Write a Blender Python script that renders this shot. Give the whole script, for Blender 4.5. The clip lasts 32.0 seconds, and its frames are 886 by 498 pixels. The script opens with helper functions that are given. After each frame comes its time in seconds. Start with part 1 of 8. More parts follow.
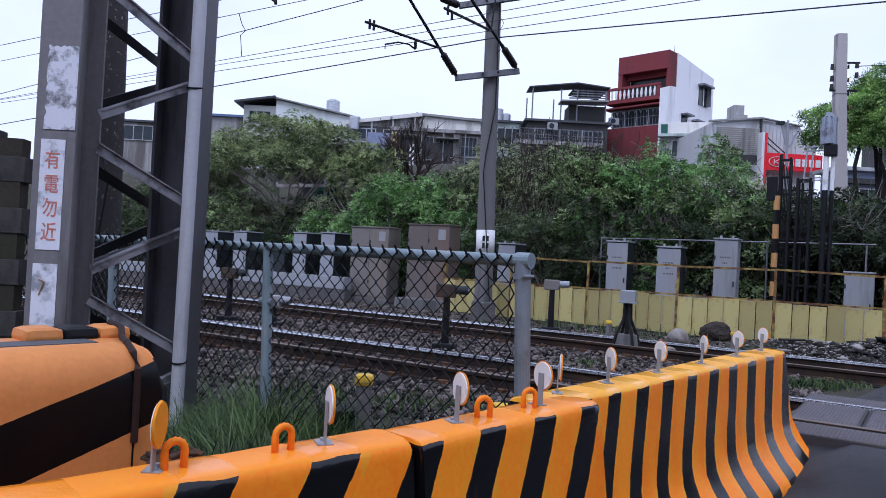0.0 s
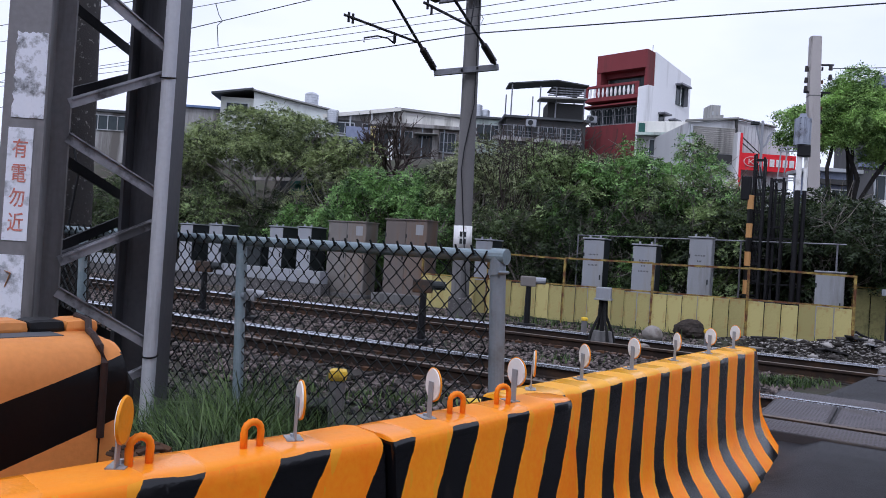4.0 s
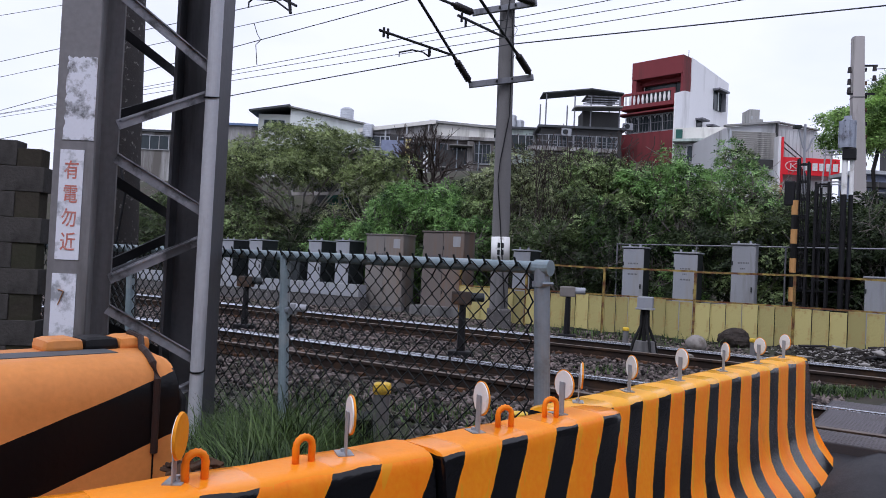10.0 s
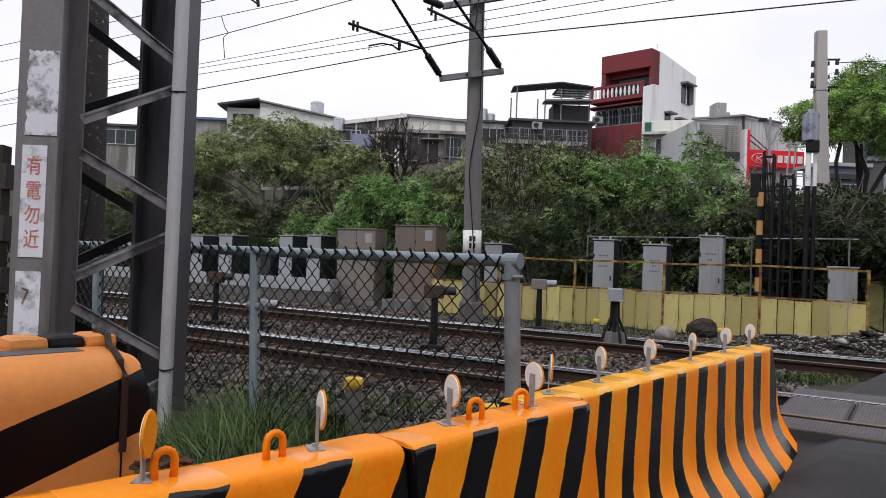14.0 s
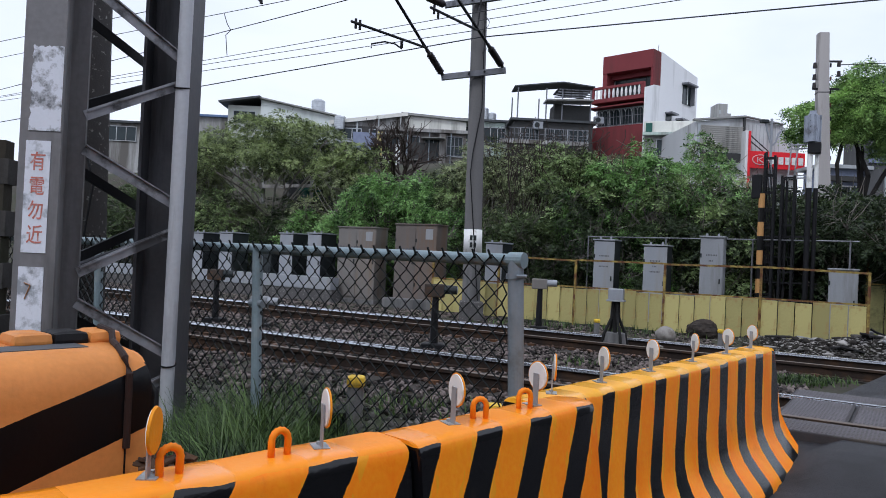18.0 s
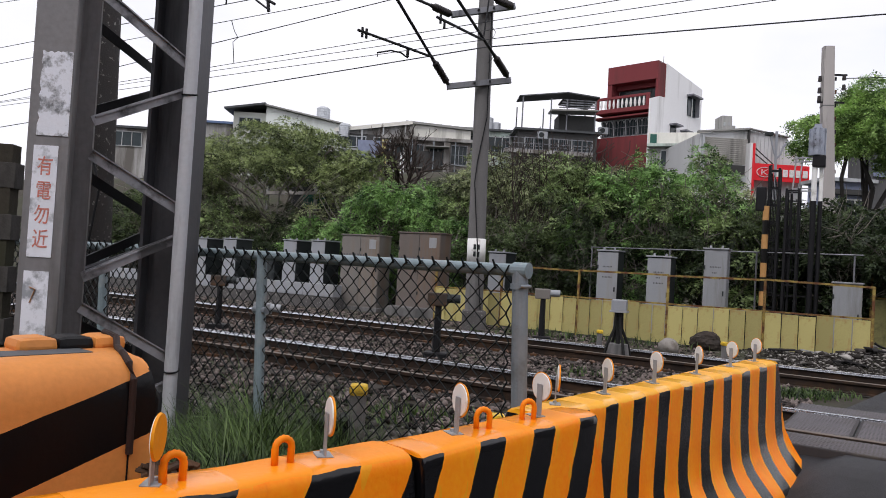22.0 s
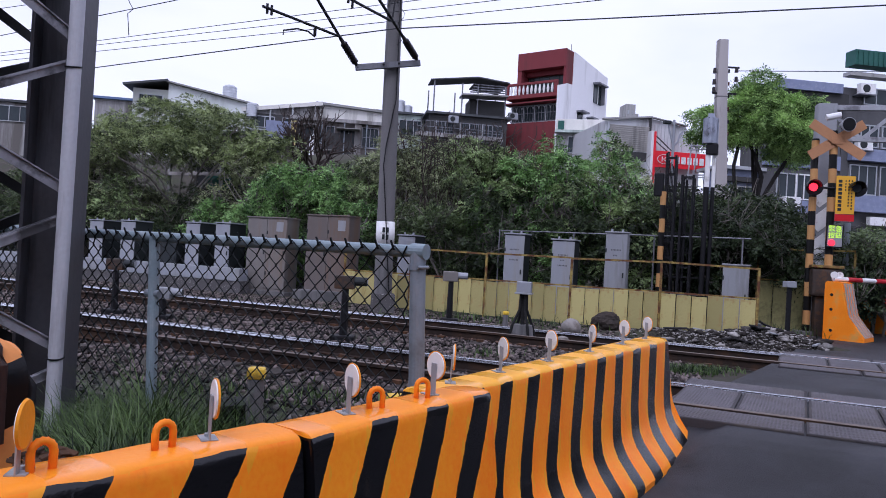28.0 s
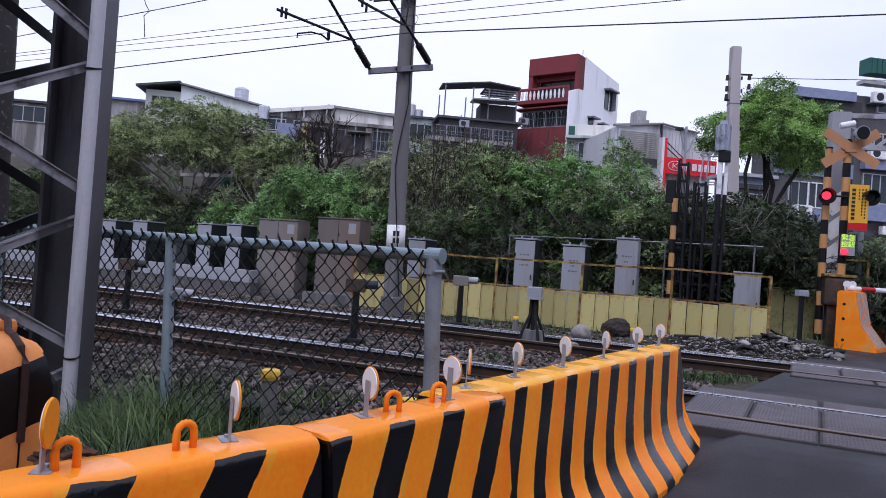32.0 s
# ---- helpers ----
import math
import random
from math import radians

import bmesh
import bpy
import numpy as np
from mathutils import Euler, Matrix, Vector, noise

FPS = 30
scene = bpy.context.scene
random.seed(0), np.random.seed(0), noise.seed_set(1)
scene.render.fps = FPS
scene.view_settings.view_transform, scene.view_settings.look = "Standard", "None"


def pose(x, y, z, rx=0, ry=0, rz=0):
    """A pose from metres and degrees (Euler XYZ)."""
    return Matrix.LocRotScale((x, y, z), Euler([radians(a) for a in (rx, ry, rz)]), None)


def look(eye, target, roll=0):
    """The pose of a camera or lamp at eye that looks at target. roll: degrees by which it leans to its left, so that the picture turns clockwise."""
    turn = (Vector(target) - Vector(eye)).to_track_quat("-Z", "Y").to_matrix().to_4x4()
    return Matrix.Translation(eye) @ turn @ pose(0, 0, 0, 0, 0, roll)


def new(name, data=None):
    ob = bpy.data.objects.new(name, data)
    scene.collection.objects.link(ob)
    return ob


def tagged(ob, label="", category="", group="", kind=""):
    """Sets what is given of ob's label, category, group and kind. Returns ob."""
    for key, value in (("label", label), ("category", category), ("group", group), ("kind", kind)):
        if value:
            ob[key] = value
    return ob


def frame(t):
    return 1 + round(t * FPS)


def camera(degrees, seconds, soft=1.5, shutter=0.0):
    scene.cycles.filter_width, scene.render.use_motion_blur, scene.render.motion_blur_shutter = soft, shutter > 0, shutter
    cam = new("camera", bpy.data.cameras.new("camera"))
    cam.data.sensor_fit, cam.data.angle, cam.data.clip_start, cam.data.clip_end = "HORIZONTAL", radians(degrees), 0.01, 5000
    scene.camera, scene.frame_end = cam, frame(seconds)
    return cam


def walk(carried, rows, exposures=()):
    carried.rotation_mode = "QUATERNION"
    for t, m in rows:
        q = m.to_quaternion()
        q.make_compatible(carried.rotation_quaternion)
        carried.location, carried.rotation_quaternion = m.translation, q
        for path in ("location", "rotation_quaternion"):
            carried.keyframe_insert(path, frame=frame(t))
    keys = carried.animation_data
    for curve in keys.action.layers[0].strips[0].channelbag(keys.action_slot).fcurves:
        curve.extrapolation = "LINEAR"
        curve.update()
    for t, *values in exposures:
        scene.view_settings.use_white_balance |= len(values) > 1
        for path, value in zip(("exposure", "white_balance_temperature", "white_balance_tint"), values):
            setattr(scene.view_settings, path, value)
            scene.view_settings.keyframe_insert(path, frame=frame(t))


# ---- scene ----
cam = camera(62.3, 32.0, soft=0.9)
ROWS = [
    (0.0, 0.0067, -0.0082, 1.3091, 0.669, -3.046, -0.745),
    (0.5, 0.0260, -0.0150, 1.3110, 1.481, -2.824, -2.175),
    (1.0, 0.0359, -0.0197, 1.3131, 1.773, -2.774, -3.753),
    (1.5, 0.0346, -0.0094, 1.3088, 1.405, -3.656, -5.003),
    (2.0, 0.0219, 0.0096, 1.3086, 0.747, -3.404, -3.053),
    (2.5, 0.0235, 0.0086, 1.3109, 0.373, -3.950, -2.881),
    (3.0, 0.0249, 0.0090, 1.3103, 0.361, -3.755, -3.400),
    (3.5, 0.0214, 0.0084, 1.3085, 0.504, -3.817, -2.623),
    (5.5, 0.0139, 0.0070, 1.3089, -0.109, -3.407, -2.484),
    (6.0, 0.0093, 0.0089, 1.3082, -0.156, -3.696, -2.475),
    (6.5, 0.0078, 0.0054, 1.3094, -0.187, -3.766, -2.255),
    (7.0, 0.0063, 0.0061, 1.3090, -0.019, -3.850, -2.086),
    (7.5, 0.0060, 0.0068, 1.3102, 0.091, -3.891, -2.093),
    (8.0, 0.0095, 0.0041, 1.3112, 0.323, -3.824, -2.277),
    (8.5, 0.0067, 0.0076, 1.3120, 0.760, -3.816, -2.260),
    (9.0, 0.0082, 0.0066, 1.3151, 0.941, -3.414, -1.789),
    (9.5, -0.0088, 0.0096, 1.3139, 1.303, -2.990, -0.841),
    (10.0, -0.0115, 0.0139, 1.3120, 1.156, -2.733, 0.357),
    (10.5, -0.0061, 0.0041, 1.3127, 0.994, -3.031, -1.240),
    (11.0, -0.0150, 0.0112, 1.3129, 1.340, -3.211, -0.495),
    (11.5, -0.0152, 0.0161, 1.3153, 1.329, -3.395, -0.031),
    (12.0, -0.0138, 0.0110, 1.3164, 1.664, -3.372, -0.767),
    (12.5, -0.0094, 0.0056, 1.3179, 1.732, -3.159, -1.603),
    (13.0, -0.0069, 0.0003, 1.3209, 1.974, -2.631, -1.908),
    (13.5, -0.0091, 0.0071, 1.3122, 1.190, -2.348, -1.304),
    (14.0, -0.0030, 0.0034, 1.3134, 0.760, -2.202, -1.799),
    (14.5, -0.0023, 0.0078, 1.3092, 0.289, -2.091, -1.901),
    (16.5, -0.0082, 0.0086, 1.3120, 1.095, -2.031, -2.207),
    (17.0, -0.0115, 0.0091, 1.3126, 0.907, -2.111, -2.100),
    (17.5, -0.0123, 0.0069, 1.3114, 0.668, -2.139, -1.731),
    (18.0, -0.0213, 0.0085, 1.3113, 0.685, -2.641, -1.824),
    (18.5, -0.0187, 0.0042, 1.3150, 1.643, -3.112, -1.701),
    (19.0, -0.0237, 0.0056, 1.3180, 1.988, -3.161, -1.868),
    (19.5, -0.0217, 0.0065, 1.3179, 2.560, -3.628, -2.011),
    (20.0, -0.0174, 0.0121, 1.3146, 1.915, -3.300, -2.110),
    (20.5, -0.0161, 0.0131, 1.3147, 1.676, -3.063, -2.113),
    (21.0, -0.0190, 0.0078, 1.3142, 1.519, -3.048, -2.051),
    (21.5, -0.0275, 0.0039, 1.3134, 1.524, -3.161, -1.839),
    (22.0, -0.0293, 0.0076, 1.3140, 1.343, -3.337, -1.600),
    (22.5, -0.0202, 0.0075, 1.3149, 1.360, -3.180, -1.354),
    (23.0, -0.0158, 0.0125, 1.3122, 1.153, -2.869, -1.336),
    (23.5, -0.0005, 0.0245, 1.3114, 1.070, -2.728, -1.388),
    (24.0, 0.0029, 0.0301, 1.3082, 0.534, -2.676, -1.542),
    (24.5, 0.0015, 0.0312, 1.3046, 0.013, -2.642, -1.358),
    (25.0, 0.0274, 0.0179, 1.3013, -0.581, -3.196, -5.345),
    (25.5, 0.0476, -0.0031, 1.3038, -0.473, -3.440, -8.181),
    (27.5, 0.0425, 0.0007, 1.3056, 0.674, -3.177, -9.644),
    (28.0, 0.0342, -0.0036, 1.3070, 0.450, -3.288, -8.467),
    (28.5, 0.0270, -0.0051, 1.3047, 0.374, -3.304, -8.041),
    (29.0, 0.0065, -0.0110, 1.3059, 0.643, -3.691, -7.461),
    (29.5, -0.0149, -0.0030, 1.3101, 1.591, -4.728, -6.050),
    (30.0, -0.0207, 0.0039, 1.3038, 0.431, -4.570, -5.776),
    (30.5, -0.0429, -0.0049, 1.2988, 0.085, -4.974, -5.057),
    (31.0, -0.0452, -0.0013, 1.3030, 0.238, -5.111, -2.248),
    (31.5, -0.0141, -0.0057, 1.3063, 0.855, -4.670, -5.840),
    (32.0, -0.0000, -0.0021, 1.3063, 0.727, -3.996, -7.798),
]
EXPOSURES = [
    (0.0, 0.0, 5250, 21), (1.0, 0.0, 5500, 22), (2.0, 0.0, 5800, 19), (4.0, 0.0, 5600, 18), (7.0, 0.0, 5350, 21), (9.5, 0.0, 5700, 19), (13.0, 0.0, 6150, 15), (14.5, 0.0, 6500, 14),
    (17.0, 0.0, 5750, 11), (18.5, 0.0, 5800, 11), (20.0, 0.04, 6450, 14), (24.0, 0.06, 6450, 14), (24.9, 0.06, 5600, 19), (25.5, 0.02, 5600, 20), (28.0, 0.0, 5500, 26), (30.0, 0.0, 5500, 24), (32.0, 0.0, 5550, 25),
]
walk(cam, [(t, pose(x, y, z, 90 + pitch, roll, yaw)) for t, x, y, z, pitch, roll, yaw in ROWS], EXPOSURES)

# ---- world and sun: a bright overcast sky ----
SUN_EL, SUN_AZ = radians(52), radians(205)
world = bpy.data.worlds.new("overcast_sky")
scene.world = world
world.use_nodes = True
wn, wl = world.node_tree.nodes, world.node_tree.links
wn.clear()
sky = wn.new("ShaderNodeTexSky")
sky.sky_type, sky.sun_disc, sky.sun_elevation, sky.sun_rotation = "NISHITA", False, SUN_EL, SUN_AZ
sky_gain = wn.new("ShaderNodeMix")
sky_gain.data_type, sky_gain.blend_type = "RGBA", "MULTIPLY"
sky_gain.inputs["Factor"].default_value = 1.0
sky_gain.inputs["B"].default_value = (0.13, 0.13, 0.13, 1)
co = wn.new("ShaderNodeTexCoord")
stretch = wn.new("ShaderNodeMapping")
stretch.inputs["Scale"].default_value = (1.0, 1.0, 2.6)
clouds = wn.new("ShaderNodeTexNoise")
clouds.inputs["Scale"].default_value, clouds.inputs["Detail"].default_value = 2.3, 5.0
veil = wn.new("ShaderNodeValToRGB")
veil.color_ramp.elements[0].position, veil.color_ramp.elements[0].color = 0.28, (0.74, 0.74, 0.74, 1)
veil.color_ramp.elements[1].position, veil.color_ramp.elements[1].color = 0.55, (0.97, 0.97, 0.97, 1)
cover = wn.new("ShaderNodeMix")
cover.data_type = "RGBA"
cover.inputs["B"].default_value = (0.96, 0.965, 1.0, 1)
back = wn.new("ShaderNodeBackground")
back.inputs["Strength"].default_value = 1.06
out = wn.new("ShaderNodeOutputWorld")
wl.new(co.outputs["Generated"], stretch.inputs["Vector"])
wl.new(stretch.outputs["Vector"], clouds.inputs["Vector"])
wl.new(clouds.outputs["Fac"], veil.inputs["Fac"])
wl.new(veil.outputs["Color"], cover.inputs["Factor"])
wl.new(sky.outputs["Color"], sky_gain.inputs["A"])
wl.new(sky_gain.outputs["Result"], cover.inputs["A"])
wl.new(cover.outputs["Result"], back.inputs["Color"])
wl.new(back.outputs["Background"], out.inputs["Surface"])
sun = new("sun", bpy.data.lights.new("sun", "SUN"))
sun.data.energy, sun.data.angle, sun.data.color = 1.3, radians(25), (1.0, 0.97, 0.92)
sun.matrix_world = look((0, 0, 60), (60 * math.cos(SUN_EL) / math.sin(SUN_EL) * -math.sin(SUN_AZ), 60 * math.cos(SUN_EL) / math.sin(SUN_EL) * -math.cos(SUN_AZ), 0))

# ---- materials ----
def mat(name, color, rough=0.7, metal=0.0, vary=0.25, scale=3.0, grain=40.0, bump=0.15, stain=None, stain_amount=0.0, stain_scale=1.2, island=0.0, spec=0.25, obj=0.0, emit=0.0, vertical=False):
    """A surface with broad and fine colour variation, optional stains, and relief."""
    m = bpy.data.materials.new(name)
    m.use_nodes = True
    n, l = m.node_tree.nodes, m.node_tree.links
    b = n["Principled BSDF"]
    tc = n.new("ShaderNodeTexCoord")
    mp = n.new("ShaderNodeMapping")
    if vertical:
        mp.inputs["Scale"].default_value = (1, 1, 0.12)
    l.new(tc.outputs["Object"], mp.inputs["Vector"])
    big = n.new("ShaderNodeTexNoise")
    big.inputs["Scale"].default_value, big.inputs["Detail"].default_value = scale, 4
    fine = n.new("ShaderNodeTexNoise")
    fine.inputs["Scale"].default_value, fine.inputs["Detail"].default_value = grain, 3
    l.new(mp.outputs["Vector"], big.inputs["Vector"])
    l.new(tc.outputs["Object"], fine.inputs["Vector"])
    add = n.new("ShaderNodeMath")
    add.operation = "MULTIPLY_ADD"
    l.new(big.outputs["Fac"], add.inputs[0])
    add.inputs[1].default_value = 0.65
    half = n.new("ShaderNodeMath")
    half.operation = "MULTIPLY"
    half.inputs[1].default_value = 0.35
    l.new(fine.outputs["Fac"], half.inputs[0])
    l.new(half.outputs[0], add.inputs[2])
    value = add.outputs[0]
    if island or obj:
        src = n.new("ShaderNodeNewGeometry").outputs["Random Per Island"] if island else n.new("ShaderNodeObjectInfo").outputs["Random"]
        more = n.new("ShaderNodeMath")
        more.operation = "MULTIPLY_ADD"
        l.new(src, more.inputs[0])
        more.inputs[1].default_value = island or obj
        l.new(value, more.inputs[2])
        less = n.new("ShaderNodeMath")
        less.operation = "SUBTRACT"
        l.new(more.outputs[0], less.inputs[0])
        less.inputs[1].default_value = (island or obj) / 2
        value = less.outputs[0]
    ramp = n.new("ShaderNodeValToRGB")
    ramp.color_ramp.elements[0].position, ramp.color_ramp.elements[1].position = 0.25, 0.75
    ramp.color_ramp.elements[0].color = (*[c * (1 - vary) for c in color], 1)
    ramp.color_ramp.elements[1].color = (*[min(1, c * (1 + vary)) for c in color], 1)
    l.new(value, ramp.inputs["Fac"])
    col = ramp.outputs["Color"]
    if stain:
        sn = n.new("ShaderNodeTexNoise")
        sn.inputs["Scale"].default_value, sn.inputs["Detail"].default_value, sn.inputs["Roughness"].default_value = stain_scale, 6, 0.65
        l.new(mp.outputs["Vector"], sn.inputs["Vector"])
        sr = n.new("ShaderNodeValToRGB")
        sr.color_ramp.elements[0].position, sr.color_ramp.elements[1].position = 0.62 - 0.3 * stain_amount, 0.72 - 0.2 * stain_amount
        l.new(sn.outputs["Fac"], sr.inputs["Fac"])
        mx = n.new("ShaderNodeMix")
        mx.data_type = "RGBA"
        l.new(sr.outputs["Color"], mx.inputs["Factor"])
        l.new(col, mx.inputs["A"])
        mx.inputs["B"].default_value = (*stain, 1)
        col = mx.outputs["Result"]
    l.new(col, b.inputs["Base Color"])
    rr = n.new("ShaderNodeMapRange")
    rr.inputs["To Min"].default_value, rr.inputs["To Max"].default_value = max(0.02, rough - 0.12), min(1, rough + 0.12)
    l.new(fine.outputs["Fac"], rr.inputs["Value"])
    l.new(rr.outputs["Result"], b.inputs["Roughness"])
    b.inputs["Metallic"].default_value = metal
    b.inputs["Specular IOR Level"].default_value = spec
    if bump:
        bp = n.new("ShaderNodeBump")
        bp.inputs["Strength"].default_value, bp.inputs["Distance"].default_value = bump, 0.01
        l.new(fine.outputs["Fac"], bp.inputs["Height"])
        l.new(bp.outputs["Normal"], b.inputs["Normal"])
    if emit:
        l.new(col, b.inputs["Emission Color"])
        b.inputs["Emission Strength"].default_value = emit
    return m


def leaf_mat(name, dark, light, rough=0.5, clump=1.7):
    """Leaves: each blade takes its own green; thin enough to pass light."""
    m = bpy.data.materials.new(name)
    m.use_nodes = True
    n, l = m.node_tree.nodes, m.node_tree.links
    b = n["Principled BSDF"]
    geo = n.new("ShaderNodeNewGeometry")
    ramp = n.new("ShaderNodeValToRGB")
    ramp.color_ramp.elements[0].color, ramp.color_ramp.elements[1].color = (*dark, 1), (*light, 1)
    tc = n.new("ShaderNodeTexCoord")
    big = n.new("ShaderNodeTexNoise")
    big.inputs["Scale"].default_value, big.inputs["Detail"].default_value = clump, 3
    l.new(tc.outputs["Object"], big.inputs["Vector"])
    mixv = n.new("ShaderNodeMath")
    mixv.operation = "MULTIPLY_ADD"
    l.new(geo.outputs["Random Per Island"], mixv.inputs[0])
    mixv.inputs[1].default_value = 0.85
    sub = n.new("ShaderNodeMapRange")
    sub.inputs["From Min"].default_value, sub.inputs["From Max"].default_value = 0.35, 0.65
    sub.inputs["To Min"].default_value, sub.inputs["To Max"].default_value = -0.4, 0.5
    l.new(big.outputs["Fac"], sub.inputs["Value"])
    l.new(sub.outputs["Result"], mixv.inputs[2])
    l.new(mixv.outputs[0], ramp.inputs["Fac"])
    l.new(ramp.outputs["Color"], b.inputs["Base Color"])
    b.inputs["Roughness"].default_value = rough
    b.inputs["Specular IOR Level"].default_value = 0.3
    tr = n.new("ShaderNodeBsdfTranslucent")
    l.new(ramp.outputs["Color"], tr.inputs["Color"])
    mix = n.new("ShaderNodeMixShader")
    mix.inputs[0].default_value = 0.24
    l.new(b.outputs[0], mix.inputs[1])
    l.new(tr.outputs[0], mix.inputs[2])
    l.new(mix.outputs[0], n["Material Output"].inputs["Surface"])
    return m


def stripe_mat(name, a, b_col, period, duty, phase, axis=0, bend=0.0, rough=0.4, slant=0.0, wobble=0.02, dirt=(0.12, 0.09, 0.06), dirt_amount=0.25, dark_rough=0.3, spec=0.25, top=None, top_col=(0.87, 0.32, 0.008), top_mix=(0.9, 0.42, 0.02)):
    """Hand-painted bands across an axis of the object, with uneven edges, worn paint and grime."""
    m = mat(name, a, rough, 0, 0.16, 5.0, 55, 0.12, spec=spec, vertical=True)
    n, l = m.node_tree.nodes, m.node_tree.links
    if top:  # brushed streaks of redder and yellower paint
        hue = next(q for q in n if q.type == "VALTORGB").color_ramp.elements
        hue[0].position, hue[0].color = 0.34, (0.95, 0.2, 0.001, 1)
        hue[1].position, hue[1].color = 0.66, (0.98, 0.33, 0.007, 1)
    bsdf = n["Principled BSDF"]
    base = bsdf.inputs["Base Color"].links[0].from_socket
    tc = n.new("ShaderNodeTexCoord")
    sep = n.new("ShaderNodeSeparateXYZ")
    l.new(tc.outputs["Object"], sep.inputs[0])
    ns = n.new("ShaderNodeTexNoise")
    ns.inputs["Scale"].default_value, ns.inputs["Detail"].default_value = 7.0, 3
    l.new(tc.outputs["Object"], ns.inputs["Vector"])

    def op(kind, x, y, z=None):
        o = n.new("ShaderNodeMath")
        o.operation = kind
        for i, v in enumerate((x, y, z)):
            if v is None:
                continue
            if isinstance(v, (int, float)):
                o.inputs[i].default_value = v
            else:
                l.new(v, o.inputs[i])
        return o.outputs[0]
    rag = n.new("ShaderNodeTexNoise")
    rag.inputs["Scale"].default_value, rag.inputs["Detail"].default_value = 55.0, 4
    l.new(tc.outputs["Object"], rag.inputs["Vector"])
    pos = op("MULTIPLY_ADD", ns.outputs["Fac"], wobble, sep.outputs[axis])
    if wobble:
        pos = op("MULTIPLY_ADD", rag.outputs["Fac"], 0.4 * wobble, pos)
    pos = op("MULTIPLY_ADD", sep.outputs[2 if axis != 2 else 0], slant, pos)
    if top:  # lean about the crest
        pos = op("ADD", pos, -0.76 * slant - 0.152)
    count = op("MULTIPLY_ADD", pos, 1 / period, phase)
    if bend:
        count = op("MULTIPLY_ADD", op("MULTIPLY", pos, pos), -bend, count)
    frac = op("FRACT", count, 0)
    on = op("LESS_THAN", frac, duty)
    mx = n.new("ShaderNodeMix")
    mx.data_type = "RGBA"
    l.new(on, mx.inputs["Factor"])
    l.new(base, mx.inputs["A"])
    mx.inputs["B"].default_value = (*b_col, 1)
    mr = n.new("ShaderNodeMapRange")
    mr.inputs["To Min"].default_value, mr.inputs["To Max"].default_value = rough, dark_rough
    l.new(on, mr.inputs["Value"])
    l.new(mr.outputs["Result"], bsdf.inputs["Roughness"])
    if top:  # glossy black, and an older yellow coat showing beside the bands
        gl = n.new("ShaderNodeMapRange")
        gl.inputs["To Min"].default_value, gl.inputs["To Max"].default_value = spec, 0.5
        l.new(on, gl.inputs["Value"])
        l.new(gl.outputs["Result"], bsdf.inputs["Specular IOR Level"])
        st = n.new("ShaderNodeMapping")
        st.inputs["Scale"].default_value = (26.0, 9.0, 3.2)
        l.new(tc.outputs["Object"], st.inputs["Vector"])
        bn = n.new("ShaderNodeTexNoise")
        bn.inputs["Scale"].default_value, bn.inputs["Detail"].default_value = 1.0, 4
        l.new(st.outputs["Vector"], bn.inputs["Vector"])
        wide = op("LESS_THAN", op("FRACT", op("ADD", count, 0.09), 0), duty + 0.2)
        rim = op("MULTIPLY", op("SUBTRACT", wide, on), op("MULTIPLY", op("GREATER_THAN", bn.outputs["Fac"], 0.53), 0.75))
        old = n.new("ShaderNodeMix")
        old.data_type = "RGBA"
        l.new(rim, old.inputs["Factor"])
        l.new(mx.outputs["Result"], old.inputs["A"])
        old.inputs["B"].default_value = (0.86, 0.36, 0.014, 1)
        mx = old
    dn = n.new("ShaderNodeTexNoise")
    dn.inputs["Scale"].default_value, dn.inputs["Detail"].default_value, dn.inputs["Roughness"].default_value = 4.0, 8, 0.7
    l.new(tc.outputs["Object"], dn.inputs["Vector"])
    dr = n.new("ShaderNodeValToRGB")
    dr.color_ramp.elements[0].position, dr.color_ramp.elements[1].position = 0.58, 0.74
    dr.color_ramp.elements[1].color = (dirt_amount, dirt_amount, dirt_amount, 1)
    l.new(dn.outputs["Fac"], dr.inputs["Fac"])
    grime = n.new("ShaderNodeMix")
    grime.data_type = "RGBA"
    l.new(dr.outputs["Color"], grime.inputs["Factor"])
    painted = mx.outputs["Result"]
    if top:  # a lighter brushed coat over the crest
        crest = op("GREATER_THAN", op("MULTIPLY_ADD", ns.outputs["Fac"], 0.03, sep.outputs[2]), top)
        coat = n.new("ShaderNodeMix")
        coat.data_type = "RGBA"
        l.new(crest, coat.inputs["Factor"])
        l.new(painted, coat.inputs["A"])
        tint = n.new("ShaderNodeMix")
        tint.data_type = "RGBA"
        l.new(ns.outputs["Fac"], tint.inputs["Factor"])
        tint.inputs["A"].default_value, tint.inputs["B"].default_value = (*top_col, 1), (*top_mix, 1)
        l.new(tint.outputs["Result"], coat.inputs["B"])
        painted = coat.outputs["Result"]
    l.new(painted, grime.inputs["A"])
    grime.inputs["B"].default_value = (*dirt, 1)
    l.new(grime.outputs["Result"], bsdf.inputs["Base Color"])
    return m


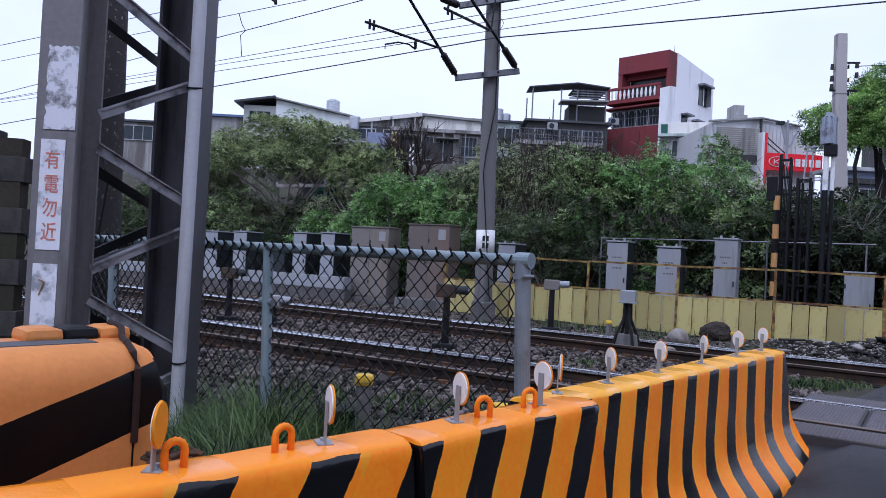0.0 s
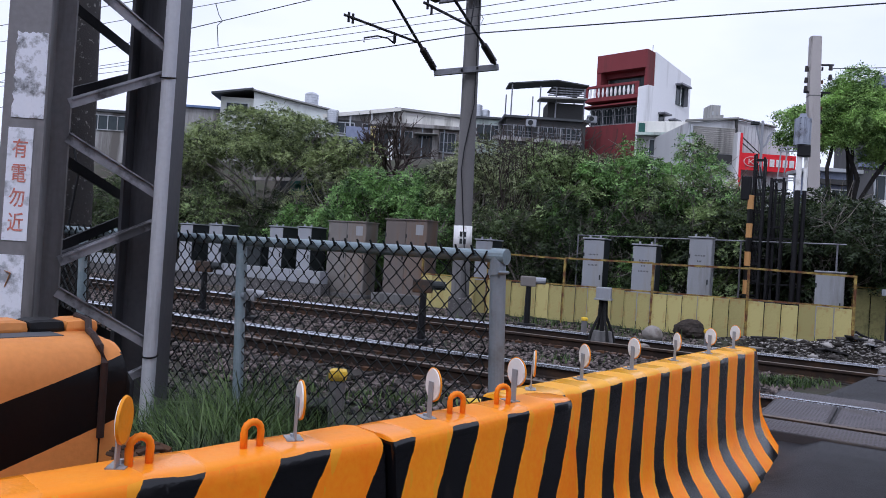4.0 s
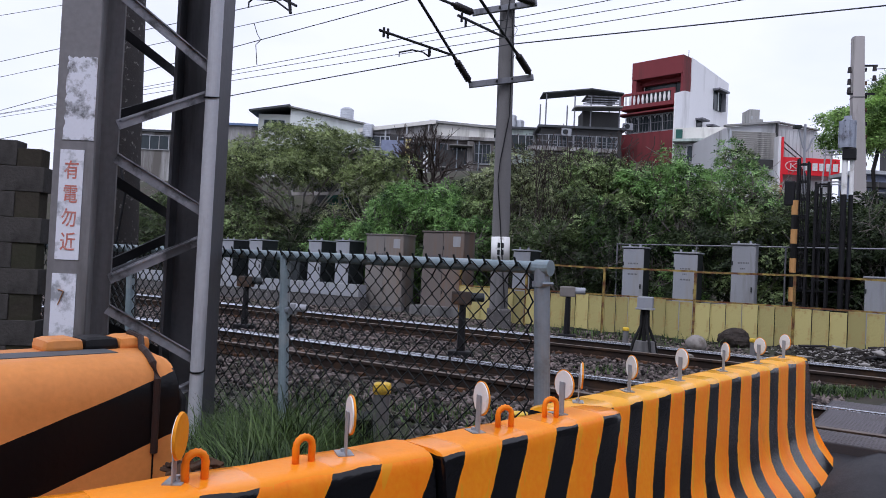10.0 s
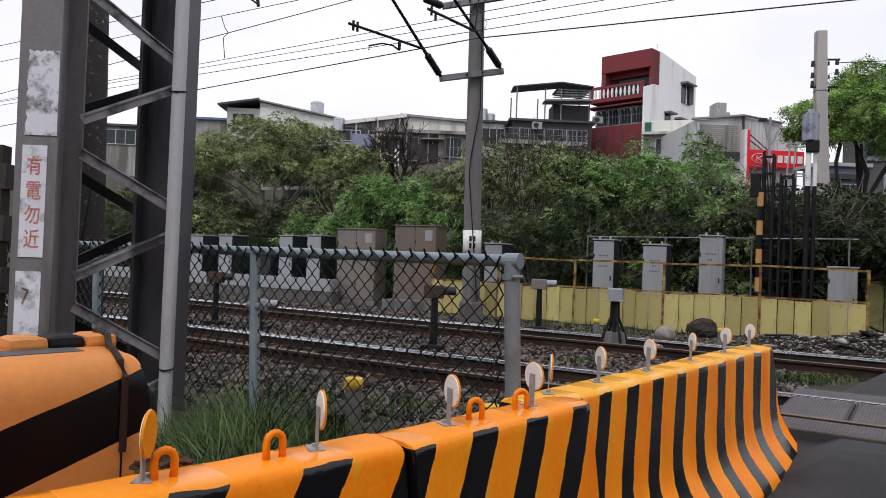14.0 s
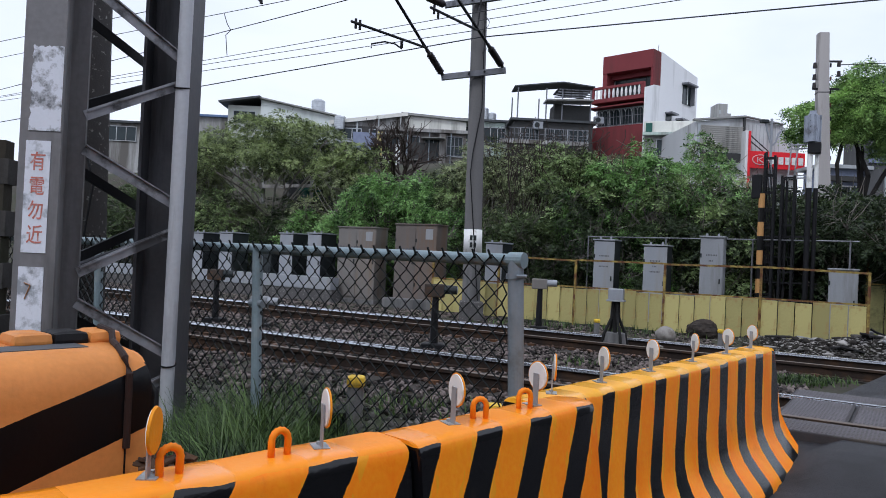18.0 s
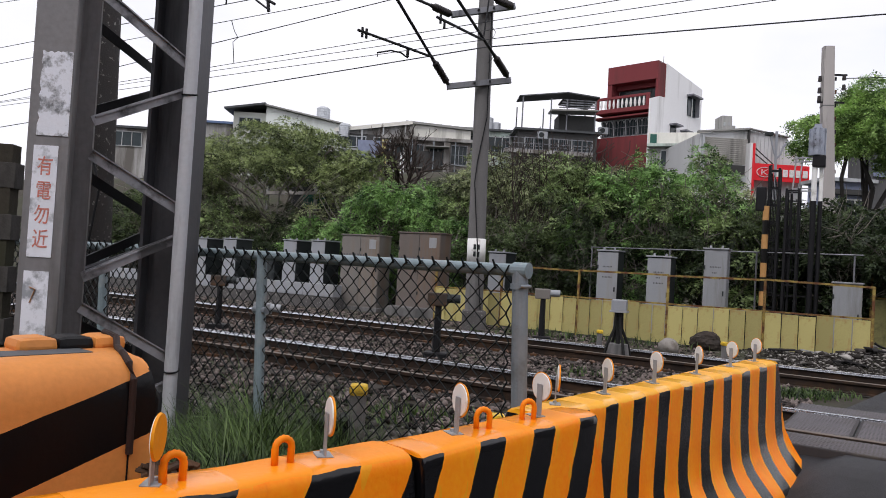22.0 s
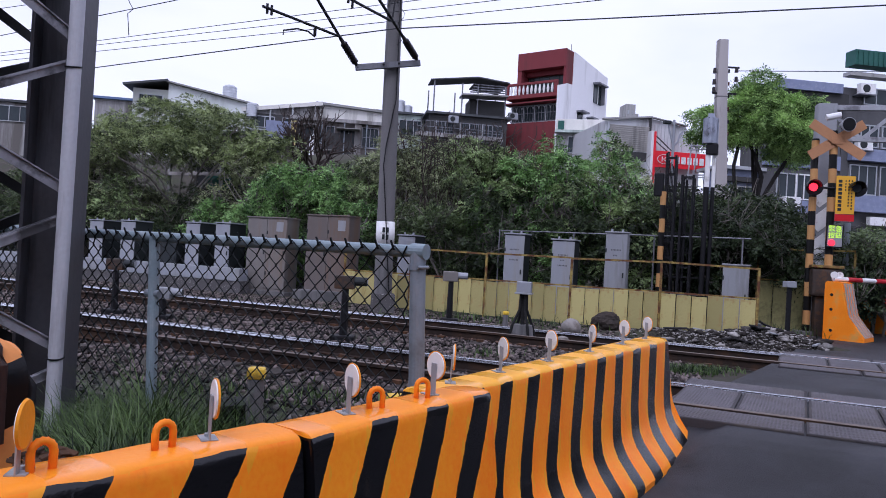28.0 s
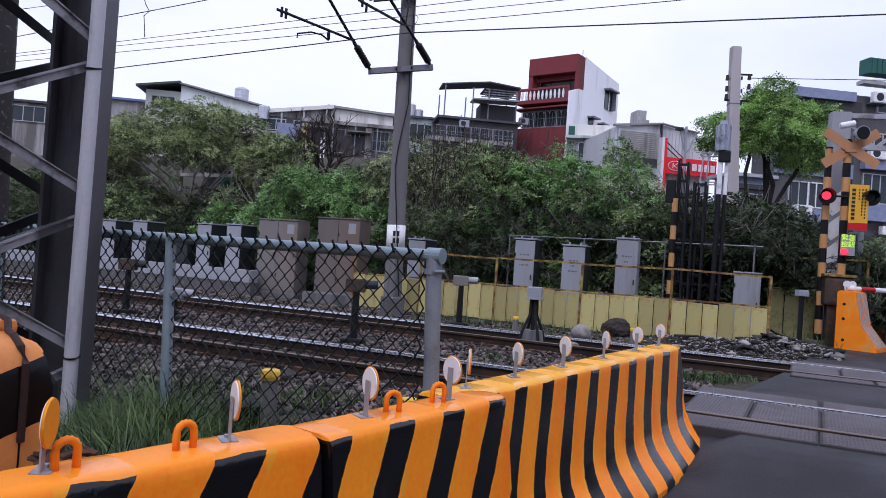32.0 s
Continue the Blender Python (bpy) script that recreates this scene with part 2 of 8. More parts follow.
ORANGE, BLACK = (0.98, 0.25, 0.002), (0.004, 0.004, 0.005)
M = {
    "asphalt": mat("asphalt", (0.031, 0.031, 0.036), 0.6, 0, 0.6, 0.9, 160, 0.6, (0.012, 0.012, 0.013), 0.5, 1.1, spec=0.35),
    "earth": mat("earth", (0.05, 0.044, 0.034), 0.95, 0, 0.4, 1.5, 30, 0.6, (0.04, 0.045, 0.025), 0.6, 0.8),
    "gravel": mat("gravel", (0.105, 0.086, 0.08), 0.95, 0, 0.88, 2, 60, 0.6, island=0.9),
    "gravel_pale": mat("gravel_pale", (0.09, 0.084, 0.078), 0.95, 0, 0.85, 2, 60, 0.6, island=1.0),
    "board_black": mat("board_black", (0.022, 0.021, 0.022), 0.8, 0, 0.4, 5, 40, 0.3),
    "gravel_rust": mat("gravel_rust", (0.095, 0.06, 0.045), 0.95, 0, 0.75, 2, 60, 0.6, island=0.9),
    "rubble": mat("rubble", (0.13, 0.125, 0.12), 0.95, 0, 0.85, 2, 60, 0.6, island=1.2),
    "rail_top": mat("rail_top", (0.62, 0.64, 0.69), 0.26, 0.9, 0.1, 4, 90, 0),
    "rail_dull": mat("rail_dull", (0.16, 0.13, 0.11), 0.5, 0.5, 0.2, 4, 90, 0.1),
    "board_grimy": mat("board_grimy", (0.3, 0.28, 0.12), 0.8, 0, 0.25, 4, 50, 0.2, (0.07, 0.07, 0.035), 0.5, 2.0, obj=0.35),
    "paper": mat("paper", (0.8, 0.82, 0.9), 0.7, 0, 0.08, 5, 60, 0.1, (0.34, 0.36, 0.4), 0.35, 9),
    "paper_torn": mat("paper_torn", (0.78, 0.8, 0.88), 0.7, 0, 0.06, 5, 60, 0.1, (0.2, 0.205, 0.22), 0.4, 11),
    "faded_red": mat("faded_red", (0.58, 0.2, 0.16), 0.7, 0, 0.2, 8, 80, 0, (0.6, 0.5, 0.48), 0.35, 30),
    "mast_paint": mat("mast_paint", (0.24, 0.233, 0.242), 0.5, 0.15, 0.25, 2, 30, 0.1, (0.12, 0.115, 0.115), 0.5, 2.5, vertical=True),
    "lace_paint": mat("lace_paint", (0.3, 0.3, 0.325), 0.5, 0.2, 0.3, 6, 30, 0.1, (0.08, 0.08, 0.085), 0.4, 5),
    "clad_pale": mat("clad_pale", (0.68, 0.72, 0.7), 0.8, 0, 0.06, 0.3, 6, 0.1, (0.5, 0.53, 0.5), 0.15, 0.5, vertical=True),
    "cream_light": mat("cream_light", (0.68, 0.67, 0.62), 0.85, 0, 0.1, 0.5, 6, 0.1, (0.42, 0.41, 0.37), 0.3, 0.8, vertical=True),
    "shutter": mat("shutter", (0.6, 0.58, 0.55), 0.6, 0.1, 0.15, 0.5, 8, 0.1, (0.25, 0.24, 0.22), 0.3, 0.8, vertical=True),
    "relay_paint": mat("relay_paint", (0.34, 0.37, 0.44), 0.45, 0.1, 0.1, 3, 40, 0.06, (0.19, 0.2, 0.23), 0.3, 4),
    "concrete_warm": mat("concrete_warm", (0.4, 0.375, 0.365), 0.9, 0, 0.2, 2, 60, 0.3, (0.17, 0.16, 0.155), 0.4, 1.4, vertical=True),
    "bark_pale": mat("bark_pale", (0.33, 0.31, 0.28), 0.9, 0, 0.25, 5, 40, 0.3),
    "conduit_grey": mat("conduit_grey", (0.55, 0.56, 0.6), 0.5, 0.2, 0.15, 3, 40, 0.06, (0.3, 0.3, 0.33), 0.35, 4, vertical=True),
    "stencil": mat("stencil", (0.11, 0.11, 0.12), 0.6, 0, 0.3, 20, 60, 0),
    "shop_clad": mat("shop_clad", (0.56, 0.57, 0.58), 0.6, 0.1, 0.1, 0.5, 8, 0.1, (0.33, 0.33, 0.33), 0.3, 0.6, vertical=True),
    "housing_brown": mat("housing_brown", (0.055, 0.043, 0.036), 0.7, 0.1, 0.3, 6, 40, 0.2, (0.1, 0.055, 0.03), 0.35, 8),
    "clod": mat("clod", (0.05, 0.04, 0.034), 0.95, 0, 0.5, 6, 40, 0.8, (0.025, 0.022, 0.02), 0.5, 7),
    "street_wall": mat("street_wall", (0.1, 0.1, 0.105), 0.9, 0, 0.25, 0.4, 6, 0.1, (0.08, 0.08, 0.08), 0.5, 0.6, vertical=True),
    "rail_side": mat("rail_side", (0.03, 0.021, 0.017), 0.85, 0.1, 0.4, 3, 60, 0.4, (0.06, 0.034, 0.02), 0.4, 4),
    "sleeper": mat("sleeper", (0.045, 0.038, 0.032), 0.9, 0, 0.35, 3, 50, 0.4, obj=0.4),
    "panel": mat("panel", (0.05, 0.046, 0.048), 0.85, 0, 0.3, 1.5, 80, 0.4, (0.08, 0.07, 0.06), 0.4, 2, obj=0.3),
    "panel_tread": mat("panel_tread", (0.135, 0.127, 0.137), 0.6, 0.1, 0.3, 1.5, 80, 0.2, (0.12, 0.11, 0.11), 0.45, 2.2),
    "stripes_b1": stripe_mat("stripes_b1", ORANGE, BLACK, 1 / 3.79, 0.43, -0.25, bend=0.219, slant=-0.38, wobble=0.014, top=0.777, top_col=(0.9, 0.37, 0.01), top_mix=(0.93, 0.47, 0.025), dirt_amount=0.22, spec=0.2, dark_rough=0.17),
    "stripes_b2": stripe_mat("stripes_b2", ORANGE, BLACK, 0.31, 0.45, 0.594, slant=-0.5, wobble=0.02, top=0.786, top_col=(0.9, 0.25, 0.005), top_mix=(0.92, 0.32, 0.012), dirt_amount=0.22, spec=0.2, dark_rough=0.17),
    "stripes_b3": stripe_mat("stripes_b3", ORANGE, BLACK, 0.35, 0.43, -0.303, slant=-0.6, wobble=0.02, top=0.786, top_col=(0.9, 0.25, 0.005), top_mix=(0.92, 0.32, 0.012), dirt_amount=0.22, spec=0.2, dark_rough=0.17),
    "orange": mat("orange_paint", ORANGE, 0.5, 0, 0.15, 3, 60, 0.15, (0.7, 0.32, 0.06), 0.3, 3),
    "yellow_orange": mat("yellow_orange_paint", (0.87, 0.32, 0.008), 0.5, 0, 0.15, 3, 60, 0.2, (0.4, 0.22, 0.05), 0.25, 3),
    "plastic_orange": mat("plastic_orange", (0.66, 0.255, 0.062), 0.42, 0, 0.1, 2, 30, 0.05, (0.5, 0.2, 0.06), 0.25, 3),
    "plastic_black": mat("plastic_black", (0.004, 0.004, 0.005), 0.55, 0, 0.3, 3, 40, 0.08),
    "strap_brown": mat("strap_brown", (0.03, 0.016, 0.013), 0.6, 0, 0.3, 6, 40, 0.1),
    "plastic_grey": mat("plastic_grey", (0.085, 0.09, 0.1), 0.6, 0, 0.3, 3, 40, 0.15),
    "rust": mat("rust", (0.1, 0.05, 0.025), 0.9, 0.1, 0.5, 6, 40, 0.5, (0.04, 0.03, 0.025), 0.5, 5),
    "galv": mat("galvanised", (0.24, 0.27, 0.30), 0.5, 0.35, 0.2, 5, 60, 0.12, (0.16, 0.17, 0.18), 0.3, 4),
    "fence_paint": mat("fence_paint", (0.22, 0.28, 0.31), 0.5, 0.1, 0.25, 4, 60, 0.12, (0.3, 0.34, 0.36), 0.35, 5),
    "wire": mat("wire", (0.006, 0.009, 0.01), 0.6, 0.2, 0.3, 8, 60, 0),
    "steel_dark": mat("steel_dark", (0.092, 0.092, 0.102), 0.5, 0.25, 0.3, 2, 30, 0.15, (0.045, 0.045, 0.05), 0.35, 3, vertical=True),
    "steel_grey": mat("steel_grey", (0.2, 0.205, 0.225), 0.5, 0.35, 0.25, 2, 30, 0.1, (0.08, 0.08, 0.09), 0.4, 3, vertical=True),
    "steel_light": mat("steel_light", (0.36, 0.37, 0.39), 0.5, 0.3, 0.2, 3, 40, 0.1, (0.17, 0.17, 0.18), 0.4, 4),
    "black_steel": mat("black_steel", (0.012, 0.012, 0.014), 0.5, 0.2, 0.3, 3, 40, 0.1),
    "concrete": mat("concrete", (0.17, 0.165, 0.165), 0.9, 0, 0.25, 2, 60, 0.4, (0.09, 0.09, 0.09), 0.4, 1.4, vertical=True),
    "concrete_dark": mat("concrete_dark", (0.10, 0.095, 0.095), 0.9, 0, 0.3, 2, 90, 0.6, (0.5, 0.48, 0.46), 0.1, 26),
    "concrete_light": mat("concrete_light", (0.36, 0.36, 0.35), 0.9, 0, 0.2, 2, 60, 0.3, (0.2, 0.2, 0.19), 0.3, 1.4, vertical=True),
    "block": mat("block", (0.075, 0.07, 0.067), 0.95, 0, 0.35, 3, 50, 0.5, (0.04, 0.038, 0.036), 0.4, 3.0, obj=0.05),
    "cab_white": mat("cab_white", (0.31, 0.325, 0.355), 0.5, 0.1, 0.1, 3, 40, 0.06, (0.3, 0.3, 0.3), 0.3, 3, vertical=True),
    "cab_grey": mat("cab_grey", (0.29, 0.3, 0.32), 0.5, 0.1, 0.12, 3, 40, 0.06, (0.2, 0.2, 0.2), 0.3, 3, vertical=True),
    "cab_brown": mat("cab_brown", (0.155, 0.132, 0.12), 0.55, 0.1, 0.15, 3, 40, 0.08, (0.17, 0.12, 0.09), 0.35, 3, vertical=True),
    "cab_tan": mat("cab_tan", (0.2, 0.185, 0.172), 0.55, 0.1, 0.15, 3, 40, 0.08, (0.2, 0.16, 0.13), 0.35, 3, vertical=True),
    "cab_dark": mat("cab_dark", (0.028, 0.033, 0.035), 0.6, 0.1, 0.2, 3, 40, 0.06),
    "yellow_board": mat("yellow_board", (0.42, 0.37, 0.15), 0.7, 0, 0.2, 2, 50, 0.15, (0.34, 0.18, 0.07), 0.3, 3.5, obj=0.9),
    "yellow_frame": mat("yellow_frame", (0.33, 0.25, 0.07), 0.7, 0.1, 0.3, 6, 50, 0.2, (0.12, 0.05, 0.025), 0.7, 5),
    "yellow": mat("yellow_paint", (0.75, 0.5, 0.04), 0.5, 0, 0.15, 6, 50, 0.1, (0.25, 0.16, 0.05), 0.3, 8),
    "white_paint": mat("white_paint", (0.78, 0.78, 0.77), 0.5, 0, 0.08, 4, 50, 0.06, (0.5, 0.49, 0.46), 0.25, 6),
    "white_wall": mat("white_wall", (0.82, 0.82, 0.83), 0.85, 0, 0.05, 0.3, 6, 0.1, (0.6, 0.6, 0.6), 0.2, 0.5, vertical=True),
    "cream_wall": mat("cream_wall", (0.52, 0.54, 0.5), 0.85, 0, 0.1, 0.3, 6, 0.1, (0.35, 0.35, 0.32), 0.3, 0.5, vertical=True),
    "grey_wall": mat("grey_wall", (0.34, 0.335, 0.33), 0.9, 0, 0.25, 0.4, 6, 0.1, (0.13, 0.12, 0.11), 0.5, 0.6, vertical=True),
    "brown_render": mat("brown_render", (0.2, 0.18, 0.165), 0.9, 0, 0.25, 0.5, 6, 0.1, (0.1, 0.09, 0.085), 0.45, 0.7, vertical=True),
    "dark_wall": mat("dark_wall", (0.055, 0.055, 0.055), 0.9, 0, 0.3, 0.4, 6, 0.1),
    "tin_green": mat("tin_green", (0.46, 0.55, 0.5), 0.6, 0.2, 0.12, 0.5, 8, 0.1, (0.25, 0.27, 0.25), 0.4, 0.6, vertical=True),
    "tin_grey": mat("tin_grey", (0.42, 0.44, 0.46), 0.5, 0.3, 0.12, 0.5, 8, 0.1, (0.3, 0.3, 0.3), 0.4, 0.6, vertical=True),
    "roof_dark": mat("roof_dark", (0.07, 0.075, 0.08), 0.6, 0.2, 0.3, 0.8, 10, 0.1),
    "roof_edge": mat("roof_edge", (0.27, 0.27, 0.26), 0.6, 0.2, 0.3, 0.8, 10, 0.1),
    "red_wall": mat("red_wall", (0.19, 0.04, 0.045), 0.8, 0, 0.15, 0.6, 10, 0.15, (0.13, 0.04, 0.04), 0.3, 0.8, vertical=True),
    "red_sign": mat("red_sign", (0.75, 0.03, 0.04), 0.4, 0, 0.08, 1, 20, 0),
    "red_paint": mat("red_paint", (0.55, 0.02, 0.025), 0.35, 0, 0.1, 4, 40, 0.05),
    "blue_roof": mat("blue_roof", (0.13, 0.19, 0.33), 0.5, 0.2, 0.15, 1, 10, 0.1),
    "blue_tile": mat("blue_tile", (0.22, 0.25, 0.36), 0.5, 0, 0.2, 3, 20, 0.2, (0.28, 0.31, 0.4), 0.2, 6),
    "green_awning": mat("green_awning", (0.03, 0.11, 0.09), 0.6, 0, 0.2, 1, 10, 0.1),
    "tank": mat("tank_steel", (0.5, 0.52, 0.55), 0.35, 0.7, 0.15, 2, 20, 0.05),
    "glass": mat("window_glass", (0.03, 0.04, 0.045), 0.08, 0, 0.3, 0.5, 3, 0),
    "bark": mat("bark", (0.2, 0.18, 0.16), 0.95, 0, 0.4, 5, 40, 0.6, (0.16, 0.15, 0.14), 0.25, 3),
    "dead_bark": mat("dead_bark", (0.05, 0.038, 0.034), 0.95, 0, 0.3, 5, 40, 0.5),
    "trunk_dark": mat("trunk_dark", (0.02, 0.018, 0.017), 0.95, 0, 0.3, 5, 40, 0.5),
    "insulator": mat("insulator", (0.025, 0.02, 0.02), 0.3, 0, 0.2, 5, 40, 0),
    "cable_dark": mat("cable_dark", (0.05, 0.052, 0.058), 0.5, 0.3, 0.2, 3, 40, 0),
    "crossbuck": mat("crossbuck", (0.42, 0.21, 0.1), 0.5, 0, 0.12, 5, 40, 0.05),
    "amber_sign": mat("amber_sign", (0.75, 0.4, 0.03), 0.45, 0, 0.06, 3, 40, 0),
    "rubber": mat("rubber", (0.015, 0.015, 0.015), 0.8, 0, 0.2, 5, 40, 0.1),
    "red_lamp": mat("red_lamp", (1.0, 0.02, 0.03), 0.3, 0, 0.02, 5, 40, 0, emit=3.0),
    "led": mat("led_green", (0.6, 1.0, 0.05), 0.4, 0, 0.02, 5, 40, 0, emit=0.55),
    "stone": mat("stone", (0.27, 0.25, 0.23), 0.9, 0, 0.3, 3, 30, 0.5, (0.15, 0.13, 0.11), 0.4, 4),
    "leaf_mid": leaf_mat("leaf_mid", (0.024, 0.038, 0.018), (0.4, 0.53, 0.22)),
    # greens darkened to carry the shade low on the bank
    "leaf_shaded": leaf_mat("leaf_shaded", (0.011, 0.019, 0.009), (0.16, 0.22, 0.09)),
    "leaf_olive": leaf_mat("leaf_olive", (0.026, 0.037, 0.02), (0.4, 0.455, 0.235)),
    "leaf_bright": leaf_mat("leaf_bright", (0.026, 0.068, 0.02), (0.31, 0.52, 0.17)),
    "leaf_lime": leaf_mat("leaf_lime", (0.035, 0.085, 0.018), (0.44, 0.66, 0.2), clump=0.9),
    # darker still: deep shade under the bushes, put into the leaf colour
    "leaf_deep_shade": leaf_mat("leaf_deep_shade", (0.006, 0.011, 0.006), (0.065, 0.095, 0.04)),
    "leaf_yellow": leaf_mat("leaf_yellow", (0.028, 0.042, 0.017), (0.36, 0.44, 0.18)),
    "grass": leaf_mat("grass", (0.007, 0.018, 0.006), (0.12, 0.19, 0.055), clump=4.0),
}
skew = next(n for n in M["rubble"].node_tree.nodes if n.type == "VALTORGB").color_ramp.elements
skew[0].position, skew[0].color = 0.6, (0.03, 0.026, 0.023, 1)
skew[1].position, skew[1].color = 1.0, (0.38, 0.36, 0.34, 1)



# ---- builders ----
def finish(name, bm, material, parent=None, label="", smooth=False):
    me = bpy.data.meshes.new(name)
    bmesh.ops.recalc_face_normals(bm, faces=bm.faces)
    bm.to_mesh(me)
    bm.free()
    me.materials.append(M[material] if isinstance(material, str) else material)
    if smooth:
        me.shade_smooth()
    ob = new(name, me)
    if parent is not None:
        ob.parent = parent
    if label:
        ob["label"] = label
    return ob


def part(name, bm, material, parent, label="", smooth=False):
    return finish(name, bm, material, parent, label, smooth)


def thing(name, label, category, m=None, group="", kind=""):
    ob = new(name)
    ob.empty_display_size = 0.2
    if m is not None:
        ob.matrix_world = m
    return tagged(ob, label, category, group, kind)


def share(name, ob, parent, m):
    """One more object on the same mesh."""
    c = new(name, ob.data)
    c.parent, c.matrix_local = parent, m
    return c


def box(bm, x0, x1, y0, y1, z0, z1, bevel=0.0, m=None):
    r = bmesh.ops.create_cube(bm, size=1)
    vs = r["verts"]
    for v in vs:
        v.co = Vector(((x0 + x1) / 2 + v.co.x * (x1 - x0), (y0 + y1) / 2 + v.co.y * (y1 - y0), (z0 + z1) / 2 + v.co.z * (z1 - z0)))
    if m is not None:
        bmesh.ops.transform(bm, matrix=m, verts=vs)
    if bevel:
        es = list({e for v in vs for e in v.link_edges})
        bmesh.ops.bevel(bm, geom=es, offset=bevel, segments=2, profile=0.6, affect="EDGES")
    return bm


def nb():
    return bmesh.new()


def tube(bm, p0, p1, r0, r1=None, seg=8, caps=True):
    p0, p1 = Vector(p0), Vector(p1)
    d = p1 - p0
    r = bmesh.ops.create_cone(bm, cap_ends=caps, segments=seg, radius1=r0, radius2=r0 if r1 is None else r1, depth=d.length)
    bmesh.ops.transform(bm, matrix=Matrix.Translation((p0 + p1) / 2) @ d.to_track_quat("Z", "Y").to_matrix().to_4x4(), verts=r["verts"])
    return bm


def bar(bm, p0, p1, w, t, up=(0, 0, 1)):
    """A flat bar from p0 to p1, w wide across and t thick."""
    p0, p1 = Vector(p0), Vector(p1)
    d = (p1 - p0).normalized()
    side = d.cross(Vector(up))
    side = side.normalized() if side.length > 1e-4 else Vector((1, 0, 0))
    top = side.cross(d)
    vs = [bm.verts.new(p + side * a * t / 2 + top * b * w / 2) for p in (p0, p1) for a, b in ((-1, -1), (1, -1), (1, 1), (-1, 1))]
    for f in ((0, 1, 2, 3), (7, 6, 5, 4), (0, 4, 5, 1), (1, 5, 6, 2), (2, 6, 7, 3), (3, 7, 4, 0)):
        bm.faces.new([vs[i] for i in f])
    return bm


def extrude_profile(bm, profile, x0, x1, steps=1, taper=None):
    """A profile of (y, z) swept along x, closed at both ends."""
    rings = []
    for i in range(steps + 1):
        x = x0 + (x1 - x0) * i / steps
        rings.append([bm.verts.new((x, y, z)) for y, z in profile])
    k = len(profile)
    for a, b in zip(rings, rings[1:]):
        for j in range(k):
            bm.faces.new((a[j], a[(j + 1) % k], b[(j + 1) % k], b[j]))
    bm.faces.new(rings[0][::-1])
    bm.faces.new(rings[-1])
    return bm


def path_tube(bm, pts, r, seg=8):
    pts = [Vector(p) for p in pts]
    rings = []
    ref = Vector((0.13, 0.27, 0.95)).normalized()
    for i, p in enumerate(pts):
        d = (pts[min(i + 1, len(pts) - 1)] - pts[max(i - 1, 0)]).normalized()
        a = d.cross(ref)
        a = a.normalized() if a.length > 1e-3 else Vector((1, 0, 0))
        b = d.cross(a)
        rings.append([bm.verts.new(p + (a * math.cos(t) + b * math.sin(t)) * r) for t in (2 * math.pi * k / seg for k in range(seg))])
    for a, b in zip(rings, rings[1:]):
        for j in range(seg):
            bm.faces.new((a[j], a[(j + 1) % seg], b[(j + 1) % seg], b[j]))
    bm.faces.new(rings[0][::-1])
    bm.faces.new(rings[-1])
    return bm


def arrays_ob(name, verts, faces, material, parent=None, per=4):
    """A mesh from numpy arrays: verts (n, 3), faces (k, per)."""
    me = bpy.data.meshes.new(name)
    me.vertices.add(len(verts))
    me.vertices.foreach_set("co", np.asarray(verts, np.float32).ravel())
    me.loops.add(faces.size)
    me.loops.foreach_set("vertex_index", np.asarray(faces, np.int32).ravel())
    me.polygons.add(len(faces))
    me.polygons.foreach_set("loop_start", np.arange(0, faces.size, per, dtype=np.int32))
    me.update(calc_edges=True)
    me.materials.append(M[material])
    ob = new(name, me)
    if parent is not None:
        ob.parent = parent
    return ob


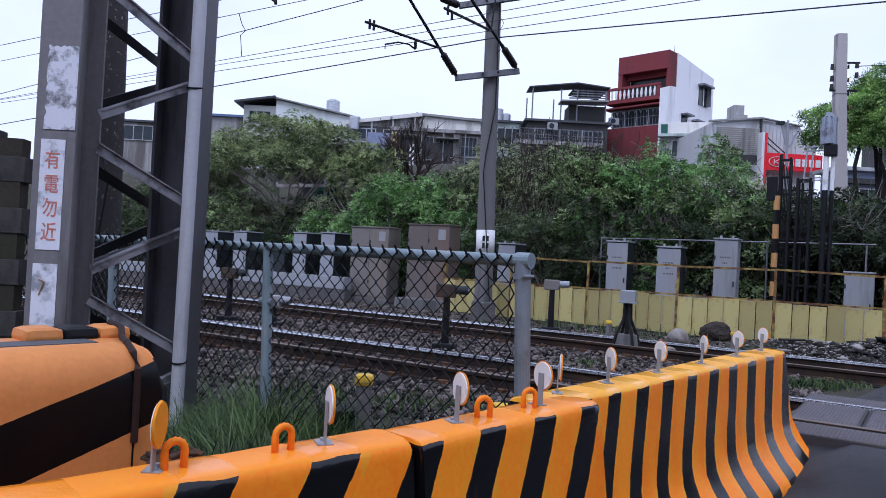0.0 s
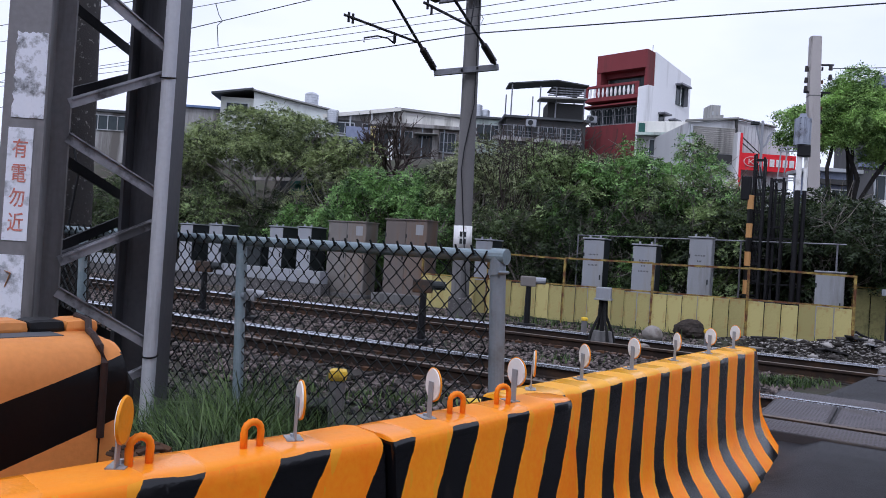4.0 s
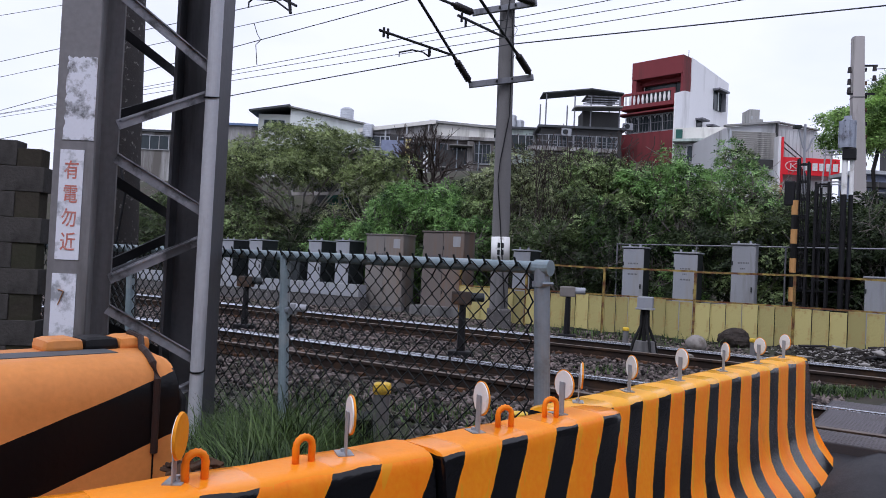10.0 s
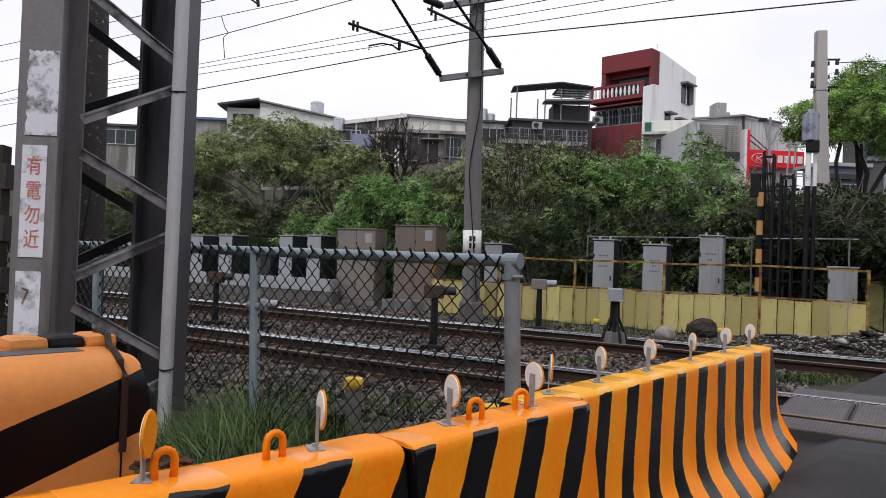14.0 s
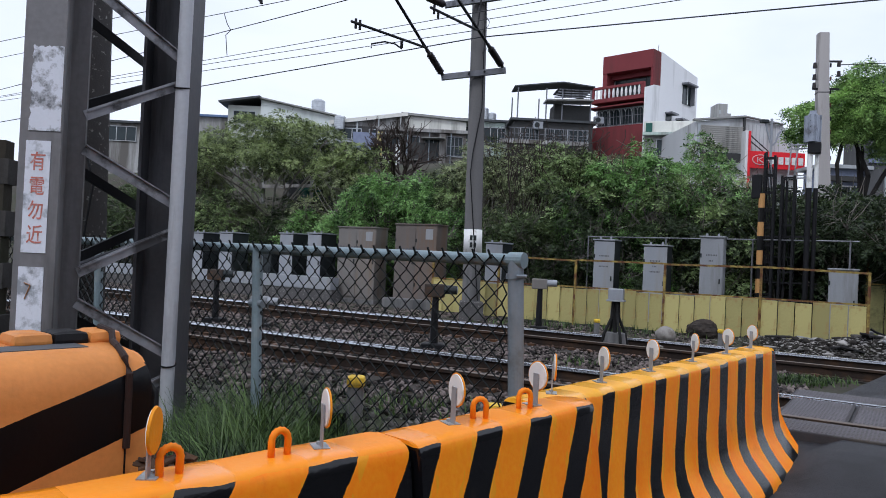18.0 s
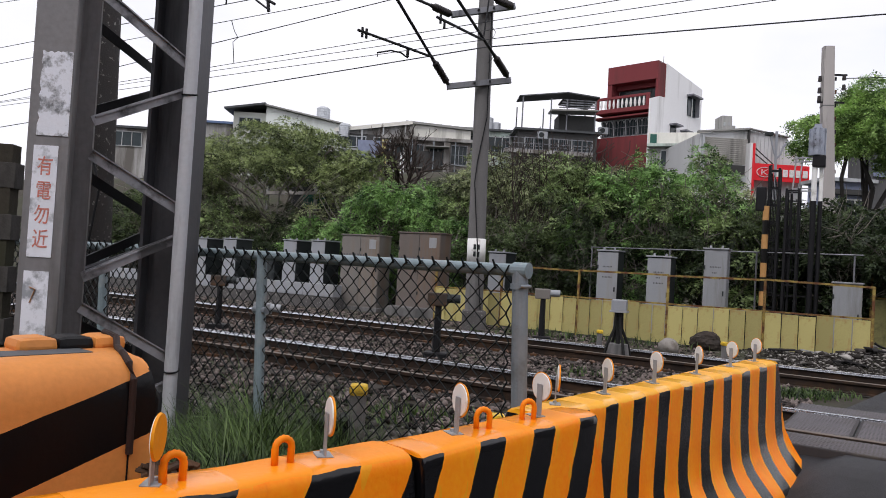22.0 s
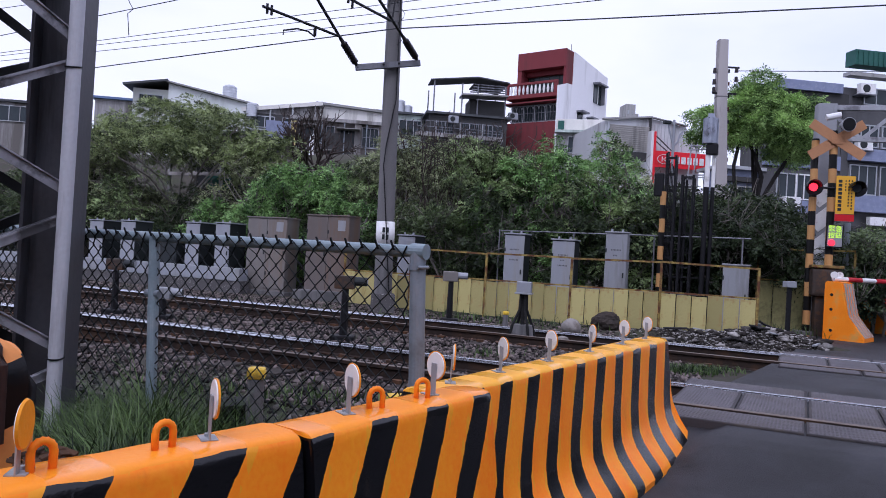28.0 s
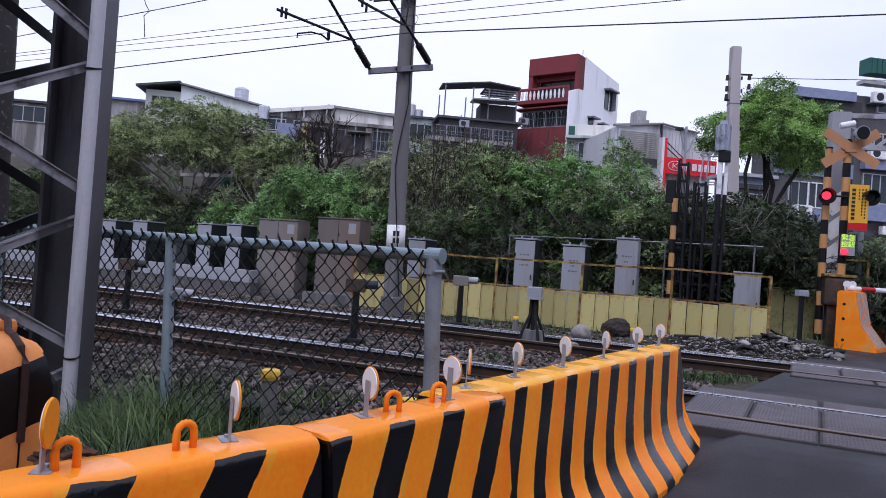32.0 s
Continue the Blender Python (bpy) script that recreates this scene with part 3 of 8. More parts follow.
def leaf_cloud(rng, blobs, count, size, droop=0.35, pairs=5, flat=0.55):
    """Feathered sprays of leaflets over lumpy blobs (x, y, z, rx, ry, rz): most near the skin, thicker on top, with gaps between."""
    blobs = np.array(blobs, float)
    vol = blobs[:, 3] * blobs[:, 4] + blobs[:, 3] * blobs[:, 5]
    per = 2 * pairs + 1
    nc = max(4, count // per)
    pick = rng.choice(len(blobs), nc, p=vol / vol.sum())
    d = rng.normal(size=(nc, 3))
    d[:, 2] += 0.45
    d /= np.linalg.norm(d, axis=1)[:, None]
    rad = 0.62 + 0.45 * rng.random(nc) ** 0.6
    root = blobs[pick, :3] + d * rad[:, None] * blobs[pick, 3:]
    axis = d + rng.normal(size=(nc, 3)) * 0.6
    axis[:, 2] = axis[:, 2] * 0.6 - droop + 0.1
    axis /= np.linalg.norm(axis, axis=1)[:, None]
    up = np.tile([0.0, 0.0, 0.65], (nc, 1)) + d * 0.75 + rng.normal(size=(nc, 3)) * 0.4
    across = np.cross(axis, up)
    across /= np.linalg.norm(across, axis=1)[:, None] + 1e-6
    spray = size * (2.2 + 1.8 * rng.random(nc))
    out = []
    for k in range(per):
        tip = k == per - 1
        t = 1.0 if tip else 0.2 + 0.75 * (k // 2) / pairs
        sgn = 0 if tip else (1 if k % 2 else -1)
        c = root + axis * (spray * t)[:, None]
        c[:, 2] -= spray * 0.3 * t * t
        ld = axis * (1.0 if tip else 0.55) + across * sgn * 0.85 + rng.normal(size=(nc, 3)) * 0.22
        ld[:, 2] -= 0.15
        ld /= np.linalg.norm(ld, axis=1)[:, None]
        side = np.cross(ld, np.cross(axis, across) + rng.normal(size=(nc, 3)) * 0.35)
        side /= np.linalg.norm(side, axis=1)[:, None] + 1e-6
        ln = (size * (0.75 + 0.5 * rng.random(nc)) * (1.1 - 0.35 * abs(t - 0.5)))[:, None]
        wd = ln * 0.4
        out.append(np.stack([c, c + ld * ln * 0.45 + side * wd * 0.5, c + ld * ln, c + ld * ln * 0.45 - side * wd * 0.5], 1))
    v = np.stack(out, 1).reshape(-1, 3)
    return v, np.arange(len(v)).reshape(-1, 4)


def limbs(bm, rng, base, top, r, blobs, n_sub=3):
    """A tapered, slightly crooked trunk with limbs that reach into the crown."""
    base, top = Vector(base), Vector(top)
    pts = [base.lerp(top, k / 5) + Vector((rng.normal() * r * 0.7, rng.normal() * r * 0.7, 0)) * (k > 0) for k in range(6)]
    for k in range(5):
        tube(bm, pts[k], pts[k + 1], r * (1 - 0.13 * k), r * (1 - 0.13 * (k + 1)), 7, False)
    for b in blobs:
        a = pts[int(rng.integers(2, 6))]
        end = Vector(b[:3])
        mid = a.lerp(end, 0.5) + Vector((rng.normal() * 0.15, rng.normal() * 0.15, 0.12))
        tube(bm, a, mid, r * 0.5, r * 0.3, 6, False)
        tube(bm, mid, end, r * 0.3, r * 0.12, 5, False)
        for _ in range(n_sub):
            tip = end + Vector((rng.normal() * b[3] * 0.6, rng.normal() * b[4] * 0.6, abs(rng.normal()) * b[5] * 0.6))
            tube(bm, mid.lerp(end, 0.5 + 0.4 * rng.random()), tip, r * 0.16, r * 0.05, 4, False)
    return bm


U, N = Vector((0.846, -0.533, 0)).normalized(), Vector((0.533, 0.846, 0)).normalized()
RAILWAY = math.degrees(math.atan2(U.y, U.x))


def at(s, n, z=0.0):
    """s metres along the line, n metres across it."""
    return U * s + N * n + Vector((0, 0, z))


def along(s, n, z=0.0, turn=0.0):
    p = at(s, n, z)
    return pose(p.x, p.y, p.z, 0, 0, RAILWAY + turn)


def smooth(a, b, x):
    t = min(1, max(0, (x - a) / (b - a)))
    return t * t * (3 - 2 * t)


# ---- the ground, the road and the tracks ----
EDGE = [(-40, -8.0), (-3.0, -6.0), (-0.4, -2.4), (0.2, -1.75), (2.0, -1.3), (5.4, -0.62), (6.2, -0.6), (11.0, 0.35), (16.0, 1.0), (30.0, 2.5), (60.0, 6.0), (400, 40.0)]


def road_edge(n):
    for (n0, s0), (n1, s1) in zip(EDGE, EDGE[1:]):
        if n <= n1:
            return s0 + (s1 - s0) * max(0, (n - n0) / (n1 - n0))
    return EDGE[-1][1]


def road_z(s, n):
    ramp = 0.185 * smooth(4.55, 5.4, n) * smooth(-0.62, -0.2, s) if n < 5.6 else 0.185
    return ramp - 0.05 * smooth(11.8, 16, n) + 0.006


def ground_z(s, n):
    z = 0.05 * smooth(4.4, 5.2, n) + 0.06 * smooth(12.0, 13.0, n)
    e = road_edge(n)
    off_road = 1 - smooth(e - 1.2, e + 0.2, s)
    z += 5.2 * smooth(15.8, 27.0, n) * (1 - smooth(e - 12.5, e - 4.5, s))
    z += (0.05 * noise.noise(Vector((s * 0.7, n * 0.7, 0))) + 0.02 * noise.noise(Vector((s * 3, n * 3, 4)))) * off_road * (0.4 + smooth(12, 18, n))
    if s > e - 0.05:
        z = min(z, road_z(s, n) - 0.04) if n < 40 else z - 0.06
    return z


def sheet(name, ss, ns, zf, material, inside=None):
    bm = nb()
    rows = [[bm.verts.new(at(s, n, zf(s, n))) for s in ss] for n in ns]
    for i in range(len(ns) - 1):
        for j in range(len(ss) - 1):
            bm.faces.new((rows[i][j], rows[i][j + 1], rows[i + 1][j + 1], rows[i + 1][j]))
    return finish(name, bm, material, smooth=True)


fine_s = sorted({-2500, -900, -300, -120, -70, -50, *np.arange(-40, -12, 1.5), *np.arange(-12, 6, 0.4), *np.arange(6, 20, 1.5), 30, 50, 90, 300, 900, 2500})
fine_n = sorted({-2500, -900, -300, -100, -40, -20, -10, *np.arange(-6, 20, 0.4), *np.arange(20, 32, 1.0), 40, 60, 90, 140, 300, 900, 2500})
tagged(sheet("ground", [float(v) for v in fine_s], [float(v) for v in fine_n], ground_z, "earth"), "bare dark earth with moss beside the railway", "ground", kind="structure")
bm = nb()
rows = []
for n in [-40, -20, -10, -6, -3, -2, -1, -0.4, 0.2, 1, 2, 3, 4, 4.4, 4.6, 4.8, 5.0, 5.2, 5.38, 5.42, 6, 8, 10, 11, 11.6, 12, 13, 14, 16, 20, 25, 30, 45, 60]:
    e = road_edge(n)
    rows.append([bm.verts.new(at(e + f * (15 - 0.0 * n) + (0.05 * noise.noise(Vector((n * 2.1, 0, 0))) if f == 0 else 0), n, road_z(e + f * 15, n))) for f in (0, 0.012, 0.03, 0.06, 0.1, 0.2, 0.4, 0.7, 1.0)])
for a, b in zip(rows, rows[1:]):
    for j in range(8):
        bm.faces.new((a[j], a[j + 1], b[j + 1], b[j]))
tagged(finish("road", bm, "asphalt", smooth=True), "worn dark asphalt road ramping up to the crossing", "road", kind="structure")

RAIL_Z, RAILS = 0.22, {"near_track": (6.27, 7.337), "far_track": (10.10, 11.167)}
S0, S1 = -60.0, 45.0
profile = [(-0.033, 0.0), (0.033, 0.0), (0.033, -0.028), (0.009, -0.042), (0.009, -0.118), (0.062, -0.128), (0.062, -0.14), (-0.062, -0.14), (-0.062, -0.128), (-0.009, -0.118), (-0.009, -0.042), (-0.033, -0.028)]
for name, pair in RAILS.items():
    track = thing("railway_track", "steel rails with bright running tops on dark sleepers in ballast", "railway track", along(0, 0))
    for n in pair:
        bm = nb()
        extrude_profile(bm, [(n + y, RAIL_Z - 0.003 + z) for y, z in profile], S0, S1)
        rail = part("rail", bm, "rail_side", track, "rusty brown rail")
        bm = nb()
        face = [(n - 0.028, RAIL_Z + 0.001), (n + 0.03, RAIL_Z + 0.001), (n + 0.03, RAIL_Z - 0.003), (n - 0.03, RAIL_Z - 0.003)]
        if n == pair[1]:  # the wheel flanges keep the inner face of this head bright
            face = [(n - 0.02, RAIL_Z + 0.001), (n + 0.03, RAIL_Z + 0.001), (n + 0.03, RAIL_Z - 0.003), (n - 0.03, RAIL_Z - 0.03), (n - 0.037, RAIL_Z - 0.03), (n - 0.033, RAIL_Z - 0.008)]
        extrude_profile(bm, face, S0, S1)
        part("running_surface", bm, "rail_top" if n == pair[1] else "rail_dull", rail, "polished bright steel top" if n == pair[1] else "dull steel top")
    bm = nb()
    mid = sum(pair) / 2
    box(bm, -0.11, 0.11, -1.0, 1.0, -0.14, 0.0, 0.01)
    first = part("sleeper", bm, "sleeper", track)
    first.matrix_local = Matrix.Translation((-26, mid, 0.082))
    for k in range(1, 42):
        share("sleeper", first, track, Matrix.Translation((-26 + k * 0.62, mid + random.uniform(-0.03, 0.03), 0.082)))
    for k, n in enumerate((pair[0] - 0.12, pair[0] + 0.12, pair[1] - 0.12, pair[1] + 0.12)):
        bm = nb()
        for j in range(42):
            box(bm, -26 + j * 0.62 - 0.05, -26 + j * 0.62 + 0.05, n - 0.04, n + 0.04, 0.08, 0.115)
        tagged(part("rail_clip", bm, "rust", track), kind="stuff")


def pebbles(name, rng, count, region, size, material, zf, flat=0.7, label="", seeds=7):
    """Loose stones: crushed lumps scattered over a stretch, in one mesh."""
    base = nb()
    bmesh.ops.create_icosphere(base, subdivisions=1, radius=1)
    bv = np.array([v.co[:] for v in base.verts])
    bf = np.array([[v.index for v in f.verts] for f in base.faces])
    base.free()
    s, n = region(rng, count)
    sz = size * (0.5 + rng.random(count) ** 2 * 1.3)
    jit = 1 + 0.35 * rng.normal(size=(count, len(bv), 1)).clip(-1.4, 1.4)
    ang = rng.random(count) * 6.283
    v = bv[None] * jit * sz[:, None, None] * np.array([1, 0.8, flat])
    c, sn = np.cos(ang)[:, None], np.sin(ang)[:, None]
    x, y = v[..., 0] * c - v[..., 1] * sn, v[..., 0] * sn + v[..., 1] * c
    px = s[:, None] * U.x + n[:, None] * N.x + x
    py = s[:, None] * U.y + n[:, None] * N.y + y
    zz = np.array([zf(a, b) for a, b in zip(s, n)])[:, None] + v[..., 2] + sz[:, None] * 0.2
    verts = np.stack([px, py, zz], -1).reshape(-1, 3)
    faces = (bf[None] + (np.arange(count) * len(bv))[:, None, None]).reshape(-1, 3)
    return tagged(arrays_ob(name, verts, faces, material, per=3), label, "gravel", kind="stuff")


rng = np.random.default_rng(3)


pebbles("track_ballast", rng, 42000, lambda r, k: ((lambda q: (-0.6 - 20 * q ** 1.3, 4.75 + 7.6 * r.random(k)))(r.random(k))), 0.021, "gravel", lambda s, n: 0.07 + 0.02 * noise.noise(Vector((s, n, 0))), label="grey-brown crushed stone ballast between the tracks")
pebbles("track_ballast", rng, 16000, lambda r, k: (-1.0 - 20 * r.random(k), 6.2 + 0.85 * r.random(k) + 3.8 * (r.random(k) < 0.5)), 0.02, "gravel_rust", lambda s, n: 0.085, label="rust-stained ballast between the rails")
pebbles("track_ballast", rng, 7000, lambda r, k: (-22 + 22 * r.random(k), 12.0 + 1.8 * r.random(k)), 0.022, "gravel", ground_z, label="grey ballast shoulder beside the far track")
def heap(s, n):
    return ground_z(s, n) + 0.28 * math.exp(-((s - 0.1) / 1.1) ** 2 - ((n - 13.0) / 0.5) ** 2) + 0.12 * math.exp(-((s + 1.6) / 0.6) ** 2 - ((n - 13.2) / 0.5) ** 2)


hs = [float(v) for v in np.arange(-3.2, 1.7, 0.12)]
hn = [float(v) for v in np.arange(11.7, 14.6, 0.12)]
tagged(sheet("debris_mound", hs, hn, lambda s, n: heap(s, n) - 0.012 + 0.03 * noise.noise(Vector((s * 4, n * 4, 2))) * smooth(0, 0.2, heap(s, n) - ground_z(s, n)), "earth"), "low mound of dark earth under rubble", "mound", kind="structure")
pebbles("track_ballast", rng, 4500, lambda r, k: (-1.15 - 8 * r.random(k) ** 1.2, 3.05 + 1.9 * r.random(k)), 0.024, "gravel_pale", ground_z, label="pale loose stones strewn between the fence and the track")
pebbles("rubble", rng, 12000, lambda r, k: ((0.0 + r.normal(size=k) * 0.8).clip(-2.8, 0.95), (12.9 + r.normal(size=k) * 0.45).clip(12.0, 13.7)), 0.017, "rubble", heap, 0.42, "broken stone and concrete rubble beside the fence")

pebbles("rubble", rng, 320, lambda r, k: ((0.1 + r.normal(size=k) * 0.8).clip(-2.4, 0.95), (13.0 + r.normal(size=k) * 0.4).clip(12.1, 13.6)), 0.055, "rubble", heap, 0.4, "larger broken slabs of stone and concrete")
for k in range(9):
    bm = nb()
    w, ln = random.uniform(0.05, 0.14), random.uniform(0.25, 0.7)
    box(bm, -ln / 2, ln / 2, -w / 2, w / 2, -0.012, 0.012, 0.003)
    sq, nq = random.uniform(-1.4, 0.9), random.uniform(12.5, 13.4)
    q = at(sq, nq, heap(sq, nq) + 0.045)
    tagged(finish("broken_board", bm, "board_black" if k % 3 else "steel_light"), "broken dark board lying on the rubble" if k % 3 else "broken pale board lying on the rubble", "board", group="broken boards on the rubble").matrix_world = pose(q.x, q.y, q.z, random.uniform(-14, 14), random.uniform(-10, 10), random.uniform(-60, 60))

# crossing panels: textured rubber-concrete slabs between and beside the rails
SKEW = 0.045


def panel_row(n0, n1, starts, z=RAIL_Z - 0.012):
    """Slabs side by side, their joints square to the road rather than to the rails, under a lattice of raised treads."""
    deck = thing("crossing_deck", "worn grey tread-plate slabs laid beside the rails", "crossing deck", along(0, 0))
    for s0, s1 in zip(starts, starts[1:]):
        bm = nb()
        box(bm, s0 + 0.006, s1 - 0.006, n0, n1, z - 0.12, z, 0.008)
        for v in bm.verts:
            v.co.x += SKEW * (v.co.y - 7.0)
        slab = part("slab", bm, "panel", deck)
        verts, faces, k, y = [], [], 0, n0 + 0.03
        while y < n1 - 0.025:
            x = s0 + 0.025 + 0.026 * (k % 2)
            while x < s1 - 0.05:
                b = len(verts)
                dx = SKEW * (y - 7.0)
                verts += [(x + dx, y - 0.007, z - 0.001), (x + dx + 0.04, y - 0.007, z - 0.001), (x + dx + 0.04, y + 0.007, z - 0.001), (x + dx, y + 0.007, z - 0.001)]
                verts += [(x + dx + 0.004, y - 0.004, z + 0.006), (x + dx + 0.036, y - 0.004, z + 0.006), (x + dx + 0.036, y + 0.004, z + 0.006), (x + dx + 0.004, y + 0.004, z + 0.006)]
                faces += [(b + 4, b + 5, b + 6, b + 7), (b, b + 1, b + 5, b + 4), (b + 1, b + 2, b + 6, b + 5), (b + 2, b + 3, b + 7, b + 6), (b + 3, b, b + 4, b + 7)]
                x += 0.052
            y += 0.03
            k += 1
        tagged(arrays_ob("treads", verts, np.array(faces), "panel_tread", slab), kind="stuff")
    return deck


NEAR, FAR = RAILS["near_track"], RAILS["far_track"]
panel_row(NEAR[0] + 0.07, NEAR[1] - 0.06, [-0.62, -0.11, 0.42, 0.95, 1.48, 2.01, 2.54])
panel_row(NEAR[0] - 0.52, NEAR[0] - 0.05, [-0.75, 0.40, 1.5, 2.6])
panel_row(NEAR[1] + 0.05, NEAR[1] + 0.5, [-0.66, 0.42, 1.5, 2.6])
panel_row(FAR[0] + 0.07, FAR[1] - 0.06, [0.08, 0.66, 1.24, 1.82, 2.4, 2.98, 3.56])
panel_row(FAR[0] - 0.42, FAR[0] - 0.05, [0.1, 1.0, 1.9, 2.8, 3.7])
panel_row(FAR[1] + 0.05, FAR[1] + 0.42, [0.1, 1.2, 2.1, 3.0, 3.9])
bm = nb()
for n in (*NEAR, *FAR):
    box(bm, 3.0 if n < 8 else 3.8, 16, n - 0.5, n + 0.5, 0.1, 0.196)
tagged(finish("crossing_apron", bm, "asphalt"), "asphalt beside the rails on the crossing", "road", kind="structure").matrix_world = along(0, 0)

# block wall beyond the mast
wall = tagged(finish("wall_block", box(nb(), -4.2, -0.03, -0.07, 0.07, -0.3, 2.02), "earth"), "dark weathered concrete block wall", "wall", kind="structure")
wall.matrix_world = pose(-3.04, 5.5, 0, 0, 0, 6)
bm = nb()
box(bm, -0.1975, 0.1975, -0.078, 0.078, 0, 0.186, 0.004)
brick = part("block", bm, "block", wall)
brick.matrix_local = Matrix.Translation((-0.2, 0, -0.2))
for r in range(12):
    for k in range(11):
        if r or k:
            share("block", brick, wall, Matrix.Translation((-0.2 - k * 0.4 - 0.2 * (r % 2), random.uniform(-0.004, 0.004), -0.2 + r * 0.19)))

# plain unseen walls, added behind the camera to close the street and darken reflections
for name, x0, x1, y0, y1, h in (("wall_south", -30, 14, -13, -12, 9.0), ("wall_east", 22, 23, -12, 16, 8.0), ("wall_west", -14, -13, -12, 3, 8.0)):
    tagged(finish(name, box(nb(), x0, x1, y0, y1, -0.2, h), "street_wall"), "plain dark grey unseen wall added to darken reflections", "wall", kind="structure")


# ---- concrete barriers beside the road ----
HALF = [(0.355, 0.0), (0.355, 0.04), (0.335, 0.07), (0.27, 0.135), (0.215, 0.195), (0.178, 0.255), (0.158, 0.32), (0.142, 0.40), (0.101, 0.735), (0.097, 0.758), (0.089, 0.771), (0.077, 0.779), (0.05, 0.782)]
BAR_PROFILE = [(y, z) for y, z in HALF] + [(-y, z) for y, z in HALF[::-1]]


def barrier(p, q, stripes, label):
    p, q = Vector((*p, 0)), Vector((*q, 0))
    d = q - p
    ob = thing("road_barrier", label, "barrier", pose(p.x, p.y, 0, 0, 0, math.degrees(math.atan2(d.y, d.x))), group="striped barriers along the road")
    ln = d.length
    bm = nb()
    k = max(8, int(ln / 0.08))
    extrude_profile(bm, BAR_PROFILE, 0.0, ln, k)
    for v in bm.verts:
        w = noise.noise(v.co * 5) * 0.005 + noise.noise(v.co * 17) * 0.0025
        v.co.y += w * (1 if v.co.y > 0 else -1)
        v.co.z += w * 0.6 if v.co.z > 0.05 else 0
        if v.co.x < 0.001 or v.co.x > ln - 0.001:
            v.co.x += noise.noise(v.co * 9) * 0.004
    ends = [e for e in bm.edges if abs(e.verts[0].co.x - e.verts[1].co.x) < 0.02 and (e.verts[0].co.x < 0.02 or e.verts[0].co.x > ln - 0.02) and e.calc_length() > 0.01]
    bmesh.ops.bevel(bm, geom=ends, offset=0.012, segments=2, profile=0.6, affect="EDGES")
    shell = part("body", bm, stripes, ob, smooth=True)
    shell.data.set_sharp_from_angle(angle=radians(32))
    return ob, ln


def reflector(ob, x, turn, face="white_paint", back="yellow_orange", r=0.055, h=0.11, y=0.0):
    base = nb()
    box(base, -0.014, 0.014, -0.002, 0.002, 0.0, h + 0.01)
    box(base, -0.05, 0.014, -0.022, 0.022, 0.0, 0.004)
    tube(base, (-0.03, 0, 0.0), (-0.03, 0, 0.012), 0.008, 0.008, 6)
    bracket = part("reflector_bracket", base, "steel_light", ob, "grey metal bracket")
    bracket.matrix_local = pose(x, y, 0.7815, 0, 0, turn)
    disc = nb()
    tube(disc, (0, 0.0045, h), (0, 0.008, h), r * 0.9, r * 0.93, 32)
    part("reflector_face", disc, face, bracket, "pale round reflector face")
    disc = nb()
    tube(disc, (0, 0.0082, h), (0, 0.014, h), r, r * 0.95, 32)
    part("reflector_back", disc, back, bracket, "orange reflector back")
    return bracket


def loop(ob, x, turn=0.0):
    pts = [(-0.024, 0, -0.01)] + [(-0.024 * math.cos(a), 0, 0.042 + 0.024 * math.sin(a)) for a in (math.pi * k / 16 for k in range(17))] + [(0.024, 0, -0.01)]
    bm = nb()
    path_tube(bm, pts, 0.0095, 8)
    for i, v in enumerate(bm.verts):
        v.co += v.co.normalized() * (0.0011 if (i // 8) % 2 else -0.0011)
    lug = part("lifting_loop", bm, "orange", ob, "orange ribbed steel lifting loop", True)
    lug.matrix_local = pose(x, 0, 0.781, 0, 0, turn)


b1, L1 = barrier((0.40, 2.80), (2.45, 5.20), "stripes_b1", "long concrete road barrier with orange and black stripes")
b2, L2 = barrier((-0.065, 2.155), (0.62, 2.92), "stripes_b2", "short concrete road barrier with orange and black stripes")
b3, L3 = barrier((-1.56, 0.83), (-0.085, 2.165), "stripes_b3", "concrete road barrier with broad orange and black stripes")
for x, turn in ((0.21, -147), (0.65, -127), (1.20, -122), (1.80, -137), (2.40, -123), (2.92, -125)):
    reflector(b1, x, turn)
for x, turn in ((0.26, -114), (0.74, -108)):
    reflector(b2, x, turn)
for x in (0.40, 0.67):
    loop(b2, x, -28)
reflector(b3, L3 - 0.24, -113)
reflector(b3, L3 - 0.71, -129)
for x in (L3 - 0.37, L3 - 0.66):
    loop(b3, x)

# ---- a plastic water-filled barrier behind them ----
M["plastic_band"] = stripe_mat("plastic_band", (0.66, 0.255, 0.065), (0.004, 0.004, 0.005), 3.0, 0.064, -0.257, axis=2, rough=0.42, slant=-0.33, wobble=0.006, dirt_amount=0.12)
plastic = thing("plastic_barrier", "orange hollow plastic road barrier with a black diagonal band", "barrier", pose(-0.822, 2.349, 0, 0, 0, 47.5) @ Matrix.Diagonal((1, 1, 0.985, 1)))
prof = [(0.0, 0.0), (0.0, 0.86), (0.004, 0.90), (0.014, 0.935), (0.03, 0.962), (0.055, 0.983), (0.085, 0.995), (0.12, 1.0), (0.33, 1.0), (0.36, 0.993), (0.385, 0.97), (0.40, 0.93), (0.40, 0.0)]
bm = nb()
extrude_profile(bm, prof, -1.7, 0.0, 12)
for v in bm.verts:
    if v.co.x > -0.001 and v.co.z > 0.9:
        v.co.x -= ((v.co.z - 0.9) / 0.1) ** 2 * 0.045
bmesh.ops.bevel(bm, geom=[e for e in bm.edges if min(v.co.x for v in e.verts) > -0.06], offset=0.025, segments=3, affect="EDGES")
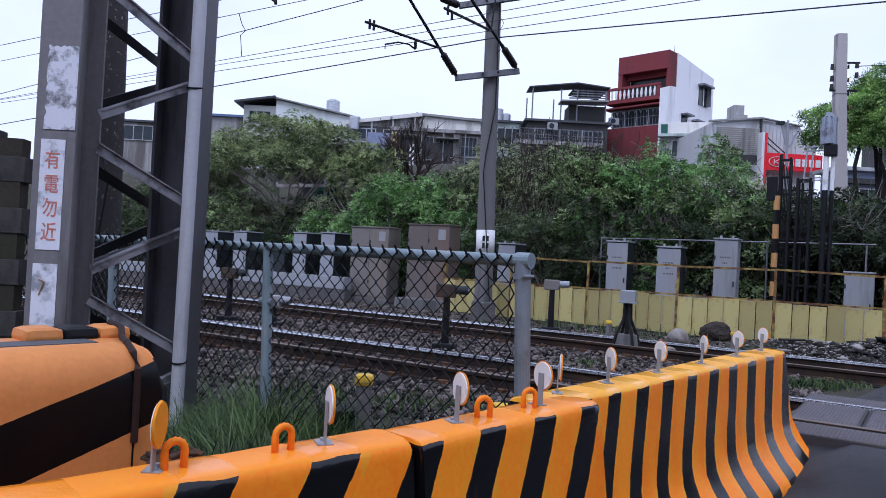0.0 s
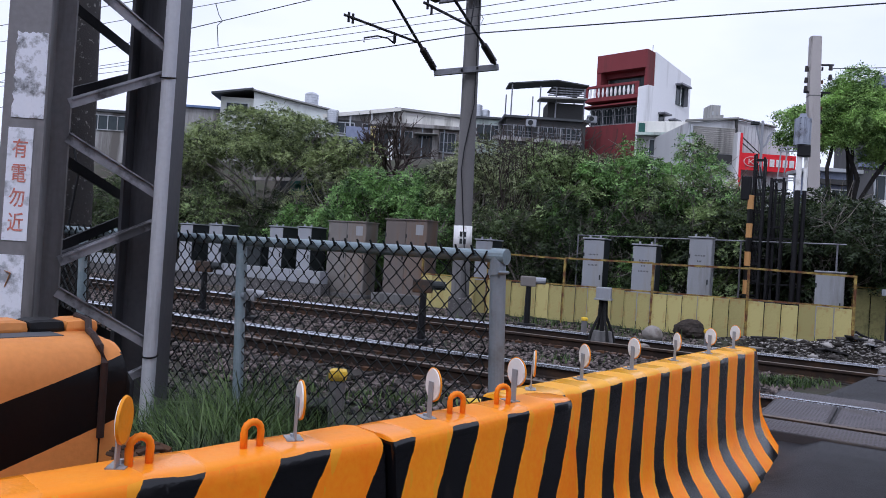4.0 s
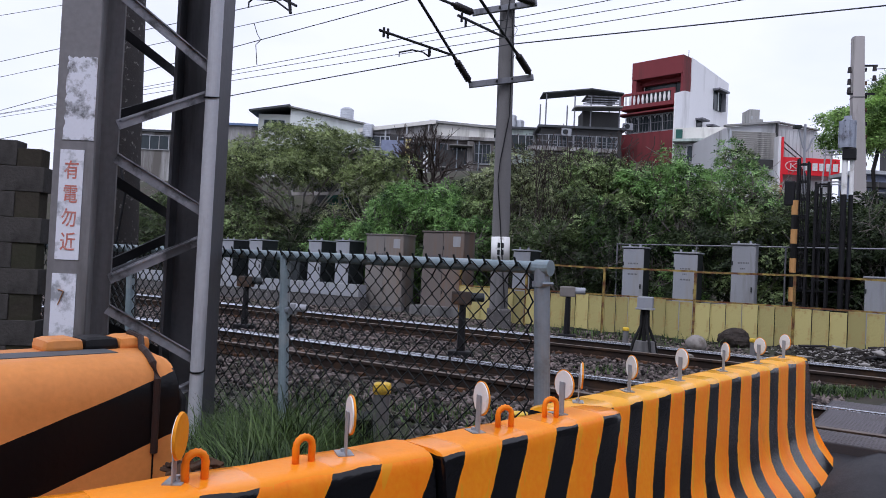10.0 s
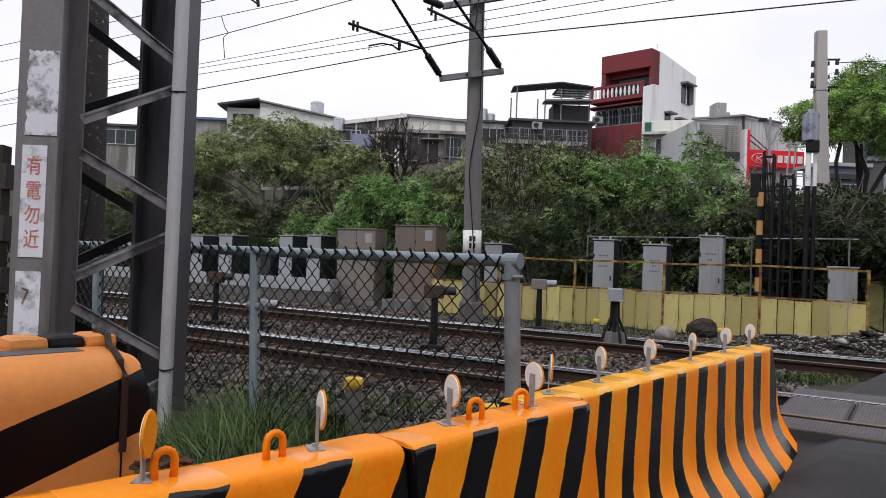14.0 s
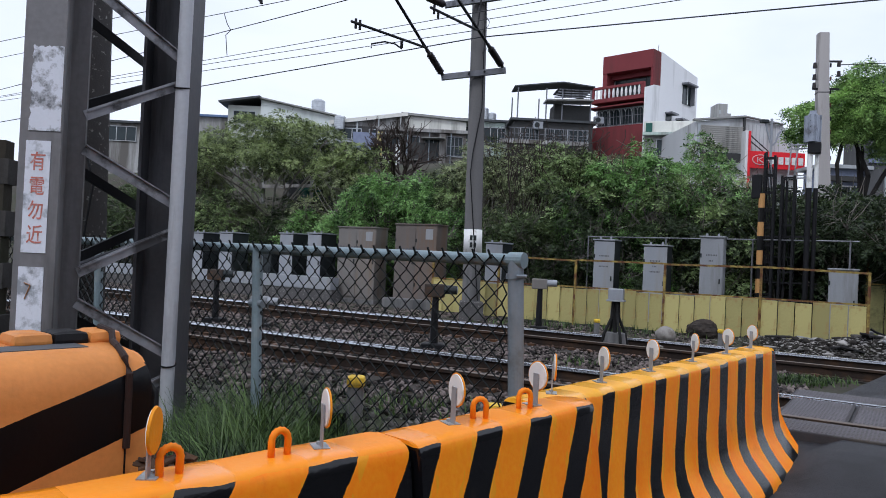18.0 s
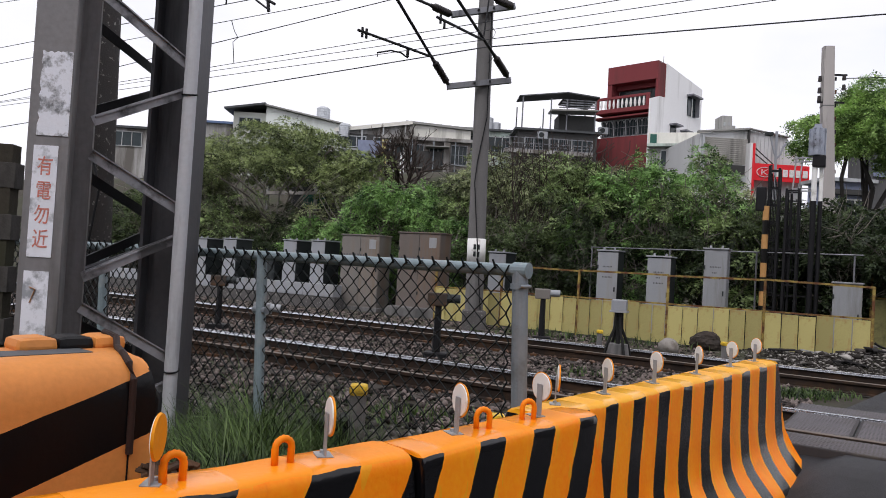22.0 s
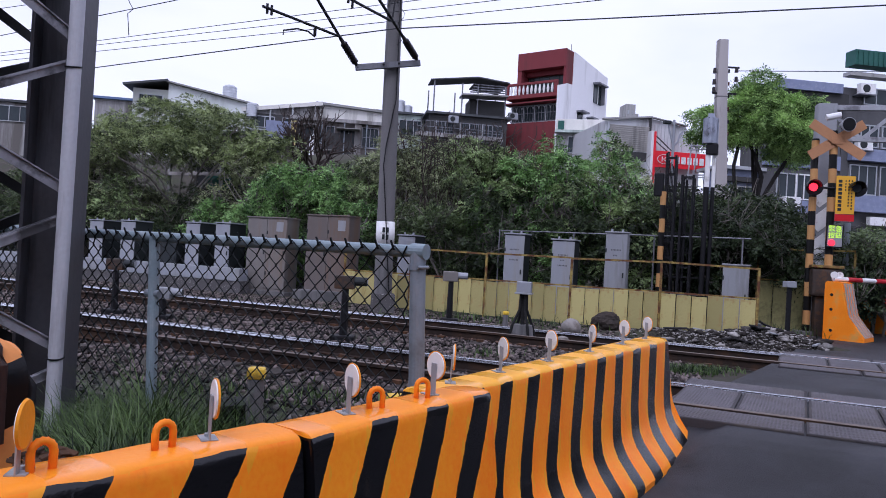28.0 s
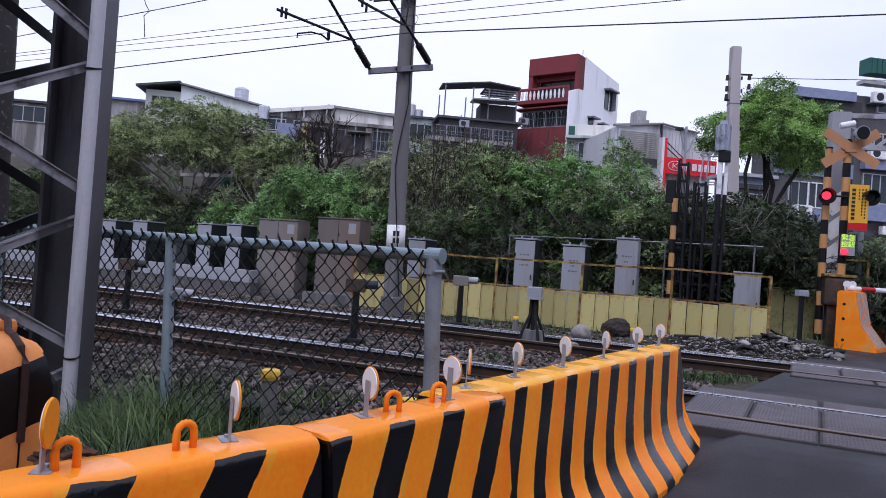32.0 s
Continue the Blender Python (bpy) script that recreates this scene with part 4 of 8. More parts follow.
body = part("body", bm, "plastic_band", plastic, smooth=True)
body.data.set_sharp_from_angle(angle=radians(50))
bm = nb()
box(bm, -1.5, -0.17, 0.125, 0.232, 0.985, 1.0025, 0.001)
part("top_recess", bm, "plastic_grey", plastic, "dark grey worn top")
for x0, x1, m_name in ((-0.35, -0.235, "plastic_orange"), (-0.235, -0.125, "plastic_black"), (-0.125, -0.02, "plastic_orange")):
    bm = nb()
    box(bm, x0, x1 + 0.004, 0.22, 0.36, 0.98, 1.038, 0.026)
    part("ridge", bm, m_name, plastic)
bm = nb()
path_tube(bm, [(-0.06, 0.3, 1.044), (-0.055, 0.22, 1.034), (-0.075, 0.17, 1.008), (-0.095, 0.09, 1.002), (-0.1, 0.03, 0.975), (-0.1, -0.004, 0.93), (-0.1, -0.006, 0.7)], 0.011, 8)
part("strap", bm, "strap_brown", plastic, "dark brown strap")
bm = nb()
box(bm, -0.103, -0.098, -0.002, 0.02, 0.0, 0.86)
part("seam", bm, "plastic_black", plastic)
bm = nb()
for k in range(60):
    c = Vector((random.uniform(-0.04, 0.12), random.uniform(-0.05, 0.04), 0.6 + random.uniform(0, 0.08)))
    box(bm, -0.02, 0.02, -0.01, 0.01, -0.006, 0.006, 0.003, Matrix.Translation(c) @ pose(0, 0, 0, random.uniform(-30, 30), random.uniform(-25, 25), random.uniform(0, 180)))
box(bm, -0.03, 0.11, -0.04, 0.03, 0.0, 0.61, 0.02)
scrap = tagged(finish("rusty_scrap", bm, "rust"), "crumbling rusty scrap heaped by the barrier", "scrap")
scrap.matrix_world = pose(-0.78, 2.22, 0, 0, 0, 47.5)

# ---- a red and white bar that leans on the barrier ----
M["bar_stripes"] = stripe_mat("bar_stripes", (0.5, 0.015, 0.03), (0.75, 0.75, 0.75), 0.5, 0.5, 0.67, axis=2, rough=0.35, wobble=0.0)
pole_top, pole_foot = Vector((-0.80, 0.966, 1.05)), Vector((1.25, 0.82, 0.03))
bm = nb()
tube(bm, (0, 0, 0), (0, 0, (pole_top - pole_foot).length), 0.03, 0.03, 16)
guard = tagged(finish("striped_bar", bm, "bar_stripes", smooth=False), "red and white striped bar propped on a post", "barrier bar")
guard.matrix_world = Matrix.Translation(pole_foot) @ (pole_top - pole_foot).to_track_quat("Z", "Y").to_matrix().to_4x4()

# ---- chain-link fence ----
fence_dir = Vector((-1.44, 1.12, 0)).normalized()
fence = thing("chain_link_fence", "blue-grey pipe fence with dark chain-link mesh", "fence", pose(0.408, 3.275, 0, 0, 0, math.degrees(math.atan2(fence_dir.y, fence_dir.x))))
SPAN, TOP = 1.75, 1.315
for k in range(4):
    bm = nb()
    r = 0.036 if k == 0 else 0.03
    tube(bm, (k * SPAN - 0.08, 0, -0.2), (k * SPAN, 0, TOP), r, r, 16)
    if k == 0:
        tube(bm, (0, 0, TOP - 0.085), (0, 0, TOP - 0.06), 0.041, 0.041, 16)
    part("post", bm, "galv" if k == 0 else "fence_paint", fence, "pale galvanised end post" if k == 0 else "", smooth=False)
bm = nb()
tube(bm, (-0.035, 0, TOP), (3 * SPAN, 0, TOP), 0.028, 0.028, 16)
tube(bm, (-0.045, 0, TOP), (0.03, 0, TOP), 0.036, 0.036, 16)
part("top_rail", bm, "fence_paint", fence)
bm = nb()
tube(bm, (SPAN - 0.07, 0, 0.995), (SPAN + 0.04, 0, 0.995), 0.022, 0.022, 10)
part("pipe_stub", bm, "galv", fence, "pale pipe stub on the post")
bm = nb()
path_tube(bm, [(0.01, -0.05, TOP - 0.07), (-0.03, -0.045, TOP - 0.07), (-0.045, 0, TOP - 0.07), (-0.03, 0.045, TOP - 0.07)], 0.008, 6)
part("clamp", bm, "galv", fence)


def chain_mesh(x0, x1, z0, z1, w, r):
    """Zigzag wires, each hooked into the next, with barbs over the top rail."""
    bm = nb()
    n = int((x1 - x0) / w)
    for i in range(n + 1):
        x = x0 + i * w
        pts, z, k = [], z1 + 0.022, 0
        while z > z0:
            side = (1 if (k + i) % 2 else -1)
            pts.append((min(max(x + side * w / 2, x0), x1), 0.004 * side + 0.036 * smooth(z1 - 0.08, z1, z), z))
            z -= w * 1.02
            k += 1
        rings = []
        for px, py, pz in pts:
            rings.append([bm.verts.new((px + a * r, py + b * r, pz)) for a, b in ((-1, 0), (0, -1), (1, 0), (0, 1))])
        for a, b in zip(rings, rings[1:]):
            for j in range(4):
                bm.faces.new((a[j], a[(j + 1) % 4], b[(j + 1) % 4], b[j]))
        top = pts[0]
        tube(bm, (top[0], top[1], top[2] - 0.02), (top[0] + w * 0.25, top[1] + 0.012, top[2] + 0.022), r * 1.2, r, 4) if i % 2 else None
    return bm


for k in range(3):
    part("chain_mesh", chain_mesh(k * SPAN + 0.04, (k + 1) * SPAN - 0.02, 0.02, TOP, 0.043, 0.0049), "wire", fence, "dark chain-link wire mesh")

# ---- laced steel mast ----
mast = thing("catenary_mast", "tall laced steel mast of two dark columns with diagonal bars", "mast", pose(-1.886, 3.85, 0.012))


def section(outline, z0, z1):
    """A steel section: an outline of (x, y) drawn straight up."""
    bm = nb()
    lo_, hi_ = ([bm.verts.new((x, y, z)) for x, y in outline] for z in (z0, z1))
    k = len(outline)
    for i in range(k):
        bm.faces.new((lo_[i], lo_[(i + 1) % k], hi_[(i + 1) % k], hi_[i]))
    bm.faces.new(lo_[::-1]), bm.faces.new(hi_)
    return bm


def h_outline(cx, cy, w, d, tf, tw, across):
    pts = [(-w, -d), (-w + tf, -d), (-w + tf, -tw), (w - tf, -tw), (w - tf, -d), (w, -d), (w, d), (w - tf, d), (w - tf, tw), (-w + tf, tw), (-w + tf, d), (-w, d)]
    return [(cx + (y if across else x), cy + (x if across else y)) for x, y in pts]


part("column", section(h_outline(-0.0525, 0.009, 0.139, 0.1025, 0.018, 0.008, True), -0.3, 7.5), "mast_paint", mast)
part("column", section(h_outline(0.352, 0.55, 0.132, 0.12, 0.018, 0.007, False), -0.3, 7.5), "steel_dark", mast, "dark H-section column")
front = [(2.67, 2.38), (1.97, 2.22), (1.79, 1.54), (1.13, 1.37), (0.97, 0.68), (0.33, 0.53)]
back = [(2.49, 2.39), (2.03, 2.26), (1.67, 1.51), (1.21, 1.39), (0.87, 0.65), (0.4, 0.52)]
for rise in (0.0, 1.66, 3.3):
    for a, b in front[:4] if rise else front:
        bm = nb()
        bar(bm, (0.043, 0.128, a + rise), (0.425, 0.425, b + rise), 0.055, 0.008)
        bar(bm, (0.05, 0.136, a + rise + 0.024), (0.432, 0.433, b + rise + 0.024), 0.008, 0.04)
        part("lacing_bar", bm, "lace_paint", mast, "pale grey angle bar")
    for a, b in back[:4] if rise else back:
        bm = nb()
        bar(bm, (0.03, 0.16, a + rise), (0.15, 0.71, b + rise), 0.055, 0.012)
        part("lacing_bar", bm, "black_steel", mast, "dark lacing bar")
bm = nb()
tube(bm, (0.03, 0.15, 1.17), (0.3, 0.44, 1.33), 0.012, 0.012, 8)
part("tie_rod", bm, "steel_dark", mast)
bm = nb()
path_tube(bm, [(0.462, 0.385, 0.02), (0.464, 0.385, 1.0), (0.468, 0.385, 3.0), (0.472, 0.385, 7.4)], 0.038, 18)
part("conduit", bm, "conduit_grey", mast, "pale grey conduit pipe")
for z in (0.62, 2.2):
    bm = nb()
    path_tube(bm, [(0.464 + 0.042 * math.cos(a), 0.385 + 0.042 * math.sin(a), z + 0.01 * math.sin(a)) for a in (2 * math.pi * k / 16 for k in range(17))], 0.005, 5)
    part("wire_tie", bm, "black_steel", mast)
bm = nb()
box(bm, -0.3, 0.62, -0.35, 0.85, -0.25, 0.06, 0.02)
part("footing", bm, "concrete", mast)
# notices on the mast
for x0, x1, z0, z1, mt, lab in ((-0.112, 0.046, 1.84, 2.27, "paper_torn", "torn white paper notice"), (-0.118, 0.004, 1.23, 1.79, "paper", "white notice with red characters"), (-0.124, 0.0, 0.80, 1.16, "paper", "white notice with a bolt mark")):
    bm = nb()
    box(bm, x0, x1, -0.1345, -0.1315, z0, z1)
    if mt == "paper_torn":  # ragged edges
        bmesh.ops.subdivide_edges(bm, edges=[e for e in bm.edges if e.calc_length() > 0.1], cuts=14, use_grid_fill=True)
        for v in bm.verts:
            if v.co.x < x0 + 0.001 or v.co.z > z1 - 0.001:
                d = abs(noise.noise(Vector((v.co.x * 30, 0, v.co.z * 30)))) * 0.03
                v.co.x += d if v.co.x < x0 + 0.001 else 0
                v.co.z -= d if v.co.z > z1 - 0.001 else 0
    notice = part("notice", bm, mt, mast, lab)
    if z0 == 1.23:
        for k, ch in enumerate("有電勿近"):
            cu = bpy.data.curves.new("glyph", "FONT")
            cu.body, cu.size, cu.align_x, cu.align_y = ch, 0.1, "CENTER", "CENTER"
            cu.extrude, cu.offset = 0.0008, 0.0008
            tmp = new("glyph", cu)
            me = bpy.data.meshes.new_from_object(tmp.evaluated_get(bpy.context.evaluated_depsgraph_get()))
            bpy.data.objects.remove(tmp)
            me.materials.clear()
            me.materials.append(M["faded_red"])
            g = new("character", me)
            g.parent = notice
            g.matrix_local = pose(-0.055, -0.1355, 1.68 - k * 0.122, 90, 0, 0) @ Matrix.Diagonal((0.8, 1, 1, 1))
    elif z0 == 0.80:
        bm = nb()
        bar(bm, (-0.09, -0.1365, 1.08), (-0.06, -0.1365, 1.07), 0.012, 0.002, (0, -1, 0))
        bar(bm, (-0.06, -0.1365, 1.07), (-0.085, -0.1365, 1.0), 0.012, 0.002, (0, -1, 0))
        part("bolt_mark", bm, "crossbuck", notice, "faded bolt mark")

# concrete pole behind the mast
pole2 = thing("concrete_pole", "round grey concrete pole with a speckled surface", "pole", pose(-2.78, 6.0, 0))
bm = nb()
tube(bm, (0.06, 0, -0.2), (-0.1, 0, 8.5), 0.19, 0.15, 20)
part("shaft", bm, "concrete_dark", pole2, smooth=True)
bm = nb()
path_tube(bm, [(0.19, -0.2, 0.1), (0.12, -0.2, 1.2), (0.2, -0.22, 1.75), (0.08, -0.2, 2.2), (0.1, -0.2, 3.5)], 0.009, 6)
part("cable", bm, "black_steel", pole2)

# ---- grass behind the barriers ----
g = np.random.default_rng(5)
k = 110000
clump = np.stack([g.uniform(-2.2, 1.0, 520), g.uniform(1.8, 5.4, 520)], -1)
ci = g.integers(0, 520, k)
x, y = (clump[ci] + g.normal(size=(k, 2)) * 0.07).T
turn = g.random(520)[ci] * 6.283
tall_clump = (0.55 + 0.6 * g.random(520))[ci]
behind = np.where(x < -0.1, 2.62 + (x + 0.1) * 0.905, 2.62 + (x + 0.1) * 1.11)
keep = (y > behind) & (y < 3.25 - (x - 0.46) * 0.778 + 0.1) & ~((x < -0.75) & (y < 2.75))
x, y, turn, tall_clump = x[keep], y[keep], turn[keep], tall_clump[keep]
dens = np.exp(-((x + 0.72) / 0.95) ** 2)
sel = g.random(len(x)) < 0.12 + 0.88 * dens
x, y, dens, turn, tall_clump = x[sel], y[sel], dens[sel], turn[sel], tall_clump[sel]
ht = 0.12 + (0.2 + 0.46 * g.random(len(x)) ** 1.1) * dens * tall_clump
ang = turn + g.normal(size=len(x)) * 1.1
bow = 0.5 + 1.9 * g.random(len(x))
w = 0.0028 + 0.0042 * g.random(len(x))
dx, dy = np.cos(ang), np.sin(ang)
verts, faces = [], []
segs = 6
cx, cy, cz = x.copy(), y.copy(), np.zeros(len(x))
for i in range(segs + 1):
    t = i / segs
    ww = w * (1 - 0.92 * t ** 1.5)
    verts.append(np.stack([cx - dy * ww, cy + dx * ww, cz], -1))
    verts.append(np.stack([cx + dy * ww, cy - dx * ww, cz + ww * 0.5], -1))
    tilt = 0.12 + bow * t * 1.25
    cx, cy, cz = cx + dx * np.sin(tilt) * ht / segs, cy + dy * np.sin(tilt) * ht / segs, np.maximum(cz + np.cos(tilt) * ht / segs, 0.01)
V = np.stack(verts, 1).reshape(-1, 3)
per = 2 * (segs + 1)
F = np.concatenate([np.stack([np.arange(len(x)) * per + 2 * i + q for q in (0, 1, 3, 2)], -1) for i in range(segs)])
tagged(arrays_ob("grass", V, F, "grass"), "tall unmown green grass behind the barriers", "grass", kind="stuff")


# ---- far side of the tracks: yellow fence, cabinets, signals ----
def yellow_fence(posts, n, z0, z1, z2, board, label, paint="yellow_board"):
    ob = thing("board_fence", label, "fence", along(0, 0))
    for k, s in enumerate(posts):
        bm = nb()
        box(bm, s - 0.022, s + 0.022, n - 0.022, n + 0.022, z0 - 0.15, z2, 0.003)
        part("post", bm, "yellow_frame", ob, "rusty yellow angle post")
    for s0, s1 in zip(posts, posts[1:]):
        bm = nb()
        dz = random.uniform(-0.02, 0.02)
        bar(bm, at(s0, n, 0) * 0 + Vector((s0, n, z2 + dz)), (s1, n, z2 - dz), 0.035, 0.035)
        part("top_rail", bm, "yellow_frame", ob, "rusty yellow rail")
        bm = nb()
        bar(bm, (s0, n, z1 + 0.02), (s1, n, z1 + 0.02), 0.03, 0.03)
        part("mid_rail", bm, "yellow_frame", ob)
        cnt = max(1, round((s1 - s0) / board))
        w = (s1 - s0 - 0.04) / cnt
        bm = nb()
        box(bm, -w / 2 + 0.008, w / 2 - 0.008, -0.008, 0.008, 0, z1 - z0, 0.003)
        box(bm, -w / 2 + 0.008, -w / 2 + 0.022, -0.022, -0.008, 0, z1 - z0)
        first = part("board", bm, paint, ob)
        for j in range(cnt):
            m = Matrix.Translation((s0 + 0.02 + (j + 0.5) * w, n - 0.03 + random.uniform(-0.008, 0.008), z0 + random.uniform(-0.02, 0.015))) @ pose(0, 0, 0, random.uniform(-1.5, 1.5), 0, 0)
            if j == 0:
                first.matrix_local = m
            else:
                share("board", first, ob, m)
    return ob


yellow_fence([-8.35, -6.75, -5.07, -3.34, -1.69, -0.06], 13.8, 0.16, 0.84, 1.39, 0.26, "faded yellow board fence with rusty rails")
yellow_fence([-0.11, 0.8, 1.68], 16.9, 0.12, 1.16, 1.84, 0.28, "grimy yellow board fence set back by the crossing", "board_grimy")


def cabinet(s, n, w, d, z0, h, front, side, label, lugs=True, doors=1, roof=0.03, name="equipment_cabinet"):
    ob = thing(name, label, "cabinet", along(s, n, z0), group="trackside equipment cabinets")
    bm = nb()
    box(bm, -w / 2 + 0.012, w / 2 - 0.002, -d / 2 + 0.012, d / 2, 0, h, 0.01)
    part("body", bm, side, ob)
    for k in range(doors):
        bm = nb()
        x0 = -w / 2 + k * w / doors
        box(bm, x0 + 0.006, x0 + w / doors - 0.006, -d / 2 - 0.006, -d / 2 + 0.012, 0.06, h - 0.02, 0.006)
        door = part("door", bm, front, ob)
        bm = nb()
        box(bm, x0 + w / doors - 0.07, x0 + w / doors - 0.045, -d / 2 - 0.03, -d / 2 - 0.006, h * 0.5, h * 0.5 + 0.1, 0.004)
        part("handle", bm, "cab_dark", door)
        for z in (0.22, 0.78):
            part("hinge", box(nb(), x0 + 0.004, x0 + 0.034, -d / 2 - 0.018, -d / 2 - 0.0065, h * z, h * z + 0.08, 0.003), "cab_dark", door)
        if doors > 1 and k == doors - 1:
            part("door_plate", box(nb(), x0 + w / doors - 0.3, x0 + w / doors - 0.1, -d / 2 - 0.009, -d / 2 - 0.0065, h * 0.82, h * 0.95), "cab_white", door, "pale maker's plate")
    bm = nb()
    box(bm, -w / 2 - 0.02, w / 2 + 0.02, -d / 2 - 0.03, d / 2 + 0.02, h, h + roof, 0.008)
    part("roof", bm, front, ob)
    bm = nb()
    box(bm, -w / 2 - 0.04, w / 2 + 0.04, -d / 2 - 0.04, d / 2 + 0.04, -0.35, 0.0, 0.01)
    part("plinth", bm, "concrete", ob)
    if lugs:
        for x in (-w * 0.25, w * 0.25):
            part("lug", tube(nb(), (x, -d * 0.3, h + roof), (x, -d * 0.3, h + roof + 0.05), 0.025, 0.02, 8), "cab_white", ob)
    return ob


def sn(x, y):
    return Vector((x, y, 0)).dot(U), Vector((x, y, 0)).dot(N)


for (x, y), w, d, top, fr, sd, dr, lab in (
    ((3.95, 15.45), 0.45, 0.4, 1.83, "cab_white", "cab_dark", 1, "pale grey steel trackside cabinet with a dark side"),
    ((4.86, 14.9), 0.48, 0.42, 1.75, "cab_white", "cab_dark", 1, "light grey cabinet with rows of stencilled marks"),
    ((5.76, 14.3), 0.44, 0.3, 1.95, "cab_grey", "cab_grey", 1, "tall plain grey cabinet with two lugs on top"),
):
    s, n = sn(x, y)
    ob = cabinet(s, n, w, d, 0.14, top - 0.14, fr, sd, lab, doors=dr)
    bm = nb()
    for k in range(3):
        for j in range(7 - 4 * (k == 1)):
            box(bm, -0.1 + j * 0.03 + 0.05 * (k == 1), -0.082 + j * 0.03 + 0.05 * (k == 1), -d / 2 - 0.0085, -d / 2 - 0.0065, (top - 0.14) * 0.8 - k * 0.11, (top - 0.14) * 0.8 - k * 0.11 + 0.03)
    tagged(part("stencil", bm, "stencil", ob, "unreadable dark stencilled marks"), kind="stuff")
s, n = sn(7.75, 13.2)
cabinet(s, n, 0.48, 0.3, 0.14, 1.28, "cab_grey", "cab_grey", "small weathered white box behind the fence", lugs=False)
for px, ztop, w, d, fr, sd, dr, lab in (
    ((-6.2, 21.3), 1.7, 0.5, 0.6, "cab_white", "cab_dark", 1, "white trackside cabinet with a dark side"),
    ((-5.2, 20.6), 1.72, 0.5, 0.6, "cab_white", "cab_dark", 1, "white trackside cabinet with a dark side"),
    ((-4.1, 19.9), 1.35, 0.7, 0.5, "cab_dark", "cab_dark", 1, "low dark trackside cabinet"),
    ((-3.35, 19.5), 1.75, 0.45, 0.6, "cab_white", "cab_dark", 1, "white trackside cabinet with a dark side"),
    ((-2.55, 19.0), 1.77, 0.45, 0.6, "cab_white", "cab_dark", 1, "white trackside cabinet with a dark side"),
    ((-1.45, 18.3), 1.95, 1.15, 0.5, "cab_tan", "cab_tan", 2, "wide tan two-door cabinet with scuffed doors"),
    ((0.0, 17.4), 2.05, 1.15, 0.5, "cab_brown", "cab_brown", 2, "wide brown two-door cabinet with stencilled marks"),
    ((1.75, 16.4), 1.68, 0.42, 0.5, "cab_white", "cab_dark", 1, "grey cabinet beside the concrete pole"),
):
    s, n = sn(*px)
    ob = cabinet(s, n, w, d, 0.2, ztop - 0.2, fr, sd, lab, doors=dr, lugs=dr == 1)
    if dr == 2:
        bm = nb()
        for k in range(8):
            box(bm, -0.5 + k * 0.085, -0.45 + k * 0.085, -d / 2 - 0.0085, -d / 2 - 0.0065, 1.22, 1.3)
        tagged(part("stencil", bm, "stencil", ob, "unreadable dark stencilled marks"), kind="stuff")
trough = thing("cable_trough", "long white concrete cable trough on a dark base", "trough", along(0, 0))
part("base", box(nb(), -24.0, -11.3, 13.98, 14.3, -0.1, 0.40), "concrete_dark", trough)
for k in range(13):
    part("segment", box(nb(), -24.0 + k * 0.975, -24.0 + k * 0.975 + 0.965, 13.96, 14.28, 0.40, 0.70, 0.012), "cab_white", trough)
# brick plinths
bm = nb()
box(bm, -9.9, -7.4, 14.1, 15.1, -0.1, 0.32, 0.02)
tagged(finish("plinth", bm, "concrete"), "dark concrete plinth under the wide cabinets", "plinth").matrix_world = along(0, 0)


def track_box(x, y, z, h, label, body="cab_white", tripod=True):
    ob = thing("signal_box", label, "signal box", pose(x, y, z, 0, 0, RAILWAY + 10))
    bm = nb()
    box(bm, -0.11, 0.11, -0.09, 0.09, h - 0.17, h, 0.015)
    part("housing", bm, body, ob)
    bm = nb()
    box(bm, -0.13, 0.13, -0.11, 0.11, h - 0.19, h - 0.165, 0.006)
    part("flange", bm, body, ob)
    if tripod:
        for a in range(4):
            c, s_ = math.cos(a * 1.57 + 0.6), math.sin(a * 1.57 + 0.6)
            bm = nb()
            path_tube(bm, [(0.05 * c, 0.05 * s_, h - 0.19), (0.06 * c, 0.06 * s_, h * 0.5), (0.17 * c, 0.17 * s_, h * 0.22), (0.22 * c, 0.22 * s_, 0.0)], 0.022, 6)
            part("cable", bm, "rubber", ob, "thick black cable")
        bm = nb()
        tube(bm, (0, 0, -0.1), (0, 0, h * 0.24), 0.2, 0.15, 14)
        part("footing", bm, "concrete", ob)
    bm = nb()
    tube(bm, (0, 0, 0), (0, 0, h - 0.19), 0.035, 0.03, 8)
    part("stem", bm, "rubber", ob)
    return ob


track_box(2.93, 10.85, 0.11, 0.86, "white junction box on black cables beside the track")


